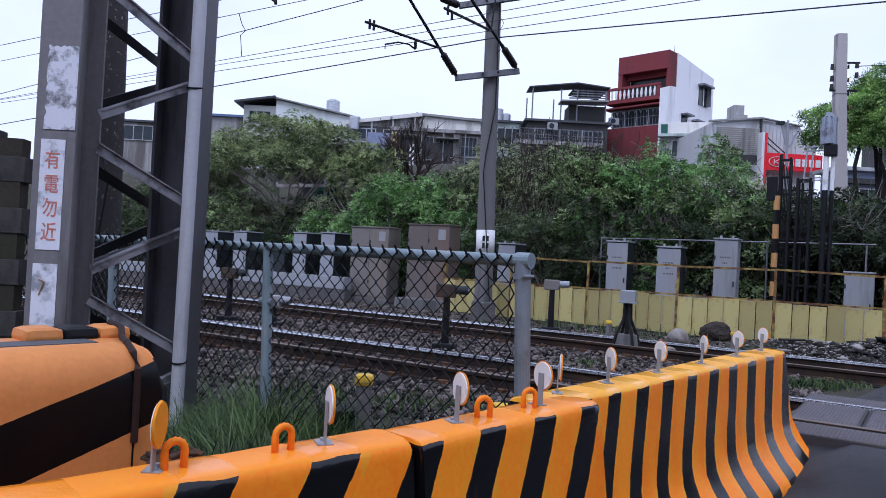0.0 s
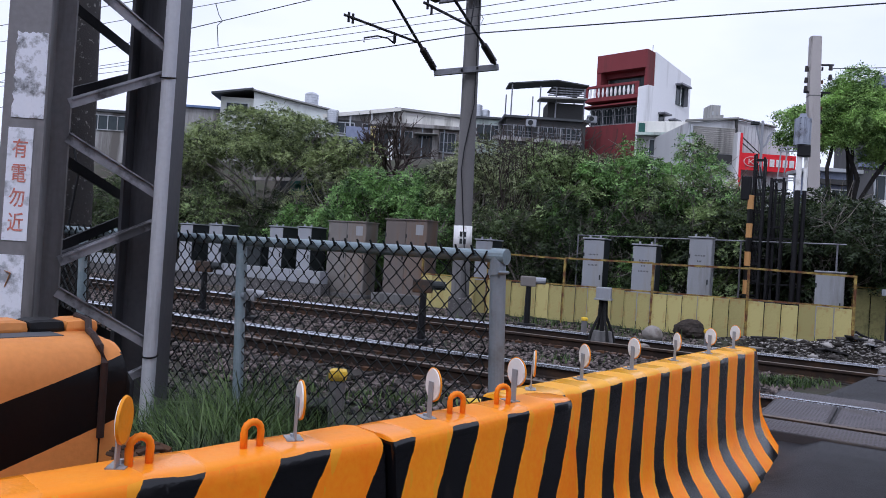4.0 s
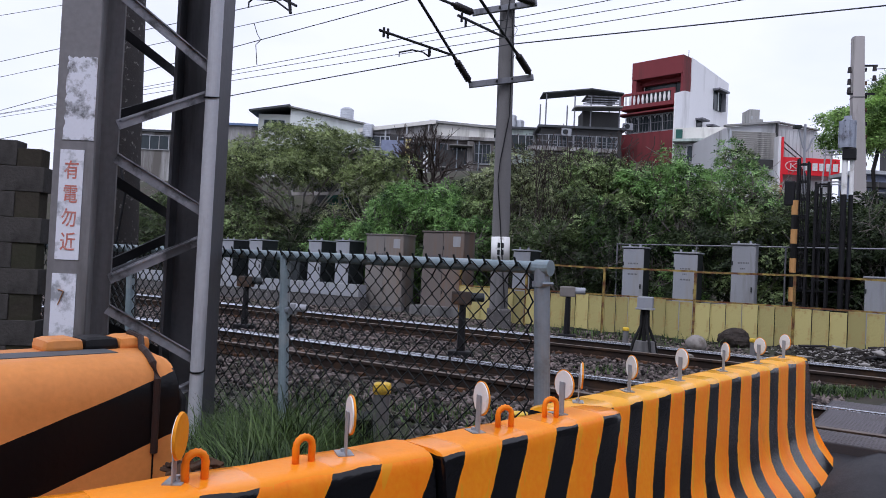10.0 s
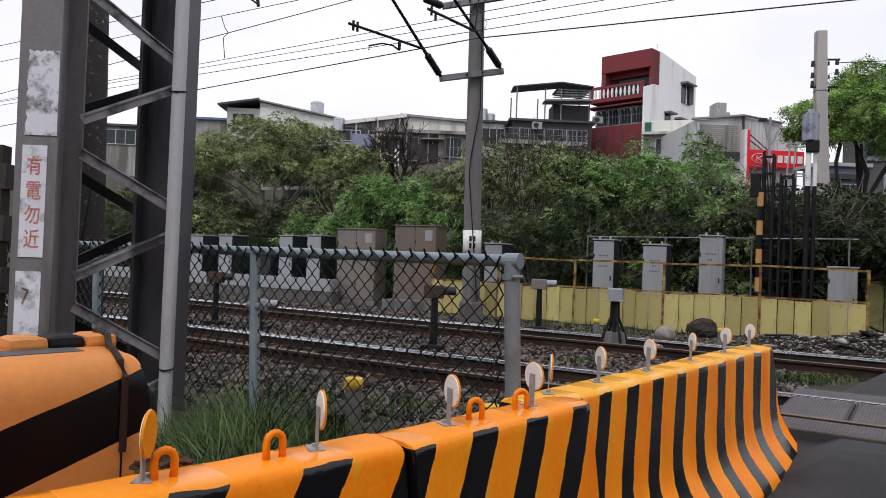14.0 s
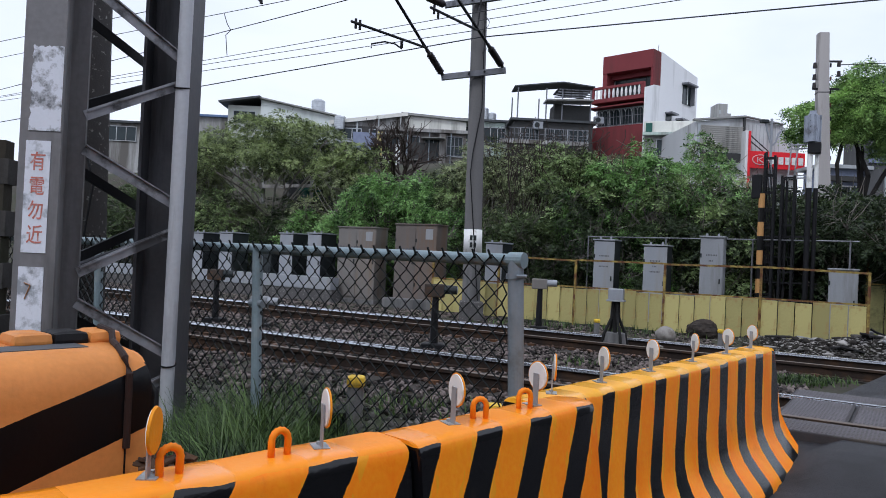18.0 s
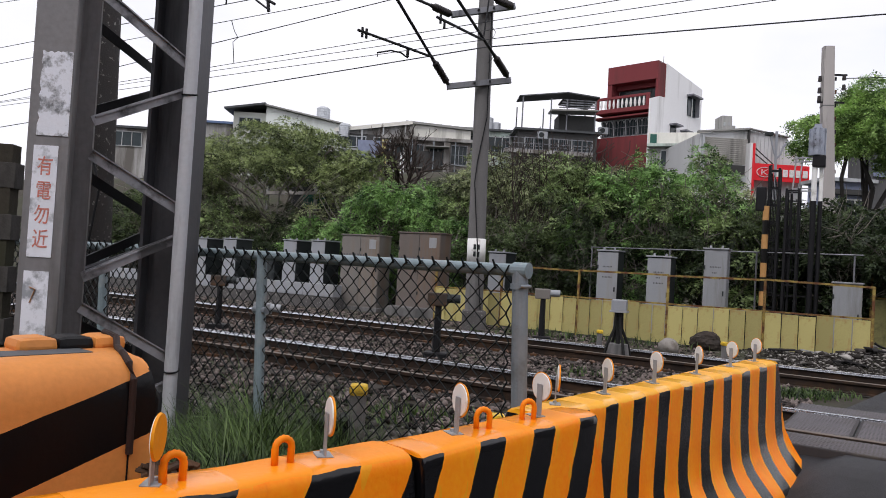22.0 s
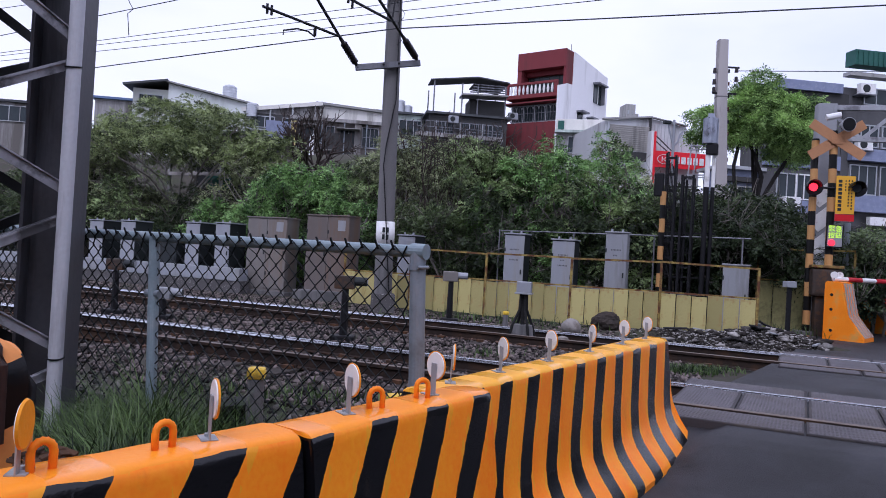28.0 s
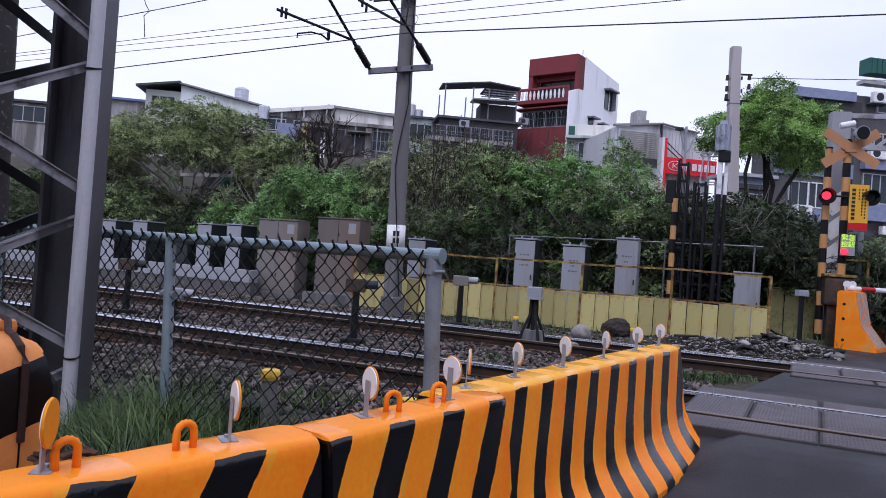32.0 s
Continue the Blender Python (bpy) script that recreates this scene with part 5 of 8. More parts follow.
def sensor(x, y, z, h, turn, label, body="cab_brown", base=True):
    """A trackside lamp unit: a box with a pale lens barrel on a post."""
    ob = thing("track_sensor", label, "signal", pose(x, y, z, 0, 0, turn))
    bm = nb()
    box(bm, -0.15, 0.12, -0.07, 0.07, h - 0.19, h - 0.01, 0.02)
    part("housing", bm, body, ob)
    bm = nb()
    tube(bm, (0.11, 0, h - 0.08), (0.29, 0, h - 0.08), 0.06, 0.06, 12)
    dark = body == "housing_brown"
    barrel = part("barrel", bm, "cab_dark" if dark else "cab_white", ob, "dark lens barrel" if dark else "pale lens barrel")
    part("lens", tube(nb(), (0.291, 0, h - 0.08), (0.296, 0, h - 0.08), 0.05, 0.048, 12), "cab_white" if dark else "cab_dark", barrel, "round lens")
    bm = nb()
    tube(bm, (0.0, 0, 0), (0.0, 0, h - 0.16), 0.06, 0.045, 8)
    part("stem", bm, "black_steel", ob)
    bm = nb()
    box(bm, -0.16, 0.16, -0.12, 0.12, -0.1, 0.09, 0.02)
    part("foot", bm, "black_steel", ob)
    return ob


sensor(2.13, 12.9, 0.1, 0.93, -8, "grey trackside lamp unit on a short post", "cab_tan")
sensor(0.22, 9.98, 0.06, 0.90, -8, "rusty brown trackside lamp unit between the tracks", "housing_brown")
sensor(-3.36, 12.28, 0.06, 0.90, -8, "rusty brown trackside lamp unit between the tracks", "housing_brown")
sensor(-2.5, 11.7, 0.06, 0.52, -8, "grey trackside lamp unit between the tracks", "cab_grey")
bm = nb()

def marker(x, y, z, h, label):
    ob = thing("marker_post", label, "marker post", pose(x, y, z))
    bm = nb()
    tube(bm, (0, 0, -0.1), (0, 0, h), 0.05, 0.045, 10)
    part("post", bm, "concrete", ob)
    bm = nb()
    box(bm, -0.048, 0.048, -0.048, 0.048, h, h + 0.06, 0.02)
    part("cap", bm, "yellow", ob, "yellow cap")
    return ob


marker(-0.33, 3.95, 0.02, 0.58, "stubby post with a yellow cap in the grass")
marker(2.88, 11.75, 0.1, 0.28, "short marker post with a yellow cap")
marker(4.6, 11.0, 0.1, 0.26, "short marker post with a yellow cap")
marker(0.40, 3.85, 0.0, 0.50, "low post with a yellow cap behind the barrier")
crate = thing("plastic_bin", "battered black plastic bin in the weeds", "bin", pose(-0.45, 4.1, 0.0, 0, 0, 20))
part("body", section([(-0.11, -0.09), (0.11, -0.09), (0.12, 0.1), (-0.12, 0.1)], 0.0, 0.42), "rubber", crate)
part("rim", box(nb(), -0.135, 0.135, -0.115, 0.115, 0.42, 0.45, 0.008), "rubber", crate)
bm = nb()
bmesh.ops.create_icosphere(bm, subdivisions=2, radius=0.07)
tagged(finish("white_stone", bm, "concrete_light", smooth=True), "pale stone lying by the yellow-capped post", "stone").matrix_world = pose(-0.2, 3.75, 0.05)
bm = nb()
bmesh.ops.create_icosphere(bm, subdivisions=3, radius=0.17)
for v in bm.verts:
    v.co *= 1 + 0.12 * noise.noise(v.co * 7)
    v.co.z *= 0.85
boulder = tagged(finish("boulder", bm, "stone", smooth=True), "rounded brown boulder beside the track", "boulder")
boulder.matrix_world = pose(4.13, 12.1, 0.2)
bm = nb()
bmesh.ops.create_icosphere(bm, subdivisions=4, radius=0.28)
for v in bm.verts:
    v.co *= 1 + 0.22 * noise.noise(v.co * 5) + 0.12 * noise.noise(v.co * 16)
    v.co.z *= 0.72
    v.co.y *= 0.7
tagged(finish("earth_clod", bm, "clod", smooth=False), "rough dark clod of earth at the fence foot", "clod").matrix_world = pose(5.02, 12.75, 0.24)
for x, y, r in ((3.55, 10.75, 0.09), (4.35, 11.4, 0.08), (4.5, 10.9, 0.06), (5.35, 11.2, 0.07)):
    bm = nb()
    bmesh.ops.create_icosphere(bm, subdivisions=2, radius=r)
    for v in bm.verts:
        v.co *= 1 + 0.25 * noise.noise(v.co * 14 + Vector((x, y, 0)))
        v.co.z *= 0.6
    tagged(finish("stone", bm, "stone"), "small pale stone beside the track", "stone").matrix_world = pose(x, y, 0.13)

# ---- catenary pole with cantilevers ----
pole = thing("catenary_pole", "grey concrete catenary pole with steel cantilever arms", "pole", pose(1.05, 14.6, 0.1))
bm = nb()
tube(bm, (0.0, 0, -0.3), (-0.11, 0, 6.72), 0.185, 0.147, 24)
tube(bm, (-0.11, 0, 6.72), (-0.112, 0, 6.8), 0.147, 0.1, 24)
shaft = part("shaft", bm, "concrete", pole, smooth=True)
shaft.data.set_sharp_from_angle(angle=radians(40))
bm = nb()
tube(bm, (-0.02, 0, 1.30), (-0.03, 0, 1.80), 0.187, 0.184, 20)
plate = part("number_band", bm, "white_paint", pole, "white painted band with worn figures", True)
bm = nb()
for r in range(2):
    for c in range(2):
        box(bm, -0.10 + c * 0.075, -0.05 + c * 0.075, -0.2, -0.192, 1.44 + r * 0.14, 1.54 + r * 0.14)
part("figure_bars", bm, "cab_dark", plate)
bm = nb()
box(bm, -0.23, 0.23, -0.23, 0.23, -0.2, 0.38, 0.05)
part("footing", bm, "concrete_dark", pole)
bm = nb()
path_tube(bm, [(0.1, -0.19, 0.4), (-0.15, -0.2, 2.9), (-0.12, -0.19, 3.3), (0.02, -0.18, 4.2), (0.0, -0.17, 6.3)], 0.012, 6)
part("earth_cable", bm, "black_steel", pole)
P = Vector((1.05, 14.6, 0.1))
for z0, z1 in ((4.85, 5.06), (6.28, 6.54)):
    bm = nb()
    bar(bm, Vector((0.24, 14.38, z0)) - P, Vector((1.5, 14.38, z1)) - P, 0.11, 0.09)
    tube(bm, Vector((0.95, 14.38, (z0 + z1) / 2)) - P, Vector((0.95, 14.62, (z0 + z1) / 2)) - P, 0.025, 0.025, 6)
    crossarm = part("crossarm", bm, "steel_grey", pole, "grey steel crossarm")
    for k in range(2):
        c = Vector((0.78 + 0.3 * k, 14.33, z0 + (z1 - z0) * (0.45 + 0.24 * k))) - P
        part("bolt", tube(nb(), c, c + Vector((0, -0.03, 0)), 0.022, 0.022, 8), "black_steel", crossarm)


def insulator(parent, p0, p1, r=0.055):
    p0, p1 = Vector(p0), Vector(p1)
    bm = nb()
    k = 9
    for i in range(k):
        a, b = p0.lerp(p1, 0.12 + 0.76 * i / k), p0.lerp(p1, 0.12 + 0.76 * (i + 0.75) / k)
        tube(bm, a, b, r, r * 0.6, 12)
    tube(bm, p0, p1, r * 0.5, r * 0.5, 8)
    part("insulator", bm, "insulator", parent, "dark ribbed insulator", True)


def rod(parent, pts, r=0.022, name="tube_arm", material="black_steel"):
    bm = nb()
    path_tube(bm, [Vector(p) - P for p in pts], r, 8)
    part(name, bm, material, parent)


# first cantilever: foot insulator, strut, stay tube and registration tube with its steady arm
knee = Vector((-0.07, 13.83, 5.23))
insulator(pole, Vector((0.26, 14.36, 4.9)) - P, knee - P, 0.07)
rod(pole, [knee, (-0.85, 12.6, 6.04)], 0.027)
rod(pole, [knee + Vector((0, 0, 0.03)), (-1.3, 11.89, 5.07)], 0.024)
rod(pole, [(-0.52, 13.1, 5.16), (-0.52, 13.12, 5.03)], 0.03, "bracket")
rod(pole, [(-0.52, 13.13, 5.02), (-0.63, 12.95, 5.05), (-0.8, 12.68, 5.0), (-1.0, 12.37, 4.86), (-1.0, 12.37, 4.79)], 0.014, "registration_arm")
insulator(pole, Vector((0.24, 14.33, 6.27)) - P, Vector((-0.16, 13.7, 6.2)) - P, 0.075)
rod(pole, [(-0.16, 13.7, 6.2), (-1.1, 12.2, 6.0)], 0.027)
for p in ((-1.24, 11.99, 5.08), (-1.18, 12.08, 5.09), (-1.0, 12.36, 6.02), (-0.86, 12.58, 6.05)):
    rod(pole, [Vector(p) + Vector((0, 0, 0.07)), Vector(p) - Vector((0, 0, 0.09))], 0.022, "clamp")
# second cantilever, of the other section of wire
knee = Vector((1.08, 13.74, 5.36))
insulator(pole, Vector((1.42, 14.28, 5.1)) - P, knee - P, 0.07)
rod(pole, [knee, (0.13, 12.24, 6.04)], 0.027)
rod(pole, [(0.82, 13.33, 5.5), (-0.03, 11.98, 5.4)], 0.024)
rod(pole, [(0.91, 13.47, 6.28), (0.84, 13.36, 5.52)], 0.016, "stay")
insulator(pole, Vector((1.44, 14.32, 6.51)) - P, Vector((1.03, 13.66, 6.39)) - P, 0.075)
rod(pole, [(1.03, 13.66, 6.39), (0.1, 12.2, 6.13)], 0.027)
for p in ((0.1, 12.18, 5.38), (0.03, 12.08, 5.43), (0.14, 12.26, 6.1)):
    rod(pole, [Vector(p) + Vector((0, 0, 0.05)), Vector(p) - Vector((0, 0, 0.1))], 0.022, "clamp")
bm = nb()
path_tube(bm, [Vector((1.08, 14.42, 6.1)) + Vector((0.07 * math.sin(a * 1.3), 0, -0.09 * a)) - P for a in range(9)], 0.006, 5)
part("jumper_wire", bm, "black_steel", pole)


def wire(pts, r, label, name="overhead_wire"):
    bm = nb()
    path_tube(bm, pts, r, 6)
    return tagged(finish(name, bm, "cable_dark"), label, "wire", group="overhead wires")


# ---- houses beyond the bank ----
def window(parent, x0, x1, z0, z1, y, frame="tin_grey", bars=0, name="window", mull=1):
    bm = nb()
    box(bm, x0, x1, y - 0.04, y + 0.1, z0, z1)
    w = part(name, bm, "glass", parent, "dark window")
    bm = nb()
    t = 0.06
    for a, b, c, d in ((x0 - t, x1 + t, z1, z1 + t), (x0 - t, x1 + t, z0 - t, z0), (x0 - t, x0, z0, z1), (x1, x1 + t, z0, z1)):
        box(bm, a, b, y - 0.09, y + 0.1, c, d)
    for k in range(mull):
        xm = x0 + (x1 - x0) * (k + 1) / (mull + 1)
        box(bm, xm - 0.03, xm + 0.03, y - 0.07, y, z0, z1)
    part("frame", bm, frame, w)
    if bars:
        bm = nb()
        for k in range(bars + 1):
            xm = x0 + (x1 - x0) * k / bars
            tube(bm, (xm, y - 0.3, z0), (xm, y - 0.3, z1), 0.02, 0.02, 4)
        for zz in (z0, (z0 + z1) / 2, z1):
            box(bm, x0, x1, y - 0.32, y - 0.28, zz - 0.02, zz + 0.02)
        part("grille", bm, "steel_grey", w)
    return w


def house(x0, x1, y0, y1, z0, z1, wall, label, roof=None, name="house", over=0.3, slope=0.0, roof_t=0.18):
    """A house block; its own space starts at its front corner on the ground."""
    ob = thing(name, label, "house", pose(x0, y0, z0))
    w, d, h = x1 - x0, y1 - y0, z1 - z0
    bm = nb()
    box(bm, 0, w, 0, d, 0, h)
    for v in bm.verts:  # the wall head follows the roof
        if v.co.z > h - 0.01:
            v.co.z += slope * v.co.x / w
    part("wall", bm, wall, ob)
    if roof:
        bm = nb()
        vs = [bm.verts.new(p) for p in ((-over, -over, h), (w + over, -over, h + slope), (w + over, d + over, h + slope), (-over, d + over, h))]
        vt = [bm.verts.new(v.co + Vector((0, 0, roof_t))) for v in vs]
        bm.faces.new(vs[::-1])
        bm.faces.new(vt)
        for i in range(4):
            bm.faces.new((vs[i], vs[(i + 1) % 4], vt[(i + 1) % 4], vt[i]))
        part("roof", bm, roof, ob)
    return ob


def water_tank(x, y, z, r, h, label="steel rooftop water tank"):
    ob = thing("water_tank", label, "water tank", pose(x, y, z), group="rooftop water tanks")
    bm = nb()
    prof = [(r, 0.25)]
    for q in np.linspace(0.35, h - 0.1, 6):
        prof += [(r, q - 0.01), (r * 1.035, q), (r * 1.035, q + 0.06), (r, q + 0.07)]
    prof += [(r, h), (r * 0.7, h + r * 0.22), (r * 0.3, h + r * 0.35)]
    rings = [[bm.verts.new((a * math.cos(t), a * math.sin(t), z)) for t in (2 * math.pi * k / 18 for k in range(18))] for a, z in prof]
    for ra, rb in zip(rings, rings[1:]):
        for j in range(18):
            bm.faces.new((ra[j], ra[(j + 1) % 18], rb[(j + 1) % 18], rb[j]))
    bm.faces.new(rings[0][::-1]), bm.faces.new(rings[-1])
    part("drum", bm, "tank", ob)
    for a in range(4):
        bm = nb()
        tube(bm, (r * 0.7 * math.cos(a * 1.57), r * 0.7 * math.sin(a * 1.57), 0), (r * 0.7 * math.cos(a * 1.57), r * 0.7 * math.sin(a * 1.57), 0.3), 0.05, 0.05, 6)
        part("leg", bm, "steel_grey", ob)
    return ob


GZ = 5.0
# gabled white house
h1 = thing("house", "white metal-clad house with a long sloping roof", "house", pose(-13.5, 60, GZ))
bm = nb()
gable = [(0, 0), (0, 8.5), (6.4, 7.35), (6.4, 0)]
vs = [[bm.verts.new((x, y, z)) for x, z in gable] for y in (0, 9)]
bm.faces.new(vs[0]), bm.faces.new(vs[1][::-1])
for i in range(4):
    bm.faces.new((vs[0][i], vs[1][i], vs[1][(i + 1) % 4], vs[0][(i + 1) % 4]))
part("wall", bm, "clad_pale", h1)
bm = nb()
bar(bm, (-0.2, 4.4, 8.62), (6.9, 4.4, 7.34), 0.11, 9.6, (0, 0, 1))
part("roof", bm, "roof_edge", h1)
bm = nb()
box(bm, -2.7, -0.02, 0.3, 8, 0, 8.0)
wing = part("side_wing", bm, "cream_wall", h1)
window(h1, -2.2, -0.5, 6.6, 7.5, 0.27, mull=2)
bm = nb()
bar(bm, (-3.3, 4, 8.1), (0.0, 4, 8.66), 0.16, 9.0)
part("roof", bm, "roof_dark", h1)
water_tank(-9.0, 61, 12.3, 0.55, 1.5)
water_tank(-15.2, 66, 12.1, 0.5, 1.6)
water_tank(-6.9, 58.5, 10.9, 0.42, 1.2)
house(-19.5, -14.5, 62, 68, GZ, 12.2, "grey_wall", "low house with a blue metal roof", "blue_roof")
# long low roof
h2 = house(-7.4, -1.8, 59, 66, GZ, 11.75, "grey_wall", "terraced house with a long pale eave over a dark porch", "roof_edge", slope=0.9, roof_t=0.1)
part("fascia", bar(nb(), (-0.3, -0.34, 6.7), (5.9, -0.34, 7.69), 0.3, 0.06), "cream_light", h2, "pale painted fascia")
# no real depth: a flat dark panel stands in for the shaded porch
part("porch", box(nb(), 0.25, 5.4, -0.1, -0.03, 5.25, 6.55), "dark_wall", h2, "flat dark panel painted as the porch's shade")
for x in (0.3, 1.9, 3.6, 5.35):
    part("porch_post", box(nb(), x - 0.06, x + 0.06, -0.3, -0.14, 4.6, 6.75 + 0.16 * x), "tin_grey", h2)
part("porch_rail", box(nb(), 0.2, 5.4, -0.36, -0.302, 5.2, 5.32), "tin_grey", h2)
for x0, x1 in ((0.8, 2.2), (2.9, 4.6)):
    window(h2, x0, x1, 5.5, 6.3, -0.12)
house(-1.75, 3.3, 60, 66, GZ, 12.85, "cream_light", "terraced house with pale green metal cladding", "roof_edge", slope=-0.3)
bm = nb()
box(bm, -5.7, -3.75, 57.6, 58.8, 9.2, 10.9)
tagged(finish("balcony_box", bm, "blue_tile"), "bluish balcony hung on the terrace", "balcony").matrix_world = pose(0, 0.2, 0)
h3 = house(-3.7, 3.2, 57.5, 59.9, GZ, 11.2, "brown_render", "cluttered brown rear wall of terraced houses", "roof_dark", over=0.1, roof_t=0.08)
for i, (x0, x1, z0, z1) in enumerate(((0.3, 1.6, 4.3, 5.6), (2.0, 3.2, 4.4, 5.7), (3.7, 5.0, 4.2, 5.5), (5.4, 6.6, 4.3, 5.8), (0.5, 1.9, 2.2, 3.4), (2.6, 4.0, 2.2, 3.5))):
    window(h3, x0, x1, z0, z1, -0.02, bars=4 if i % 2 else 0)
for x0, x1, z in ((-0.1, 1.9, 5.75), (3.4, 5.2, 5.65), (1.9, 3.4, 3.9)):
    part("awning", bar(nb(), (x0, -0.6, z - 0.15), (x1, -0.6, z - 0.12), 0.06, 1.2), "roof_edge", h3)
banner_ob = part("sign_banner", box(nb(), 0.0, 0.38, -1.0, -0.95, 3.3, 5.8), "yellow_board", h3, "faded yellow upright banner")
for k in range(5):
    part("writing_bar", box(nb(), 0.1, 0.28, -1.02, -1.0, 5.3 - k * 0.45, 5.5 - k * 0.45), "rust", banner_ob)
for k, (x0, x1, z0, z1, mt) in enumerate(((-0.2, 7.0, 6.05, 6.3, "grey_wall"), (2.4, 4.6, 3.2, 5.2, "dark_wall"), (0.2, 1.2, 3.0, 4.0, "white_wall"), (4.8, 5.3, 2.6, 6.0, "grey_wall"), (1.4, 1.75, 2.6, 5.0, "white_wall"), (5.6, 6.7, 3.0, 3.9, "dark_wall"))):
    part("beam" if k in (0, 3) else "wall_panel", box(nb(), x0, x1, -0.5 + 0.03 * k, -0.02, z0, z1), mt, h3)
for k in range(4):
    part("hanging_pipe", tube(nb(), (0.6 + k * 1.7, -0.55, 2.5), (0.6 + k * 1.7, -0.55, 6.0), 0.05, 0.05, 6), "galv", h3)
h4 = house(1.7, 9.8, 62, 68, GZ, 13.0, "tin_green", "terraced house with a pale green metal roof storey", "roof_dark")
for x0, x1 in ((1.0, 2.4), (3.2, 5.0), (5.6, 7.4)):
    window(h4, x0, x1, 6.2, 7.5, -0.02, mull=2)
for x in (5.0, 5.65):
    water_tank(x, 63, 13.1, 0.36, 1.2 if x < 5.5 else 0.8)
# terrace with a canopy
h5 = house(7.0, 13.4, 58.5, 66, GZ, 12.6, "dark_wall", "dark rear house with a roof terrace", "roof_dark")
for x0, x1 in ((0.6, 2.0), (2.6, 4.0), (4.4, 6.0)):
    window(h5, x0, x1, 5.6, 7.0, -0.02, bars=4)
canopy = thing("terrace_canopy", "dark curved canopy on thin posts over a roof terrace", "canopy", pose(7.2, 58.6, 12.35))
for x in (0.1, 2.4, 3.7, 6.0):
    for y in (0.1, 4):
        bm = nb()
        tube(bm, (x, y, 0), (x, y, 3.0), 0.06, 0.06, 6)
        part("post", bm, "steel_grey", canopy)
for (xa, za), (xb, zb), d0, d1 in (((-0.2, 3.05), (3.7, 3.56), 0.0, 2.2), ((3.7, 3.56), (6.3, 3.3), 0.0, 4.6)):
    bm = nb()
    bar(bm, (xa, (d0 + d1) / 2, za), (xb, (d0 + d1) / 2, zb), 0.09, d1 - d0)
    part("roof_sheet", bm, "roof_dark", canopy)
for k in range(5):
    bm = nb()
    bar(bm, (3.0 + 0.12 * k, 0.5, 2.2 + 0.22 * k), (6.2, 0.5, 2.35 + 0.18 * k), 0.1, 0.06)
    part("louvre", bm, "steel_grey", canopy)
bm = nb()
bar(bm, (2.3, 0.2, 1.95), (6.1, 0.2, 2.1), 0.12, 1.6)
part("lower_roof", bm, "roof_edge", canopy)
bm = nb()
box(bm, 3.2, 6.2, 0.8, 3.0, 0.05, 1.9)
part("shed", bm, "dark_wall", canopy)
for x, z in ((8.45, 11.85), (14.0, 13.1)):
    unit = thing("air_conditioner", "white outdoor air conditioner on a terrace", "air conditioner", pose(x, 57.6 if x < 14 else 60.6, z), group="air conditioner units")
    part("case", box(nb(), 0, 0.8, 0, 0.4, 0, 0.58, 0.03), "cab_white", unit)
    part("fan", tube(nb(), (0.32, -0.02, 0.3), (0.32, 0.02, 0.3), 0.21, 0.21, 14), "cab_dark", unit)
terrace = thing("terrace_railing", "white railing along the roof terrace", "railing", pose(6.0, 57.9, 11.02))
for k in range(21):
    part("baluster", tube(nb(), (k * 0.34, 0, 0), (k * 0.34, 0, 0.9), 0.016, 0.016, 5), "steel_grey", terrace)
for z in (0.0, 0.45, 0.9):
    part("handrail", box(nb(), -0.05, 6.9, -0.025, 0.025, z - 0.022, z + 0.022), "steel_grey", terrace)
part("slab", box(nb(), -0.1, 6.95, -0.2, 0.7, -0.35, -0.06), "grey_wall", terrace)
# red-fronted house with white gable wall
h6 = thing("house", "tall narrow house with a dark red front and white side", "house", pose(18.6, 60, GZ, 0, 0, -45) @ Matrix.Diagonal((1.157, 1, 1, 1)) @ Matrix.Translation((-4.2, 0, 0)))
bm = nb()
box(bm, 0.25, 4.2, 1.4, 8.4, 0, 14.5)
for v in bm.verts:
    if v.co.y > 5 and v.co.z > 5:
        v.co.z -= 0.74
part("wall", bm, "white_wall", h6)
bm = nb()
box(bm, 0.05, 4.16, 0.0, 1.38, 12.95, 14.46, 0.03)
part("parapet", bm, "red_wall", h6, "dark red parapet")
for x0, x1 in ((0.05, 0.4), (3.98, 4.16)):
    part("pier", box(nb(), x0, x1, 0.06, 1.38, 10.3, 12.95), "red_wall", h6)
part("lintel", box(nb(), 0.4, 3.98, 0.9, 1.38, 12.55, 12.95), "red_wall", h6)
window(h6, 0.6, 3.9, 11.2, 12.5, 1.3, frame="dark_wall", mull=3)
part("balcony", box(nb(), -0.25, 4.12, -1.2, 1.38, 10.15, 10.5, 0.03), "red_wall", h6, "dark red balcony slab")
part("balcony_rail", box(nb(), -0.25, 4.12, -1.24, -1.02, 11.3, 11.52, 0.03), "red_wall", h6)
for x in (-0.25, 3.86):
    part("balcony_pier", box(nb(), x, x + 0.26, -1.22, -1.04, 10.5, 11.3), "red_wall", h6)
for k in range(11):
    bm = nb()
    x = 0.22 + k * 0.345
    tube(bm, (x, -1.12, 10.5), (x, -1.12, 10.85), 0.05, 0.105, 8)
    tube(bm, (x, -1.12, 10.85), (x, -1.12, 11.3), 0.105, 0.05, 8)
    part("baluster", bm, "white_paint", h6, "white turned baluster")
bm = nb()
vs = [[bm.verts.new((x, y, z)) for y, z in ((-1.22, 0), (1.4, 0), (1.4, 11.6), (0.3, 11.5), (-1.22, 11.0))] for x in (4.13, 4.21)]
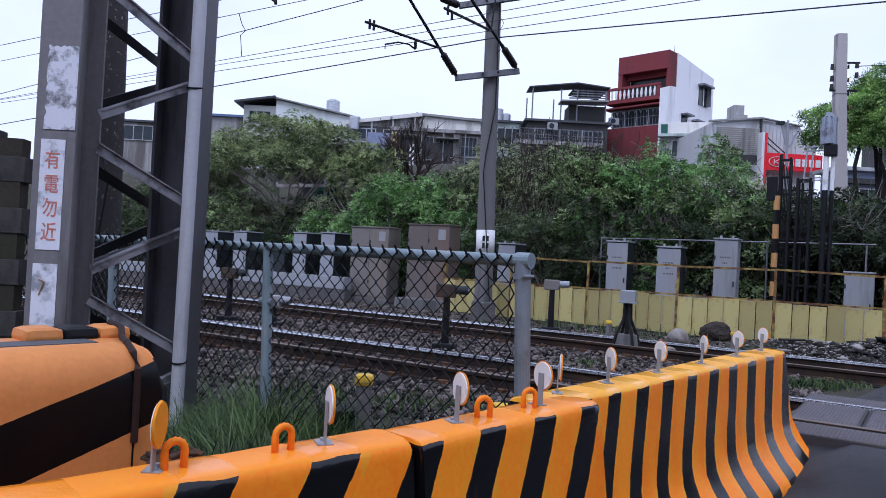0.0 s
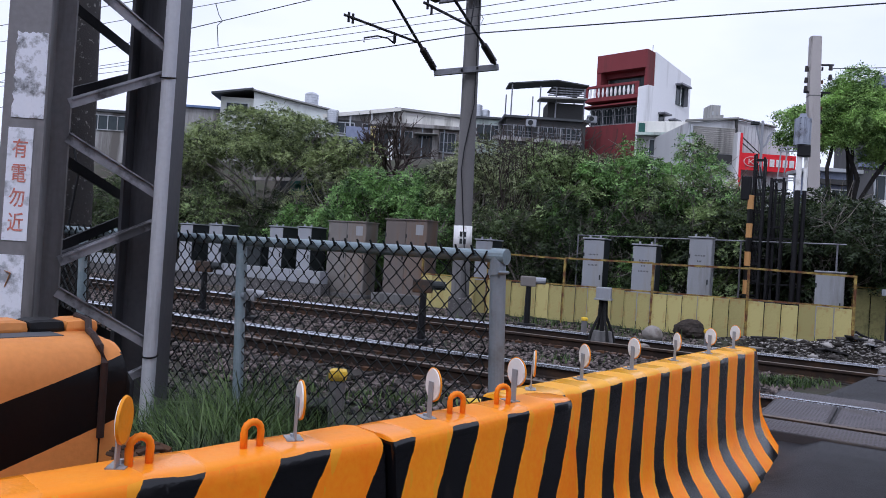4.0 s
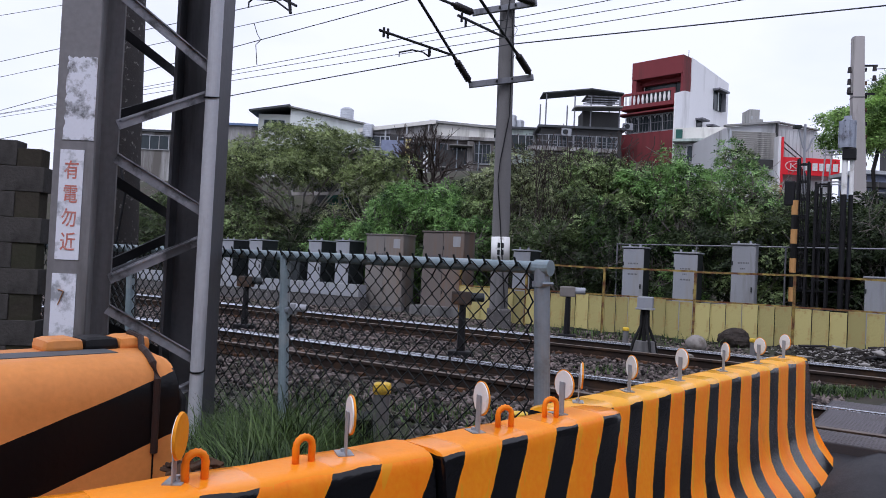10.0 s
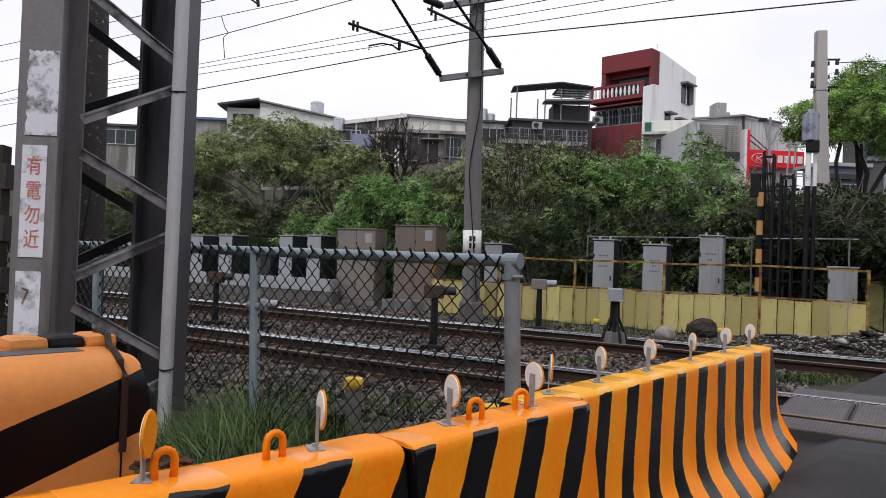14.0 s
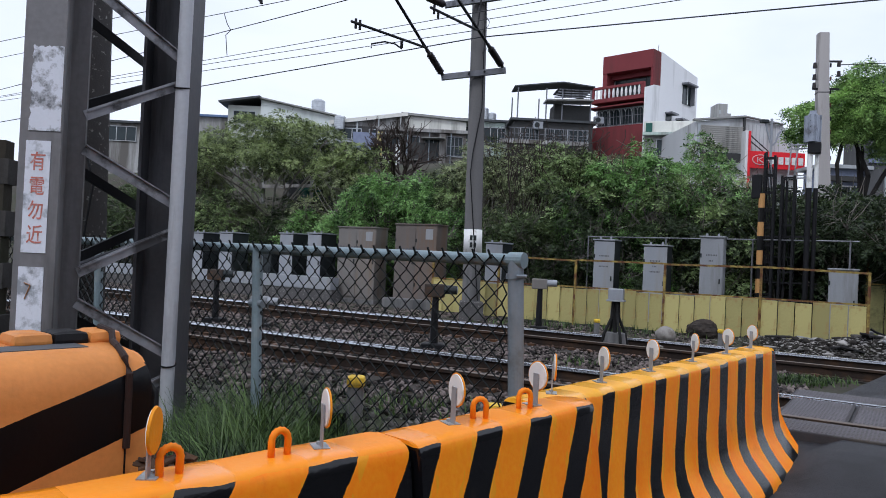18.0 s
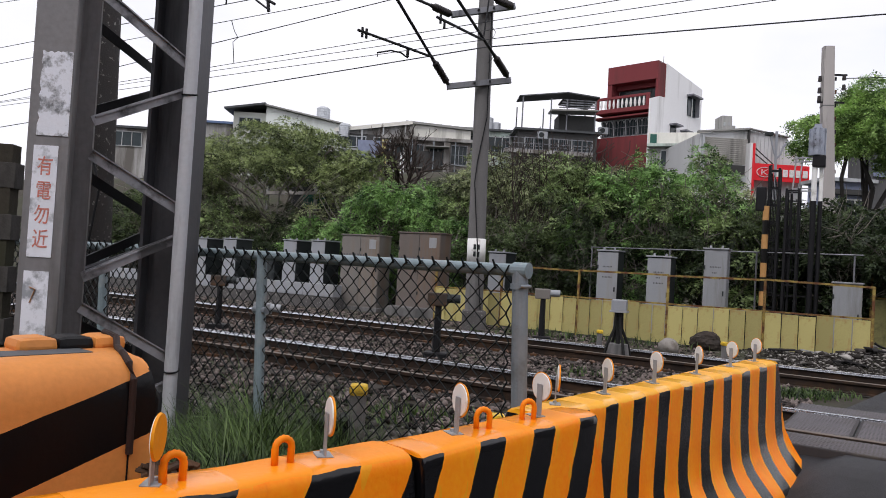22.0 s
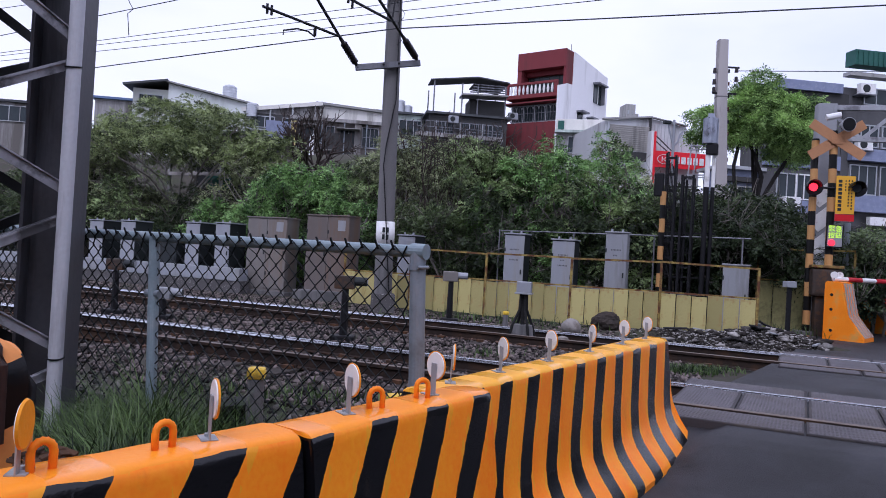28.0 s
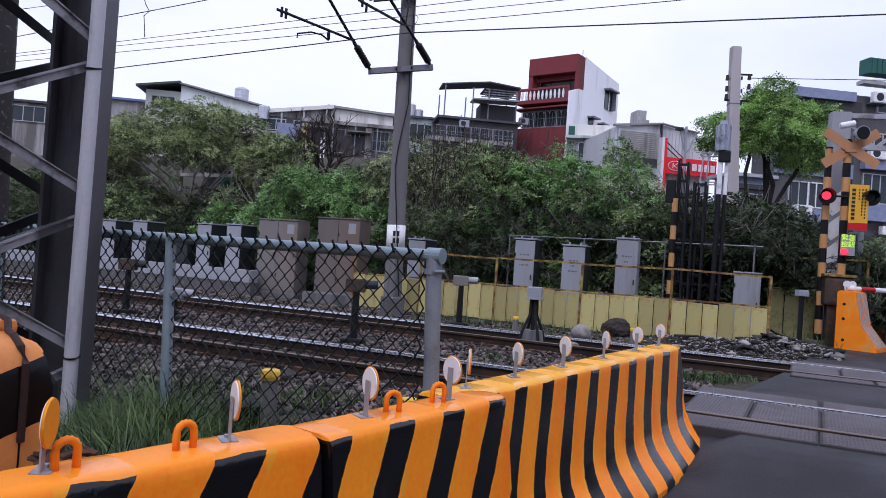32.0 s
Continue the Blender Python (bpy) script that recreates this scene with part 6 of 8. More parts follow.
bm.faces.new(vs[0]), bm.faces.new(vs[1][::-1])
for i in range(5):
    bm.faces.new((vs[0][i], vs[1][i], vs[1][(i + 1) % 5], vs[0][(i + 1) % 5]))
part("side_wall", bm, "white_wall", h6)
part("lower_wall", box(nb(), -0.2, 4.1, -0.9, 1.38, 0, 8.1), "red_wall", h6)
part("window_recess", box(nb(), -0.1, 4.1, 0.2, 1.38, 8.1, 10.14), "dark_wall", h6)
window(h6, 0.1, 3.95, 8.2, 9.6, -0.5, bars=16, mull=3)
part("eave", bar(nb(), (-0.3, -0.85, 9.72), (4.12, -0.85, 9.78), 0.12, 1.1), "red_wall", h6, "thin red eave")
for k in range(8):  # arched tops of the window grille
    bm = nb()
    x = 0.34 + k * 0.48
    path_tube(bm, [(x + 0.24 * math.cos(a), -0.82, 9.25 + 0.3 * math.sin(a)) for a in (math.pi * j / 6 for j in range(7))], 0.03, 4)
    part("grille_arch", bm, "tin_grey", h6)
part("side_window", box(nb(), 4.15, 4.26, 5.5, 7.1, 10.9, 12.55), "glass", h6, "dark window")
part("window_frame", box(nb(), 4.24, 4.3, 6.25, 6.35, 10.9, 12.55), "white_paint", h6)
part("hood", box(nb(), 4.2, 4.75, 5.3, 7.3, 12.55, 12.7), "steel_grey", h6)
part("shutter_leaf", box(nb(), 4.28, 4.6, 6.9, 7.0, 10.9, 12.5), "steel_grey", h6)
for y0, z0 in ((2.5, 8.7), (4.5, 8.5)):
    part("side_window", box(nb(), 4.15, 4.25, y0, y0 + 1.0, z0, z0 + 0.75), "glass", h6, "dark window")
    part("hood", box(nb(), 4.2, 4.75, y0 - 0.15, y0 + 1.2, z0 + 0.75, z0 + 0.88), "steel_grey", h6)
part("aerial", tube(nb(), (4.0, 1.2, 14.4), (4.0, 1.2, 15.1), 0.025, 0.025, 5), "steel_grey", h6)
annex = thing("house", "low annex with a cream roof parapet", "house", pose(17.35, 57.6, GZ, 0, 0, -21))
part("wall", box(nb(), 0, 4.3, 0, 1.5, 0, 6.85), "grey_wall", annex)
part("parapet", box(nb(), -0.05, 4.5, -0.12, 0.15, 6.9, 7.85, 0.03), "cream_light", annex, "pale cream parapet")
part("ledge", box(nb(), -0.1, 4.5, -0.6, 0.2, 6.7, 6.9), "tin_green", annex)
part("green_panel", box(nb(), 0.1, 0.6, -0.22, -0.13, 7.0, 7.7), "green_awning", annex, "small green panel")
window(annex, 1.0, 2.4, 5.2, 6.4, -0.02, mull=1)
window(annex, 2.8, 4.0, 5.2, 6.4, -0.02, mull=1)
# shop with a roller shutter and a red sign
shop = thing("shop", "metal-clad shop with a shuttered wall and a red sign", "shop", pose(18.6, 50, GZ))
bm = nb()
gable = [(0, 0), (0, 6.55), (3.4, 6.95), (6.1, 6.55), (7.3, 4.8), (7.3, 0)]
vs = [[bm.verts.new((x, y, z)) for x, z in gable] for y in (0, 9)]
bm.faces.new(vs[0]), bm.faces.new(vs[1][::-1])
for i in range(6):
    bm.faces.new((vs[0][i], vs[1][i], vs[1][(i + 1) % 6], vs[0][(i + 1) % 6]))
part("wall", bm, "shop_clad", shop)
for k in range(13):
    bm = nb()
    bar(bm, (0.3, -0.1, 4.57 + k * 0.138), (3.3, -0.1, 4.57 + k * 0.138), 0.15, 0.02, (0, -0.7, 1))
    part("shutter_slat", bm, "shutter", shop)
part("shutter_frame", box(nb(), 0.12, 0.28, -0.2, -0.01, 3.4, 6.4), "tin_grey", shop)
part("recess", box(nb(), 0.4, 3.3, -0.1, -0.01, 3.4, 4.45), "dark_wall", shop)
part("lower_panel", box(nb(), 0.5, 3.3, -0.3, -0.12, 3.2, 3.75), "tin_grey", shop)
part("lower_wall", box(nb(), -1.5, 3.3, -0.6, -0.32, 0, 2.6), "white_wall", shop)
part("eave", bar(nb(), (-0.2, -0.1, 6.62), (3.42, -0.1, 7.02), 0.12, 0.35), "roof_edge", shop)
part("eave", bar(nb(), (3.42, -0.1, 7.02), (6.15, -0.1, 6.6), 0.07, 0.35), "roof_edge", shop)
for k in range(9):
    part("cladding_rib", box(nb(), 3.7 + k * 0.27, 3.73 + k * 0.27, -0.03, 0.0, 4.6, 6.5), "tin_grey", shop)
# thin dark box that draws the dark line at the wall corner
part("corner_strip", box(nb(), 3.3, 3.36, -0.35, -0.02, 6.0, 6.95), "dark_wall", shop)
part("pillar", box(nb(), 3.2, 3.38, -0.8, 0.0, 0.0, 5.95), "white_wall", shop, "white shop pillar")
part("pillar_strip", box(nb(), 3.39, 3.54, -0.85, 0.0, 0.0, 5.9), "red_sign", shop, "red edge strip")
part("strut", bar(nb(), (3.55, -0.6, 5.7), (4.9, -0.6, 4.6), 0.06, 0.06), "dark_wall", shop)
part("strut", bar(nb(), (3.55, -0.6, 5.3), (4.5, -0.6, 4.6), 0.06, 0.06), "dark_wall", shop)
sign = part("sign_board", box(nb(), 3.55, 7.4, -0.7, -0.45, 3.42, 4.58), "red_sign", shop, "red shop sign with a white emblem")
bm = nb()
for k in range(20):
    a, b = 2 * math.pi * k / 20, 2 * math.pi * (k + 1) / 20
    bar(bm, (4.3 + 0.55 * math.cos(a), -0.73, 4.0 + 0.33 * math.sin(a)), (4.3 + 0.55 * math.cos(b), -0.73, 4.0 + 0.33 * math.sin(b)), 0.08, 0.03, (0, -1, 0))
bar(bm, (4.1, -0.73, 3.82), (4.1, -0.73, 4.18), 0.12, 0.03, (0, -1, 0))
bar(bm, (4.17, -0.73, 4.0), (4.5, -0.73, 4.2), 0.12, 0.03, (0, -1, 0))
bar(bm, (4.17, -0.73, 4.0), (4.5, -0.73, 3.8), 0.12, 0.03, (0, -1, 0))
part("emblem", bm, "white_paint", sign, "white oval emblem")
for k in range(5):
    part("letter_bar", box(nb(), 5.1 + k * 0.46, 5.43 + k * 0.46, -0.74, -0.7, 3.74, 4.24), "white_paint", sign)
# floodlight stand in front of the shop
stand = thing("floodlight_stand", "pale forked stand with a small floodlight", "lamp", pose(7.72, 16.1, 0.3))
part("pole", tube(nb(), (0, 0, -0.4), (-0.03, 0, 4.45), 0.035, 0.03, 8), "cab_white", stand)
bm = nb()
path_tube(bm, [(0, 0, 3.85), (-0.06, 0, 3.95), (-0.12, 0, 4.15), (-0.17, 0, 4.35)], 0.022, 6)
part("fork", bm, "cab_white", stand)
bm = nb()
path_tube(bm, [(0, 0, 3.85), (0.08, 0, 3.95), (0.13, 0, 4.12), (0.2, 0, 4.2)], 0.022, 6)
part("fork", bm, "cab_white", stand)
part("floodlight", box(nb(), -0.28, -0.12, -0.06, 0.06, 4.35, 4.42, 0.01), "cab_dark", stand)
# far apartment tower
tower = house(40.2, 41.6, 100, 102.5, GZ, 24.4, "concrete_light", "pale far apartment tower", None, name="apartment_tower")
for k in range(8):
    for j in range(2):
        part("window", box(nb(), 0.22 + j * 0.62, 0.48 + j * 0.62, -0.05, 0.02, 11 + k, 11.5 + k), "tin_grey", tower)
part("wing", box(nb(), 1.4, 2.1, 0.5, 2.5, 0, 18.2), "concrete_light", tower)
h0 = house(-27, -22.8, 60, 66, GZ, 11.0, "grey_wall", "grey house with a dark open balcony", "roof_dark")
window(h0, 0.5, 3.6, 4.6, 5.7, -0.02, mull=3)


# ---- overhead wires ----
wire([(-25.14, 23.88, 6.62), (-7.16, 12.55, 5.40), (23.93, -7.04, 3.29)], 0.0045, "thin dark earth wire over the near track")
wire([(-25.14, 23.88, 4.54), (-3.13, 10.01, 4.65), (23.93, -7.04, 4.79)], 0.0055, "thin dark catenary wire over the near track")
wire([(-25.14, 23.88, 4.09), (-3.11, 9.99, 4.41), (23.93, -7.04, 4.81)], 0.0045, "thin dark contact wire over the near track")
wire([(-25.14, 23.88, 2.35), (-3.08, 9.98, 4.14), (23.93, -7.04, 6.32)], 0.0055, "thin dark contact wire over the near track")
wire([(-23.12, 27.09, 4.65), (-4.74, 15.52, 5.22), (25.96, -3.82, 6.19)], 0.0060, "thin dark catenary wire over the far track")
wire([(-23.12, 27.09, 4.72), (-4.74, 15.51, 5.13), (25.96, -3.82, 5.79)], 0.0055, "thin dark catenary wire over the far track")
wire([(-23.12, 27.09, 4.70), (-4.72, 15.50, 5.00), (25.96, -3.82, 5.52)], 0.0060, "thin dark contact wire over the far track")
wire([(-21.47, 28.42, 4.46), (-4.99, 18.03, 5.35), (0.95, 14.3, 5.66), (4.17, 12.27, 5.55), (8.07, 9.81, 5.41)], 0.0115, "thick dark feeder wire tied to the concrete pole")
wire([(-2.84, 10.06, 4.51), (-2.78, 10.03, 4.35), (-2.72, 10.0, 4.26), (-2.79, 10.02, 4.2), (-2.76, 10.02, 3.92)], 0.006, "crooked dropper wire hung between the wires", "dropper_wire")
arm = thing("registration_arm", "dark steel registration arm hung from the catenary", "arm", pose(-2.4, 9.3, 4.6))
AO = Vector((-2.4, 9.3, 4.6))
for pts, r in (([(-2.78, 9.55, 4.55), (-2.78, 9.55, 4.62), (-2.72, 9.51, 4.65), (-2.37, 9.3, 4.57), (-2.13, 9.14, 4.38)], 0.012), ([(-3.2, 9.8, 5.3), (-2.47, 9.35, 4.7), (-2.05, 9.09, 4.44)], 0.018), ([(-2.16, 9.16, 4.55), (-2.13, 9.14, 4.36)], 0.022)):
    bm = nb()
    path_tube(bm, [Vector(p) - AO for p in pts], r, 8)
    part("rod", bm, "black_steel", arm)

# ---- crossing signals beyond the tracks ----
M["post_bands"] = stripe_mat("post_bands", (0.5, 0.27, 0.1), (0.01, 0.01, 0.01), 0.56, 0.5, 0.1, axis=2, rough=0.5, wobble=0.0)


def banded_post(x, y, h, r, label, name="striped_post"):
    ob = thing(name, label, "post", pose(x, y, 0.12))
    bm = nb()
    tube(bm, (0, 0, -0.2), (0, 0, h), r, r, 14)
    part("shaft", bm, "post_bands", ob, smooth=False)
    bm = nb()
    box(bm, -0.18, 0.18, -0.18, 0.18, -0.1, 0.1, 0.02)
    part("footing", bm, "concrete", ob)
    return ob


banded_post(9.33, 13.27, 3.9, 0.07, "tall post with tan and black bands")
signal = thing("crossing_signal", "level crossing signal with crossbuck, lamps, horn and notices", "signal", pose(9.62, 13.08, 0.12, 0, 0, -20))
bm = nb()
tube(bm, (0, 0, -0.2), (-0.03, 0, 4.05), 0.075, 0.075, 14)
part("shaft", bm, "post_bands", signal)
for sgn in (1, -1):
    bm = nb()
    bar(bm, (-0.48, -0.1 - 0.012 * sgn, 3.86 + 0.32 * sgn), (0.48, -0.1 - 0.012 * sgn, 3.86 - 0.32 * sgn), 0.19, 0.012)
    part("crossbuck_board", bm, "crossbuck", signal, "faded tan crossbuck board")
bm = nb()
box(bm, -0.1, 0.1, -0.135, -0.08, 3.78, 3.94, 0.004)
part("hub", bm, "crossbuck", signal)
for x, lit in ((-0.36, True), (0.42, False)):
    bm = nb()
    tube(bm, (0, -0.1, 2.92), (x, -0.1, 2.92), 0.02, 0.02, 8)
    arm_ob = part("lamp_arm", bm, "black_steel", signal)
    bm = nb()
    tube(bm, (x, -0.06, 2.92), (x, -0.12, 2.92), 0.155, 0.155, 20)
    lamp = part("lamp_plate", bm, "black_steel", signal, "round black backing plate")
    bm = nb()
    tube(bm, (x - 0.02, -0.12, 2.92), (x - 0.05, -0.17, 2.92), 0.075, 0.075, 18)
    part("lens", bm, "red_lamp" if lit else "cab_dark", lamp, "glowing red lens" if lit else "dark lens")
    bm = nb()
    for k in range(9):
        a = math.pi * k / 8
        b = math.pi * (k + 1) / 8
        if k < 8:
            bar(bm, (x - 0.05 + 0.13 * math.cos(a), -0.22, 2.92 + 0.13 * math.sin(a)), (x - 0.05 + 0.13 * math.cos(b), -0.22, 2.92 + 0.13 * math.sin(b)), 0.01, 0.2)
    part("visor", bm, "black_steel", lamp)
horn_end, horn_dir = Vector((0.14, -0.3, 4.13)), Vector((0.06, -0.25, -0.03)).normalized()
horn = part("horn", tube(nb(), horn_end - horn_dir * 0.26, horn_end, 0.05, 0.14, 20), "steel_light", signal, "grey loudspeaker horn")
part("horn_mouth", tube(nb(), horn_end + horn_dir * 0.004, horn_end + horn_dir * 0.008, 0.125, 0.125, 20), "black_steel", horn, "dark horn mouth")
bm = nb()
tube(bm, (-0.2, -0.05, 4.3), (0.06, -0.05, 4.36), 0.062, 0.062, 12)
part("bell", bm, "white_paint", signal, "white bell housing")
bm = nb()
box(bm, 0.02, 0.36, -0.13, -0.115, 2.42, 3.16)
board = part("notice_board", bm, "amber_sign", signal, "amber notice with columns of black writing")
for c, (n_bars, w) in enumerate(((10, 0.022), (9, 0.022), (4, 0.018))):
    for k in range(n_bars):
        bm = nb()
        box(bm, 0.29 - c * 0.055, 0.29 - c * 0.055 + w, -0.134, -0.1305, 3.08 - k * 0.06 - 0.035, 3.08 - k * 0.06)
        part("writing_bar", bm, "cab_dark", board)
for k in range(8):
    bm = nb()
    box(bm, 0.06, 0.125, -0.134, -0.1305, 3.08 - k * 0.078 - 0.055, 3.08 - k * 0.078)
    part("writing_bar", bm, "cab_dark", board)
bm = nb()
box(bm, 0.02, 0.36, -0.134, -0.116, 2.28, 2.41)
part("red_strip", bm, "red_paint", board, "faded red strip")
bm = nb()
box(bm, -0.12, 0.18, -0.16, -0.12, 1.76, 2.2, 0.01)
led_box = part("button_sign", bm, "black_steel", signal, "black framed emergency button sign")
bm = nb()
box(bm, -0.1, 0.16, -0.166, -0.161, 1.78, 2.18)
part("sign_face", bm, "cab_grey", led_box)


def glyphs(text, size, material, parent, spots, depth=0.002):
    for ch, (x, y, z) in zip(text, spots):
        cu = bpy.data.curves.new("glyph", "FONT")
        cu.body, cu.size, cu.align_x, cu.align_y, cu.extrude = ch, size, "CENTER", "CENTER", depth
        tmp = new("glyph", cu)
        me = bpy.data.meshes.new_from_object(tmp.evaluated_get(bpy.context.evaluated_depsgraph_get()))
        bpy.data.objects.remove(tmp)
        me.materials.clear()
        me.materials.append(M[material])
        g = new("character", me)
        g.parent, g.matrix_local = parent, pose(x, y, z, 90, 0, 0)


glyphs("緊急按鈕", 0.13, "led", led_box, [(-0.03, -0.169, 2.12), (0.095, -0.169, 2.12), (-0.03, -0.169, 1.99), (0.095, -0.169, 1.99)])
bm = nb()
tube(bm, (-0.03, -0.167, 1.85), (-0.03, -0.19, 1.85), 0.06, 0.06, 18)
part("button", bm, "red_lamp", led_box, "red push button")
bm = nb()
box(bm, -0.34, 0.2, -0.2, 0.15, 0.8, 1.35, 0.06)
part("gate_machine", bm, "housing_brown", signal, "dark rusty gate machine with a yellow top")
bm = nb()
box(bm, -0.36, 0.22, -0.22, 0.17, 1.355, 1.41, 0.01)
part("machine_lid", bm, "yellow_frame", signal)
bm = nb()
box(bm, -0.25, 0.15, -0.12, 0.1, -0.2, 0.8, 0.02)
part("machine_base", bm, "housing_brown", signal)
banner = thing("gantry_column", "grey steel column with white chevron panels", "column", pose(9.86, 13.75, 0.12, 0, 0, -20))
part("shaft", box(nb(), -0.18, 0.18, -0.14, 0.14, -0.2, 4.72, 0.01), "cab_grey", banner)
for k, z in enumerate((1.2, 1.7, 2.2, 2.7)):
    bm = nb()
    bar(bm, (-0.17, -0.15, z), (0.17, -0.15, z + 0.3), 0.3, 0.01)
    part("chevron", bm, "white_paint", banner)
truss = thing("gantry_truss", "grey steel lattice truss over the street", "truss", pose(9.85, 13.75, 0.12, 0, 0, -20))
for z in (4.02, 4.66):
    part("chord", box(nb(), 0.0, 7.0, -0.05, 0.05, z - 0.05, z + 0.05), "steel_light", truss)
for k in range(10):
    bm = nb()
    a, b = (4.02, 4.66) if k % 2 else (4.66, 4.02)
    bar(bm, (k * 0.7, 0, a), ((k + 1) * 0.7, 0, b), 0.07, 0.05)
    part("web_bar", bm, "steel_light", truss)
part("far_leg", box(nb(), 6.9, 7.2, -0.15, 0.15, -0.3, 4.7), "steel_grey", truss)

# orange barriers with a red and white bar across the far side
FP = [(0.0, 0.0), (0.0, 1.07), (0.03, 1.1), (0.27, 1.1), (0.3, 1.07), (0.41, 0.47), (0.7, 0.09), (0.7, 0.0)]


def far_barrier(x, y, z, turn, label):
    ob = thing("orange_barrier", label, "barrier", pose(x, y, z, 0, 0, turn), group="orange barriers beyond the crossing")
    bm = nb()
    vs = [[bm.verts.new((px, d, pz)) for px, pz in FP] for d in (0, 0.7)]
    bm.faces.new(vs[0]), bm.faces.new(vs[1][::-1])
    for i in range(len(FP)):
        bm.faces.new((vs[0][i], vs[1][i], vs[1][(i + 1) % len(FP)], vs[0][(i + 1) % len(FP)]))
    bmesh.ops.bevel(bm, geom=[e for e in bm.edges if e.calc_length() > 0.2], offset=0.015, segments=2, affect="EDGES")
    part("body", bm, "orange", ob)
    for px, pz in ((0.13, 0.85), (0.13, 0.58), (0.14, 0.19)):
        bm = nb()
        tube(bm, (px, -0.004, pz), (px, 0.01, pz), 0.028, 0.028, 10)
        part("hole", bm, "rubber", ob, "dark hole")
    for k in range(4):
        bm = nb()
        d = 0.1 + k * 0.165
        bar(bm, (0.302, d, 1.07), (0.414, d, 0.47), 0.012, 0.055, (0, 1, 0))
        bar(bm, (0.414, d, 0.47), (0.702, d, 0.095), 0.012, 0.055, (0, 1, 0))
        part("pale_stripe", bm, "concrete_light", ob, "pale grey stripe")
    for d in (0.1, 0.45):
        bm = nb()
        tube(bm, (0.13, d, 1.1), (0.13, d, 1.18), 0.012, 0.012, 6)
        stem = part("reflector_stem", bm, "steel_light", ob)
        bm = nb()
        tube(bm, (0.13, d - 0.01, 1.22), (0.13, d + 0.01, 1.22), 0.065, 0.065, 16)
        part("reflector", bm, "white_paint", stem, "pale round reflector")
    return ob


far_barrier(9.13, 12.5, 0.13, -52, "orange plastic barrier with three dark holes")
far_barrier(11.45, 14.62, 0.13, -52, "orange plastic barrier standing under a striped bar")
M["bar_stripes_far"] = stripe_mat("bar_stripes_far", (0.45, 0.02, 0.03), (0.75, 0.75, 0.75), 0.62, 0.5, 0.0, axis=0, rough=0.35, wobble=0.0)
bm = nb()
tube(bm, (0, 0, 0), (3.2, 0, 0), 0.045, 0.045, 12)
tagged(finish("striped_bar", bm, "bar_stripes_far"), "red and white striped bar laid across the barriers", "barrier bar").matrix_world = pose(9.42, 12.66, 1.275, 0, 0, 4)

# black lattice frame, relay box post and tall pole
banded_post(6.66, 14.24, 2.75, 0.06, "slim post with tan and black bands by the fence")
cage = thing("lattice_frame", "black steel lattice frame with rungs", "frame", pose(6.88, 14.16, 0.12, 0, 0, RAILWAY))
for x, y, h in ((-0.2, 0, 3.55), (-0.02, 0, 3.5), (-0.2, 0.2, 3.6), (-0.02, 0.2, 3.5), (0.12, 0.0, 3.1), (0.34, 0, 3.1), (0.12, 0.3, 3.08), (0.34, 0.3, 3.08), (0.2, 0.12, 3.1)):
    part("upright", box(nb(), x - 0.022, x + 0.022, y - 0.022, y + 0.022, -0.15, h, 0.003), "black_steel", cage)
for k in range(9):
    z = 0.7 + k * 0.34
    part("rung", box(nb(), -0.2, -0.02, -0.012, 0.012, z, z + 0.03), "black_steel", cage)
    part("rung", box(nb(), -0.2, -0.02, 0.19, 0.21, z + 0.05, z + 0.08), "black_steel", cage)
for k in range(3):
    z = 1.2 + k * 0.92
    part("hoop", box(nb(), 0.12, 0.34, -0.012, 0.012, z, z + 0.03), "black_steel", cage)
    part("hoop", box(nb(), 0.12, 0.34, 0.29, 0.31, z, z + 0.03), "black_steel", cage)
    part("hoop", box(nb(), 0.325, 0.35, 0.0, 0.3, z, z + 0.03), "black_steel", cage)
for k in range(7):
    x = -0.185 + k * 0.027
    part("infill_bar", box(nb(), x - 0.008, x + 0.008, 0.08, 0.1, 1.0 + 0.1 * (k % 2), 3.45 - 0.04 * k), "black_steel", cage)
for k in range(4):
    x = 0.16 + k * 0.05
    part("infill_bar", box(nb(), x - 0.007, x + 0.007, 0.2, 0.22, 1.3, 2.4 + 0.2 * (k % 3)), "black_steel", cage)
for z in (1.5, 1.85, 2.6, 2.85):
    part("hoop", box(nb(), -0.02, 0.34, 0.1, 0.12, z, z + 0.025), "black_steel", cage)
part("control_box", box(nb(), -0.42, -0.24, -0.1, 0.1, 2.65, 3.12, 0.015), "black_steel", cage, "black control box")
part("brace", bar(nb(), (-0.25, 0.02, 1.9), (0.8, 0.1, 1.92), 0.035, 0.03), "black_steel", cage)
part("brace", bar(nb(), (-0.3, 0.02, 1.0), (0.8, 0.1, 1.02), 0.03, 0.03), "black_steel", cage)
lamp_post = thing("relay_post", "pair of black and white posts with a grey relay box", "post", pose(7.41, 13.78, 0.12, 0, 0, RAILWAY))
for x, y, r in ((-0.055, 0, 0.052), (0.06, 0.05, 0.04)):
    part("lower_shaft", tube(nb(), (x, y, -0.2), (x, y, 2.85), r, r, 14), "black_steel", lamp_post, "black lower shaft")
    part("upper_shaft", tube(nb(), (x, y, 2.85), (x, y, 3.65), r * 0.96, r * 0.96, 14), "white_paint", lamp_post, "white upper shaft")
part("bracket", box(nb(), -0.1, 0.13, -0.08, 0.1, 3.5, 3.72, 0.02), "black_steel", lamp_post)
bm = nb()
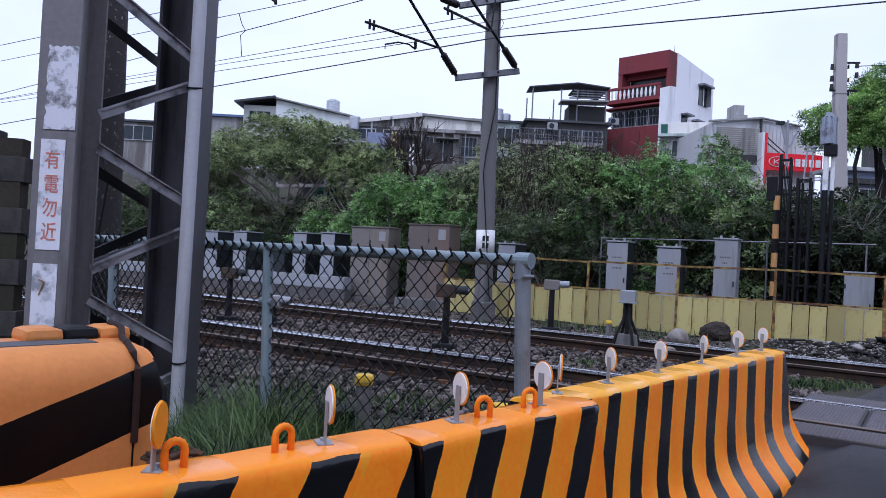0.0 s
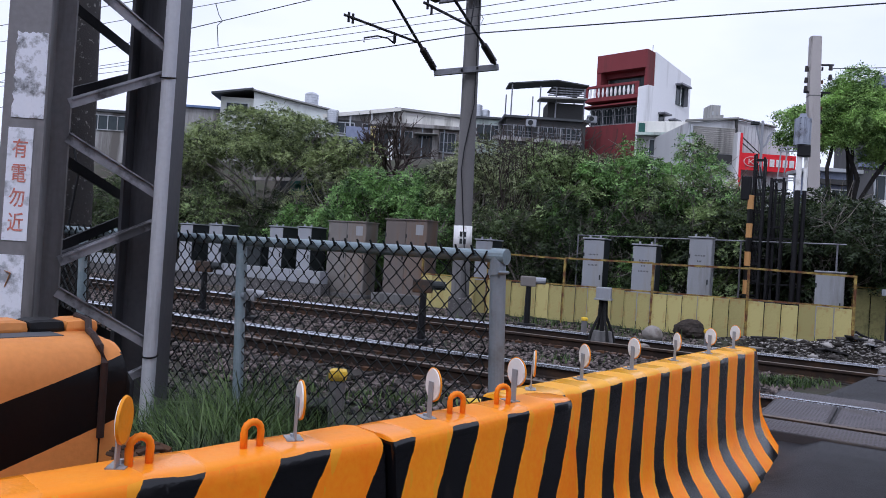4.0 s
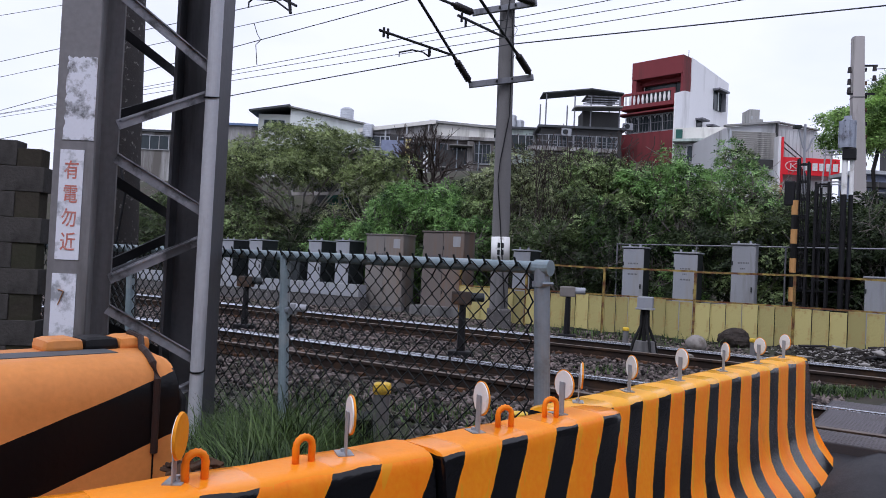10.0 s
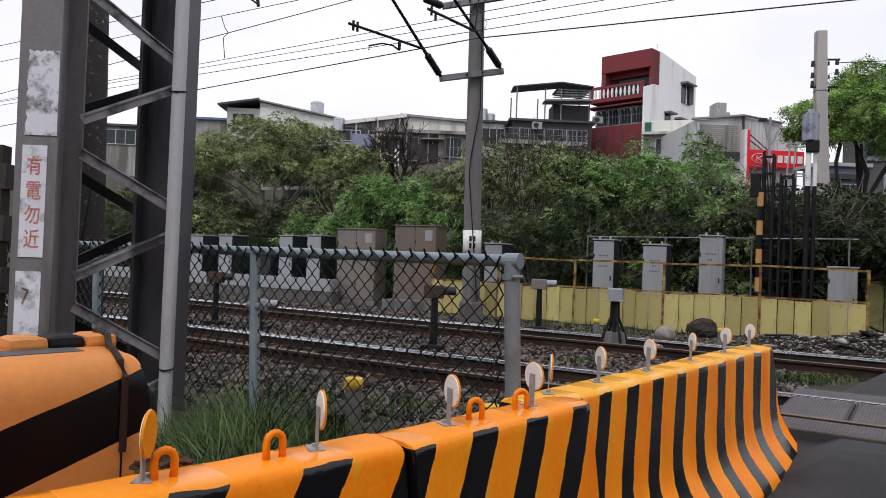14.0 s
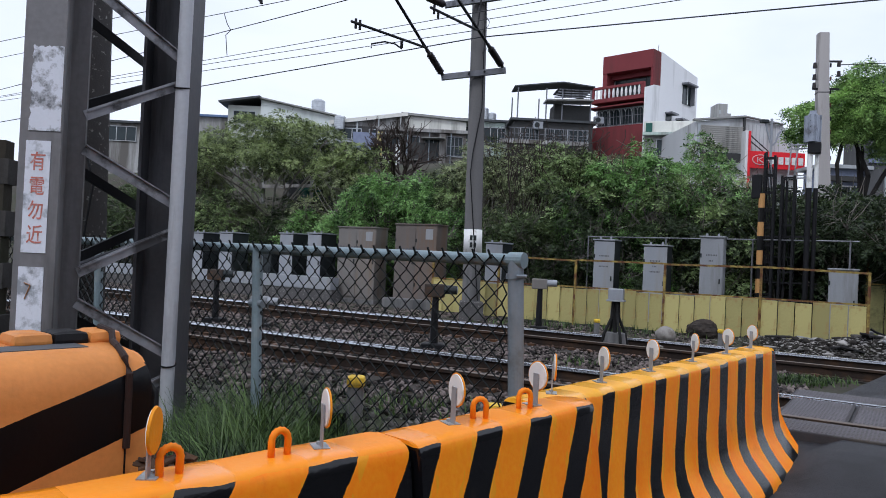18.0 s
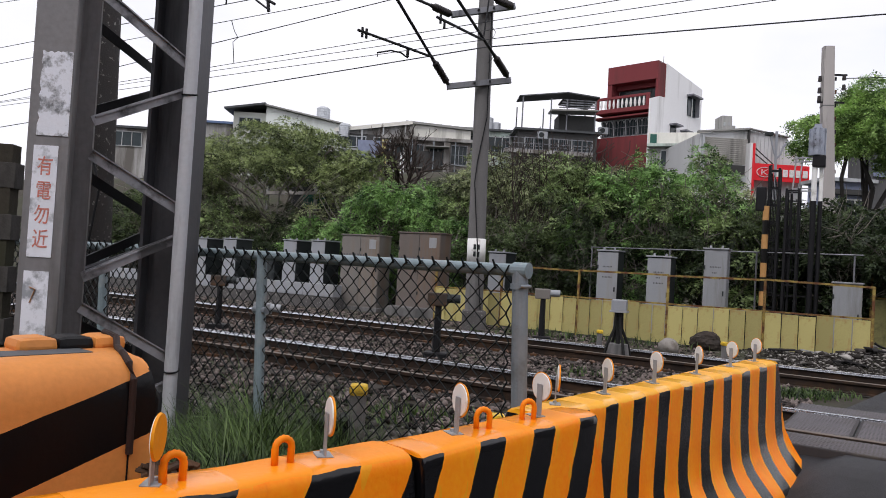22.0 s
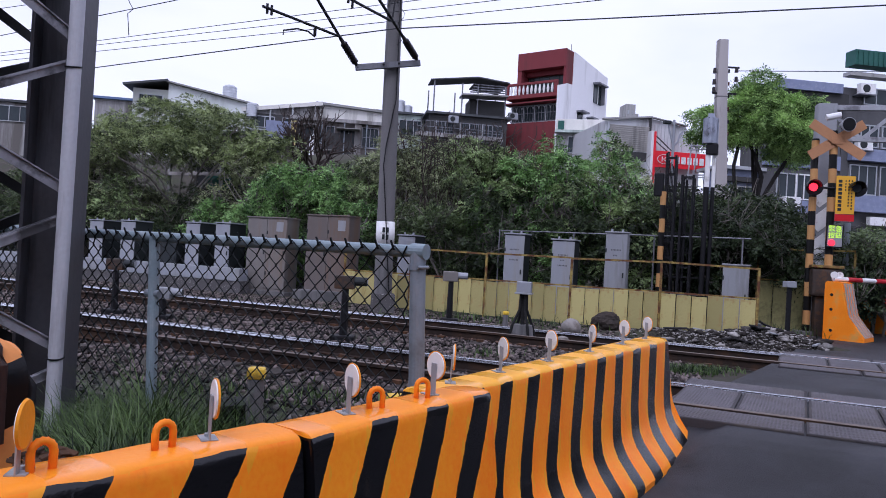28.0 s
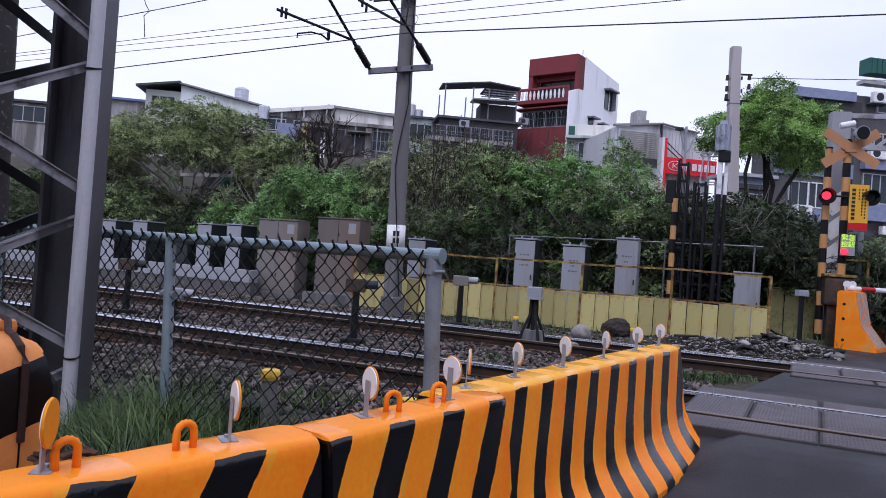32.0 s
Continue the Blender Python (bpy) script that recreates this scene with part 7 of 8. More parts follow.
box(bm, -0.18, 0.12, -0.13, 0.13, 3.73, 4.33)
bmesh.ops.bevel(bm, geom=[e for e in bm.edges if max(v.co.z for v in e.verts) > 4.3], offset=0.09, segments=4, affect="EDGES")
bmesh.ops.bevel(bm, geom=[e for e in bm.edges if abs(e.verts[0].co.z - e.verts[1].co.z) > 0.3], offset=0.03, segments=2, affect="EDGES")
relay = part("relay_box", bm, "relay_paint", lamp_post, "grey relay box with a domed top")
for k in range(4):
    part("bolt", tube(nb(), (-0.06, -0.135, 3.9 + k * 0.11), (-0.06, -0.128, 3.9 + k * 0.11), 0.01, 0.01, 6), "cab_dark", relay)
for z in (3.62, 3.7, 3.05, 3.1):
    part("ladder_rung", bar(nb(), (-0.44, 0.1, z), (-0.05, 0.05, z), 0.025, 0.025), "steel_light", lamp_post)
for x in (-0.44, -0.33):
    part("ladder_stile", bar(nb(), (x, 0.1, 3.0), (x + 0.05, 0.1, 3.74), 0.025, 0.025, (0, 1, 0)), "steel_light", lamp_post)
tall = thing("utility_pole", "tall square concrete utility pole with step bolts", "pole", pose(11.97, 21.6, 0.16, 0, 0, -12))
bm = nb()
rings = [[bm.verts.new((dx + a * w, b * w, z)) for a, b in ((-1, -1), (1, -1), (1, 1), (-1, 1))] for dx, w, z in ((0.09, 0.2, -0.2), (0.0, 0.17, 3.4), (-0.14, 0.155, 6.6), (-0.18, 0.15, 8.42))]
for a, b in zip(rings, rings[1:]):
    for j in range(4):
        bm.faces.new((a[j], a[(j + 1) % 4], b[(j + 1) % 4], b[j]))
bm.faces.new(rings[0][::-1]), bm.faces.new(rings[-1])
bmesh.ops.bevel(bm, geom=[e for e in bm.edges if abs(e.verts[0].co.z - e.verts[1].co.z) > 0.5], offset=0.03, segments=2, affect="EDGES")
part("shaft", bm, "concrete_warm", tall)
part("joint_band", box(nb(), -0.305, 0.025, -0.163, 0.163, 6.6, 6.64, 0.01), "concrete", tall, "dark joint band")
for k in range(11):
    z = 3.4 + k * 0.4
    x = 0.17 - 0.05 * (z - 3.4) / 1.6
    part("step_bolt", box(nb(), x, x + 0.045, -0.03, 0.02, z, z + 0.12, 0.008), "rust" if k % 2 else "black_steel", tall)
for k, z in enumerate((6.75, 7.0, 7.35)):
    part("insulator", tube(nb(), (-0.4, -0.1, z), (-0.4, -0.1, z + 0.16), 0.06, 0.045, 10), "insulator", tall, "dark insulator")
part("bracket", bar(nb(), (-0.45, -0.1, 6.72), (0.3, -0.1, 6.72), 0.05, 0.05), "black_steel", tall)
part("bracket", bar(nb(), (-0.1, -0.1, 7.55), (0.35, -0.1, 7.55), 0.05, 0.05), "black_steel", tall)
for dz in (0.0, 0.3):
    part("insulator", tube(nb(), (0.27, -0.1, 7.1 + dz), (0.27, -0.1, 7.26 + dz), 0.06, 0.045, 10), "insulator", tall, "dark insulator")
part("service_wire", bar(nb(), (0.27, -0.1, 7.45), (9.0, 2.0, 8.3), 0.02, 0.02), "black_steel", tall)
marker_post = thing("marker_post", "thin black post with a small pale box on top", "post", pose(7.38, 10.95, 0.1))
part("stem", tube(nb(), (0, 0, -0.1), (0, 0, 1.0), 0.04, 0.04, 8), "black_steel", marker_post)
part("box", box(nb(), -0.09, 0.09, -0.06, 0.06, 1.0, 1.1, 0.01), "cab_white", marker_post)
bm = nb()
bmesh.ops.create_icosphere(bm, subdivisions=2, radius=0.14)
tagged(finish("boulder", bm, "rust", smooth=True), "rounded rusty lump by the road edge", "boulder").matrix_world = pose(7.75, 10.95, 0.2)
bm = nb()
bar(bm, (0, 0, 0), (0.95, 0.1, 0.07), 0.03, 0.07)
tagged(finish("plank", bm, "steel_light"), "pale plank lying on the rubble", "plank").matrix_world = pose(6.75, 12.35, 0.33, 0, 0, -25)
bm = nb()
path_tube(bm, [(0, 0, 0.1), (0.08, 0, 0.05), (0.22, 0, 0.0), (0.42, 0.02, -0.04)], 0.02, 6)
tagged(finish("sheet_scrap", bm, "black_steel"), "bent black sheet on the rubble", "scrap").matrix_world = pose(7.5, 11.95, 0.36, 0, 0, -25)
# plain railing behind the fence
rail_fence = thing("pipe_railing", "pale thin pipe railing behind the cabinets", "railing", along(0, 0))
for z in (0.75, 1.93):
    part("pipe", tube(nb(), (-5.5, 15.7, z), (-0.25, 15.7, z + 0.04), 0.013, 0.013, 8), "steel_grey", rail_fence)
for k in range(4):
    part("post", tube(nb(), (-5.5 + k * 1.7, 15.7, 0), (-5.5 + k * 1.7, 15.7, 1.95), 0.018, 0.018, 8), "steel_grey", rail_fence)

# ---- street buildings beyond the crossing ----
lean = house(20.0, 22.15, 36.2, 38, 0.2, 6.7, "blue_tile", "low street house with lilac tiles and wide windows", "tin_grey")
window(lean, 0.5, 1.9, 3.9, 5.6, -0.02, frame="white_paint", mull=2)
part("shade_band", box(nb(), 0, 2.1, -0.4, -0.02, 5.85, 6.1), "dark_wall", lean)
sb = house(22.2, 26.7, 36, 38, 0.2, 11.2, "street_wall", "street house with blue-grey tile bands", None)
part("roof", box(nb(), 0.4, 4.0, -0.7, 2, 10.85, 11.35), "blue_tile", sb, "weathered blue tiled roof edge")
part("shade", box(nb(), 1.0, 4.5, -0.5, 0.0, 10.3, 10.88), "dark_wall", sb)
for z0, z1 in ((6.85, 7.6), (4.3, 5.1)):
    part("tile_band", box(nb(), 0.0, 4.5, -0.12, -0.01, z0, z1), "blue_tile", sb, "blue-grey tile band")
window(sb, 0.9, 2.0, 5.2, 6.45, -0.02)
window(sb, 2.0, 2.9, 5.2, 6.45, -0.03, frame="white_paint")


def air_unit(x, y, z, w=0.8):
    ob = thing("air_conditioner", "white outdoor air conditioner unit with a round fan", "air conditioner", pose(x, y, z), group="air conditioner units")
    part("case", box(nb(), 0, w, 0, 0.32, 0, w * 0.62, 0.02), "white_paint", ob)
    part("fan", tube(nb(), (w * 0.38, -0.012, w * 0.31), (w * 0.38, 0.01, w * 0.31), w * 0.24, w * 0.24, 16), "cab_dark", ob, "dark round fan grille")
    part("shelf", box(nb(), -0.05, w + 0.05, 0.0, 0.6, -0.06, 0.0), "steel_grey", ob)
    return ob


air_unit(23.25, 35.4, 4.85, 0.9)
sb2 = house(26.75, 36.0, 36, 46, 0.2, 11.6, "street_wall", "street house with a green awning and tile bands", None)
part("awning", bar(nb(), (0.0, -0.4, 12.85), (9.0, -0.4, 12.85), 0.8, 0.8, (0, 0, 1)), "green_awning", sb2, "dark green corrugated awning")
for k in range(30):
    part("awning_rib", bar(nb(), (0.15 + k * 0.3, -0.82, 12.47), (0.15 + k * 0.3, -0.82, 13.24), 0.05, 0.03, (0, 1, 0)), "green_awning", sb2)
part("ledge", box(nb(), -0.1, 9.3, -0.6, 0, 11.92, 12.12), "concrete_light", sb2)
for z0, z1 in ((7.45, 8.1), (4.7, 5.6)):
    part("tile_band", box(nb(), 0.4, 9.2, -0.4, -0.01, z0, z1), "blue_tile", sb2, "blue-grey tile band")
for x0 in (1.2, 3.0, 5.0):
    window(sb2, x0, x0 + 1.4, 10.6, 11.4, -0.02)
for x0 in (0.6, 2.4, 4.2, 6.0):
    window(sb2, x0, x0 + 1.5, 8.3, 9.4, -0.02, mull=2)
    window(sb2, x0, x0 + 1.5, 5.7, 7.2, -0.02, mull=2)
part("shop_front", box(nb(), 0.4, 9.2, -0.3, -0.02, 0.2, 3.9), "dark_wall", sb2)
part("shop_sign", box(nb(), 1.5, 9.2, -0.6, -0.3, 4.0, 4.45), "white_paint", sb2)
air_unit(27.3, 35.4, 11.2, 0.9)
air_unit(27.3, 35.4, 8.2, 0.9)
# fence post and fresh green hoarding past the far barrier
hoard = thing("street_hoarding", "green and red street hoarding beside the road", "hoarding", pose(13.2, 15.9, 0.1, 0, 0, -20))
part("panel", box(nb(), 0, 3, 0, 0.08, 0.9, 1.9), "leaf_bright", hoard, "green panel")
part("panel", box(nb(), 0, 3, 0, 0.08, 0.2, 0.9), "red_sign", hoard, "red panel")
for k in range(3):
    part("post", tube(nb(), (k * 1.45, 0.1, -0.2), (k * 1.45, 0.1, 2.0), 0.04, 0.04, 8), "galv", hoard)
mesh_post = thing("mesh_fence_post", "tall pale pipe post of a mesh fence", "post", pose(10.6, 13.9, 0.1))
part("pipe", tube(nb(), (0, 0, -0.2), (0, 0, 2.35), 0.06, 0.06, 12), "galv", mesh_post)


# ---- the planted bank ----
SKYLINE = [(-34, 4.6), (-25.8, 4.5), (-23.4, 4.7), (-21.2, 5.55), (-19.9, 5.9), (-18.9, 6.1), (-17.4, 5.85), (-16.2, 5.55), (-15.3, 5.15), (-14.5, 4.95), (-13.9, 4.35), (-13.1, 3.85), (-12.3, 3.5), (-11.1, 3.5), (-10.4, 3.95), (-9.6, 4.75), (-8.6, 4.9), (-7.6, 4.95), (-7.0, 4.75), (-6.4, 4.6), (-5.5, 4.5), (-4.4, 4.3), (-3.3, 4.2), (-2.9, 3.95), (-2.6, 3.6), (-2.1, 3.45), (-0.7, 3.4), (0.5, 3.1), (1.6, 2.6)]


def skyline(s):
    return float(np.interp(s, [a for a, _ in SKYLINE], [b for _, b in SKYLINE]))


def shrub(name, rng, s, n, top, spread, material, label, leaves, size, category="shrub", trunk=0.05, base=None, bark="bark", low=0.15, twigs=3, tiers=17, pale=0):
    """A bush or tree on the bank: crooked trunk, limbs and a ragged crown of feathered sprays in loose tiers."""
    z0 = ground_z(s, n) if base is None else base
    h = top - z0
    p = at(s, n, z0)
    ob = thing(name, label, category, pose(p.x, p.y, p.z), group="bushes on the bank")
    blobs = []
    for _ in range(tiers):
        a, q = rng.random() * 6.283, rng.random() ** 0.6
        z = h * (low + (0.9 - low) * rng.random())
        r = spread * (0.15 + 0.22 * rng.random())
        w = 1 - 0.5 * max(0, z / h - 0.45)
        blobs.append((spread * 0.85 * q * math.cos(a) * w, spread * 0.85 * q * math.sin(a) * w, z, r, r, r * (0.32 + 0.25 * rng.random())))
    blobs.append((rng.normal() * 0.25, 0, h * 0.9, spread * 0.32, spread * 0.32, h * 0.07))
    limbs_bm = nb()
    limbs(limbs_bm, rng, (0, 0, -0.2), (rng.normal() * 0.2, rng.normal() * 0.2, h * 0.6), trunk, blobs, twigs)
    for _ in range(twigs * 6):  # bare twigs that stand out of the crown
        b = blobs[int(rng.integers(len(blobs)))]
        c = Vector(b[:3])
        d = Vector((rng.normal(), rng.normal() - 0.7, 0.3 + abs(rng.normal()))).normalized()
        q = c + d * b[3] * (0.8 + 0.5 * rng.random())
        tube(limbs_bm, c, q, 0.013, 0.009, 4, False)
        tube(limbs_bm, q, q + (d + Vector((rng.normal() * 0.5, 0, rng.normal() * 0.4))).normalized() * 0.35, 0.009, 0.004, 4, False)
    part("trunk", limbs_bm, bark, ob)
    for _ in range(pale):  # pale forked limbs towards the light side
        bm = nb()
        a = Vector((rng.normal() * 0.3, -0.3 - 0.3 * rng.random(), h * (0.35 + 0.15 * rng.random())))
        for j in range(3):
            b = a + Vector((rng.normal() * spread * 0.35, -0.35 * spread * rng.random() - 0.2, h * (0.16 + 0.16 * rng.random())))
            m = a.lerp(b, 0.5) + Vector((rng.normal() * 0.1, -0.05, -0.05))
            path_tube(bm, [a, m, b, b + Vector((rng.normal() * 0.3, -0.2, 0.2))], 0.013, 5)
        part("pale_limb", bm, "bark_pale", ob, "pale bare limb")
    v, f = leaf_cloud(rng, blobs, leaves, size)
    arrays_ob("crown", v, f, material, ob)
    return ob


gp = np.random.default_rng(21)
s = -30.0
while s < 2.5:
    top = skyline(s) - (2.7 if -19.6 < s < -14.0 else 1.0 if s < -19 else 0.0) - 0.25 * gp.random()
    mt = "leaf_olive" if s < -14.5 else gp.choice(["leaf_mid", "leaf_mid", "leaf_olive"])
    # towards the street the shade is painted into the leaves
    mt = "leaf_shaded" if s > -2.6 else mt
    shrub("bank_bush", gp, s, 18.0 + gp.normal() * 0.5 + (0.6 if s > -3 else 0), top - 0.15, 1.15 + 0.5 * gp.random(), mt, "feathery olive-green bush on the bank" if mt == "leaf_olive" else "feathery mid-green bush on the bank", 13500, 0.076, trunk=0.05, low=0.42, pale=0)
    s += 1.15
s = -27.0
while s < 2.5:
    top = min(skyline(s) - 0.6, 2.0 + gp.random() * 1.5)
    # darkened leaf colours stand in for the self-shadow under the upper bushes
    mt = gp.choice(["leaf_shaded", "leaf_deep_shade", "leaf_deep_shade"] if s > -8 else ["leaf_shaded", "leaf_mid", "leaf_deep_shade"])
    shrub("bank_bush", gp, s, 16.7 + gp.normal() * 0.35 + (0.7 if s > -3.4 else 0), top, 0.9 + 0.5 * gp.random(), mt, "dense green undergrowth on the bank with shade painted into its leaves", 7000, 0.08, trunk=0.035, low=0.35, twigs=4)
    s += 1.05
for s, n, top, mt in ((-12.1, 16.0, 2.9, "leaf_bright"), (-11.2, 15.9, 3.5, "leaf_bright"), (-10.4, 16.0, 3.45, "leaf_bright"), (-9.6, 16.1, 3.0, "leaf_bright"), (-14.2, 16.1, 2.5, "leaf_bright"), (-13.0, 16.6, 2.6, "leaf_mid"), (-4.4, 16.9, 3.9, "leaf_bright"), (-5.6, 17.0, 3.9, "leaf_bright"), (-3.6, 17.2, 4.25, "leaf_mid"), (-6.4, 17.0, 4.1, "leaf_mid"), (-2.6, 17.0, 2.9, "leaf_mid")):
    shrub("bank_bush", gp, s, n, top, 1.0, mt, "bright fresh-green bush on the bank", 12500, 0.085)
def umbrella_tree(rng, s, n, top, spread, label):
    """A forked tree under a broad flat crown: pale limbs fan out from a short trunk into layered plates of fine leaves."""
    z0 = ground_z(s, n)
    p = at(s, n, z0)
    ob = thing("umbrella_tree", label, "tree", pose(p.x, p.y, p.z, 0, 0, RAILWAY))
    h = top - z0
    fork = Vector((0.1, 0, h * 0.34))
    bm = nb()
    path_tube(bm, [(0, 0, -0.3), (-0.06, 0, h * 0.12), (0.05, -0.03, h * 0.24), fork], 0.12, 9)
    part("trunk", bm, "trunk_dark", ob)
    blobs = []
    for k in range(9):
        a = 2 * math.pi * k / 9 + rng.normal() * 0.2
        reach = spread * (0.55 + 0.4 * rng.random())
        tip = Vector((reach * math.cos(a), 0.75 * reach * math.sin(a), h * (0.74 - 0.08 * reach / spread + 0.05 * rng.normal())))
        mid = fork.lerp(tip, 0.5) + Vector((rng.normal() * 0.15, rng.normal() * 0.15, h * 0.03))
        bm = nb()
        path_tube(bm, [fork, fork.lerp(mid, 0.5) + Vector((0, 0, -0.06)), mid, tip], 0.03, 6)
        for _ in range(5):
            q = mid.lerp(tip, rng.random())
            e = q + Vector((rng.normal() * 0.45, rng.normal() * 0.35, 0.35 + 0.45 * rng.random()))
            path_tube(bm, [q, q.lerp(e, 0.5) + Vector((0.05, 0, -0.05)), e], 0.011, 5)
        part("limb", bm, "bark_pale" if k % 3 else "bark", ob, "pale bare limb")
    for _ in range(110):
        a, q = rng.random() * 6.283, rng.random() ** 0.5
        dome = math.sqrt(max(0.0, 1 - 0.85 * q * q))
        z = h * (0.55 + 0.41 * dome * (0.3 + 0.7 * rng.random()))
        r = spread * (0.12 + 0.12 * rng.random())
        blobs.append((spread * q * math.cos(a), 0.8 * spread * q * math.sin(a), z, r, r, r * 0.3))
    v, f = leaf_cloud(rng, blobs, 78000, 0.07, droop=0.15)
    arrays_ob("crown", v, f, "leaf_yellow", ob)
    return ob


umbrella_tree(np.random.default_rng(77), -16.95, 17.6, 5.85, 2.85, "broad flat-topped tree with pale forked limbs")
for s, n, top, sp in ((-20.6, 18.0, 5.6, 1.5), (-13.7, 17.8, 4.7, 1.25)):
    shrub("bank_tree", gp, s, n, top, sp, "leaf_yellow", "spreading yellow-green tree with pale bare limbs", 15000, 0.095, "tree", 0.1, low=0.55, twigs=5, tiers=22, pale=3)
for s, n, top in ((-3.5, 17.0, 4.45), (-2.9, 17.1, 3.9), (-4.7, 17.2, 4.4)):
    shrub("bank_bush", gp, s, n, top, 0.75, "leaf_bright", "loose light-green bush with long thin sprays", 2400, 0.08, low=0.3, twigs=2, tiers=9)
# an open shed under the crown of the broad tree
shed = thing("open_shed", "dark open shed of posts and beams behind the trees", "shed", along(-17.6, 20.6, ground_z(-17.6, 20.6)))
for x in (-2.6, -1.4, -0.2, 1.0):
    part("post", box(nb(), x - 0.05, x + 0.05, -0.05, 0.05, -0.3, 2.9), "grey_wall", shed)
for z in (1.55, 2.0, 2.85):
    part("beam", box(nb(), -2.75, 1.15, -0.14, -0.052, z - 0.06, z + 0.06), "concrete_warm", shed)
part("rear_wall", box(nb(), -2.8, 1.1, 1.4, 1.5, -0.3, 2.9), "dark_wall", shed)
part("roof", box(nb(), -2.9, 1.2, -0.3, 1.6, 2.95, 3.03), "roof_dark", shed)
part("shutter", box(nb(), -0.9, 0.1, 0.1, 0.16, 1.0, 1.5), "green_awning", shed, "teal panel between the posts")
# slender bare twigs in front of the terrace
for s, n, top in ((-7.4, 17.4, 5.0), (-6.7, 17.5, 4.8), (-8.3, 17.6, 4.9), (-7.9, 17.2, 4.7), (-6.1, 17.4, 4.75), (-8.9, 17.5, 4.6), (-5.6, 17.6, 4.5)):
    ob = thing("bare_shrub", "half-bare shrub with reddish twigs", "shrub", Matrix.Translation(at(s, n, ground_z(s, n))), group="bushes on the bank")
    bm = nb()
    for k in range(15):
        a = Vector((gp.normal() * 0.15, gp.normal() * 0.15, top * 0.4))
        b = a + Vector((gp.normal() * 0.55, gp.normal() * 0.3, top * (0.32 + 0.22 * gp.random())))
        path_tube(bm, [a, a.lerp(b, 0.5) + Vector((gp.normal() * 0.1, 0, 0)), b, b + Vector((gp.normal() * 0.2, 0, 0.2))], 0.011, 4)
        c = a.lerp(b, 0.7)
        path_tube(bm, [c, c + Vector((gp.normal() * 0.3, 0, 0.25)), c + Vector((gp.normal() * 0.45, 0, 0.5))], 0.007, 4)
    tube(bm, (0, 0, -0.2), (0, 0, top * 0.45), 0.04, 0.03, 6)
    part("bare_crown", bm, "dead_bark", ob)
    v, f = leaf_cloud(gp, [(0, 0, top * 0.72, 0.6, 0.4, 0.5), (0.2, 0, top * 0.55, 0.7, 0.5, 0.5)], 1800, 0.06)
    arrays_ob("sparse_leaves", v, f, "leaf_olive", ob)
# dead tree
dead = thing("dead_tree", "bare dead tree with dark brown branches", "tree", Matrix.Translation(at(-13.15, 19.3, ground_z(-13.15, 19.3))))
bm = nb()
tube(bm, (0, 0, -0.3), (0, 0, 1.2), 0.11, 0.09, 7)


def branch(bm, rng, p, d, ln, r, depth):
    q = p + d * ln
    m = p.lerp(q, 0.5) + Vector((rng.normal(), rng.normal(), 0)) * ln * 0.07
    tube(bm, p, m, r, r * 0.82, 5, False)
    tube(bm, m, q, r * 0.82, r * 0.65, 5, False)
    if depth:
        for _ in range(3):
            nd = (d + Vector((rng.normal() * 0.5, rng.normal() * 0.5, rng.normal() * 0.3 + 0.15))).normalized()
            branch(bm, rng, p.lerp(q, 0.55 + 0.45 * rng.random()), nd, ln * (0.6 + 0.25 * rng.random()), r * 0.6, depth - 1)


for a in range(4):
    branch(bm, gp, Vector((0, 0, 1.1)), Vector((math.cos(a * 1.6) * 0.22, math.sin(a * 1.6) * 0.22, 1)).normalized(), 1.3, 0.085, 4)
part("bare_crown", bm, "dead_bark", dead)
# the round tree beside the street
tree = thing("street_tree", "full round lime-green tree beside the street", "tree", pose(18.0, 30, 0.3))
blobs = []
LOBES = ((0.3, 0.0, 8.9, 0.95, 0.62), (-0.5, -0.5, 8.1, 0.9, 0.7), (1.0, -0.6, 8.0, 0.9, 0.65), (2.2, -0.2, 8.15, 0.85, 0.5), (2.9, 0.0, 8.0, 0.5, 0.36), (-2.2, -0.2, 7.55, 0.62, 0.62), (-1.5, 0.2, 8.0, 0.7, 0.5), (-2.0, 0.3, 6.8, 0.55, 0.5), (0.0, -0.9, 7.1, 0.9, 0.55), (1.5, -0.8, 7.0, 0.95, 0.6), (-0.9, -0.3, 6.9, 0.75, 0.5), (1.9, 0.2, 6.3, 0.75, 0.4), (0.4, 0.8, 7.6, 1.2, 0.9))
for cx, cy, cz, lr, lz in LOBES:
    for k in range(7):
        a, e = gp.random() * 6.283, gp.normal() * 0.55
        r = lr * (0.34 + 0.22 * gp.random())
        blobs.append((cx + 0.72 * lr * math.cos(a) * math.cos(e), cy + 0.72 * lr * math.sin(a) * math.cos(e), cz + 0.8 * lz * math.sin(e) + 0.1, r * 1.15, r * 1.15, r * 0.62))
bm = nb()
limbs(bm, gp, (0.5, 0, -0.3), (0.3, 0, 6.6), 0.2, blobs[:3], 1)
path_tube(bm, [(0.4, -0.1, 4.0), (1.0, -0.2, 5.2), (1.6, -0.3, 6.2), (1.9, -0.3, 7.2)], 0.09, 7)
path_tube(bm, [(-0.2, -0.3, 3.2), (-0.9, -0.3, 4.6), (-1.0, -0.3, 5.6), (-0.7, -0.2, 6.8)], 0.08, 7)
part("trunk", bm, "trunk_dark", tree)
v, f = leaf_cloud(gp, blobs, 110000, 0.115, pairs=3, flat=0.4)
arrays_ob("crown", v, f, "leaf_lime", tree)
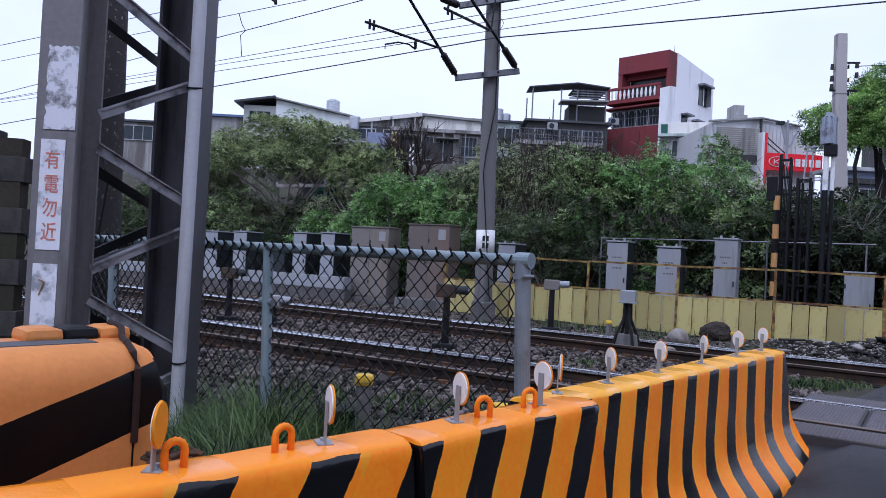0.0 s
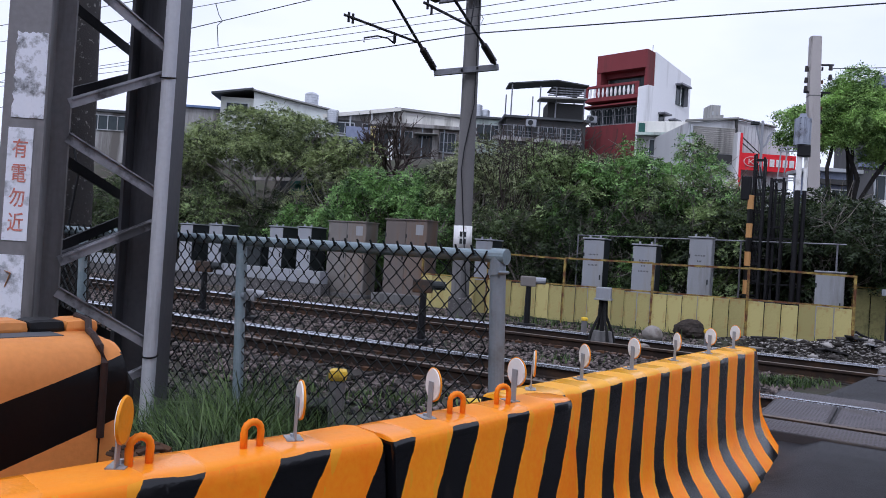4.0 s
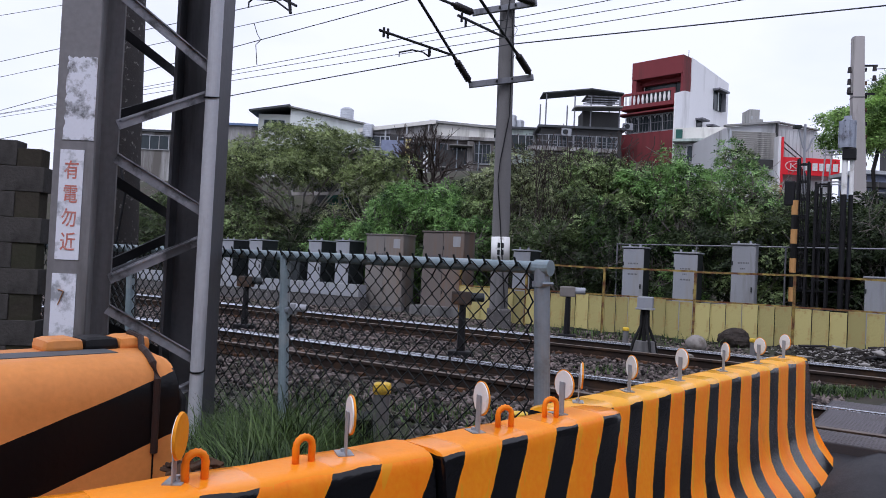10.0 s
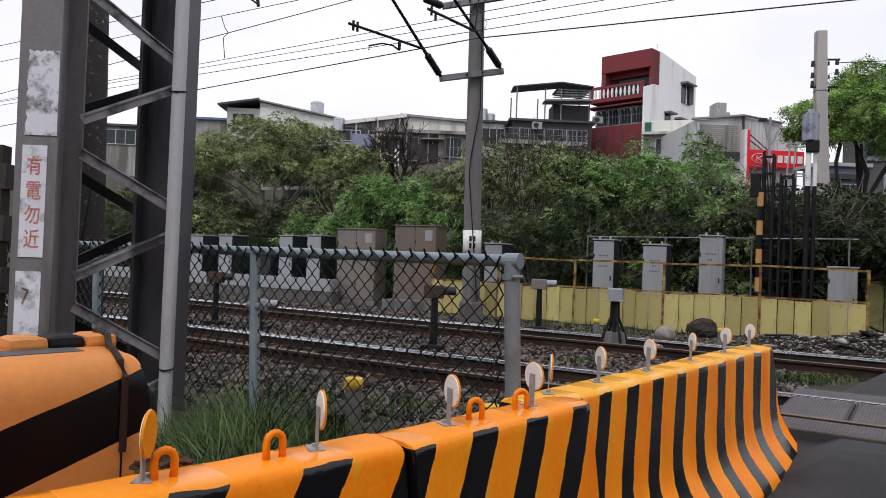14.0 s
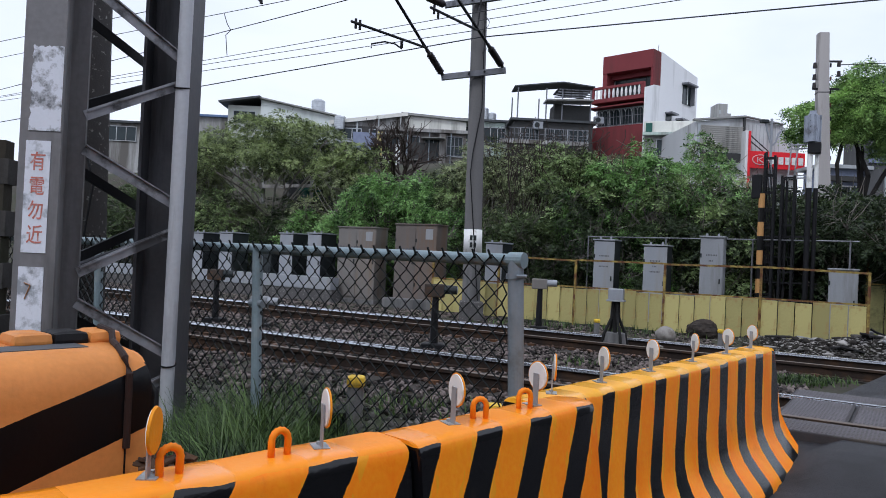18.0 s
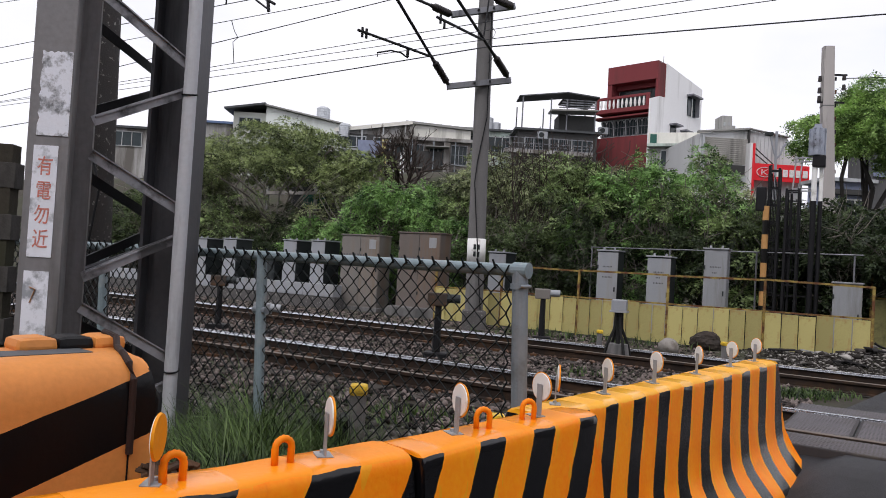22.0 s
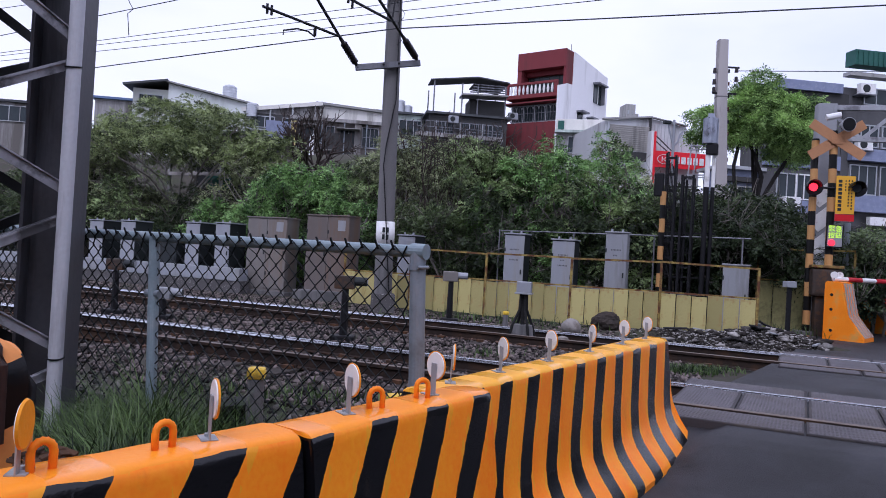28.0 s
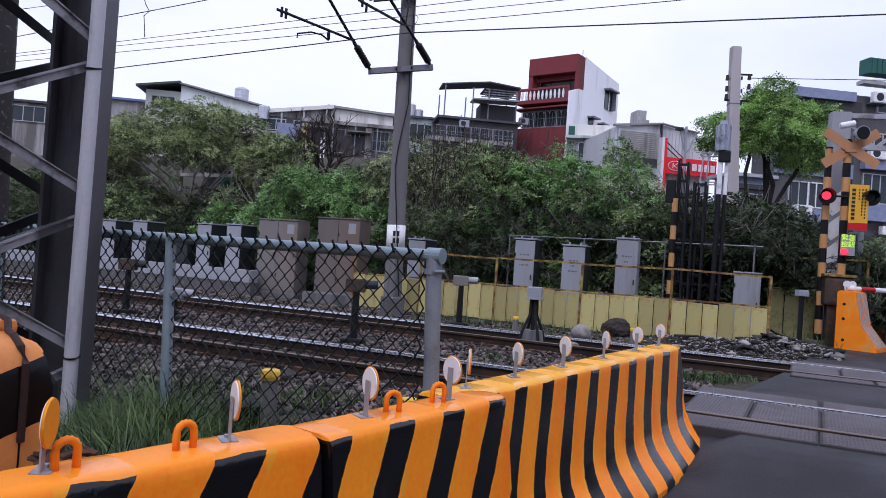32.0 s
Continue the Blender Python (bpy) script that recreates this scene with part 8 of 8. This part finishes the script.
# hedge leaves use the same painted deep shade
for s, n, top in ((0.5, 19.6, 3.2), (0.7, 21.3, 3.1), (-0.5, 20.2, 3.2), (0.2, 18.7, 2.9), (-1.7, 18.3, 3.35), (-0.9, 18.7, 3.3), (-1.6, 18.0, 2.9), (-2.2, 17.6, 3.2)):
    shrub("bank_bush", gp, s, n, top, 1.4, "leaf_deep_shade", "dense green hedge beside the street with shade painted into its leaves", 7000, 0.11, base=0.12, low=0.05)


# ---- weeds beside the tracks ----
def tuft(rng, cx, cy, cz, spread, count, height):
    x, y = cx + rng.normal(size=count) * spread, cy + rng.normal(size=count) * spread * 0.6
    ang, ln = rng.random(count) * 6.283, height * (0.4 + 0.8 * rng.random(count))
    dx, dy, w = np.cos(ang), np.sin(ang), 0.006 + 0.006 * rng.random(count)
    lean = 0.2 + 0.7 * rng.random(count)
    cols = []
    for t in (0, 0.55, 1.0):
        px, py, pz = x + dx * ln * lean * t * t, y + dy * ln * lean * t * t, cz + ln * t * (1 - 0.35 * lean * t)
        ww = w * (1 - 0.85 * t)
        cols += [np.stack([px - dy * ww, py + dx * ww, pz], -1), np.stack([px + dy * ww, py - dx * ww, pz], -1)]
    v = np.stack(cols, 1).reshape(-1, 3)
    base = np.arange(count)[:, None] * 6
    return v, np.concatenate([base + np.array([[0, 1, 3, 2]]), base + np.array([[2, 3, 5, 4]])])


WEEDS = [(4.3, 8.25, 0.07, 0.22, 520, 0.085), (4.6, 8.45, 0.07, 0.2, 380, 0.08), (4.0, 8.6, 0.07, 0.2, 160, 0.08), (2.0, 9.1, 0.07, 0.2, 60, 0.12), (2.2, 13.9, 0.12, 0.5, 160, 0.16), (3.3, 13.4, 0.12, 0.5, 140, 0.15), (4.6, 12.9, 0.12, 0.5, 120, 0.15), (-0.1, 6.0, 0.06, 0.3, 120, 0.16), (-0.9, 6.4, 0.06, 0.35, 120, 0.15), (0.1, 4.3, 0.02, 0.35, 200, 0.2), (-0.25, 3.7, 0.0, 0.25, 260, 0.26), (0.25, 3.3, 0.0, 0.2, 160, 0.22), (8.0, 12.6, 0.12, 0.5, 300, 0.3), (2.75, 5.6, 0.05, 0.12, 60, 0.1)]
wv, wf, off = [], [], 0
for cx, cy, cz, sp, cnt, ht in WEEDS:
    v, f = tuft(gp, cx, cy, cz, sp, cnt, ht)
    wv.append(v)
    wf.append(f + off)
    off += len(v)
tagged(arrays_ob("weeds", np.concatenate(wv), np.concatenate(wf), "grass"), "low green weeds along the tracks and fence", "weeds", kind="stuff")


def motions():
    """Nothing in the place moves but the camera."""


motions()
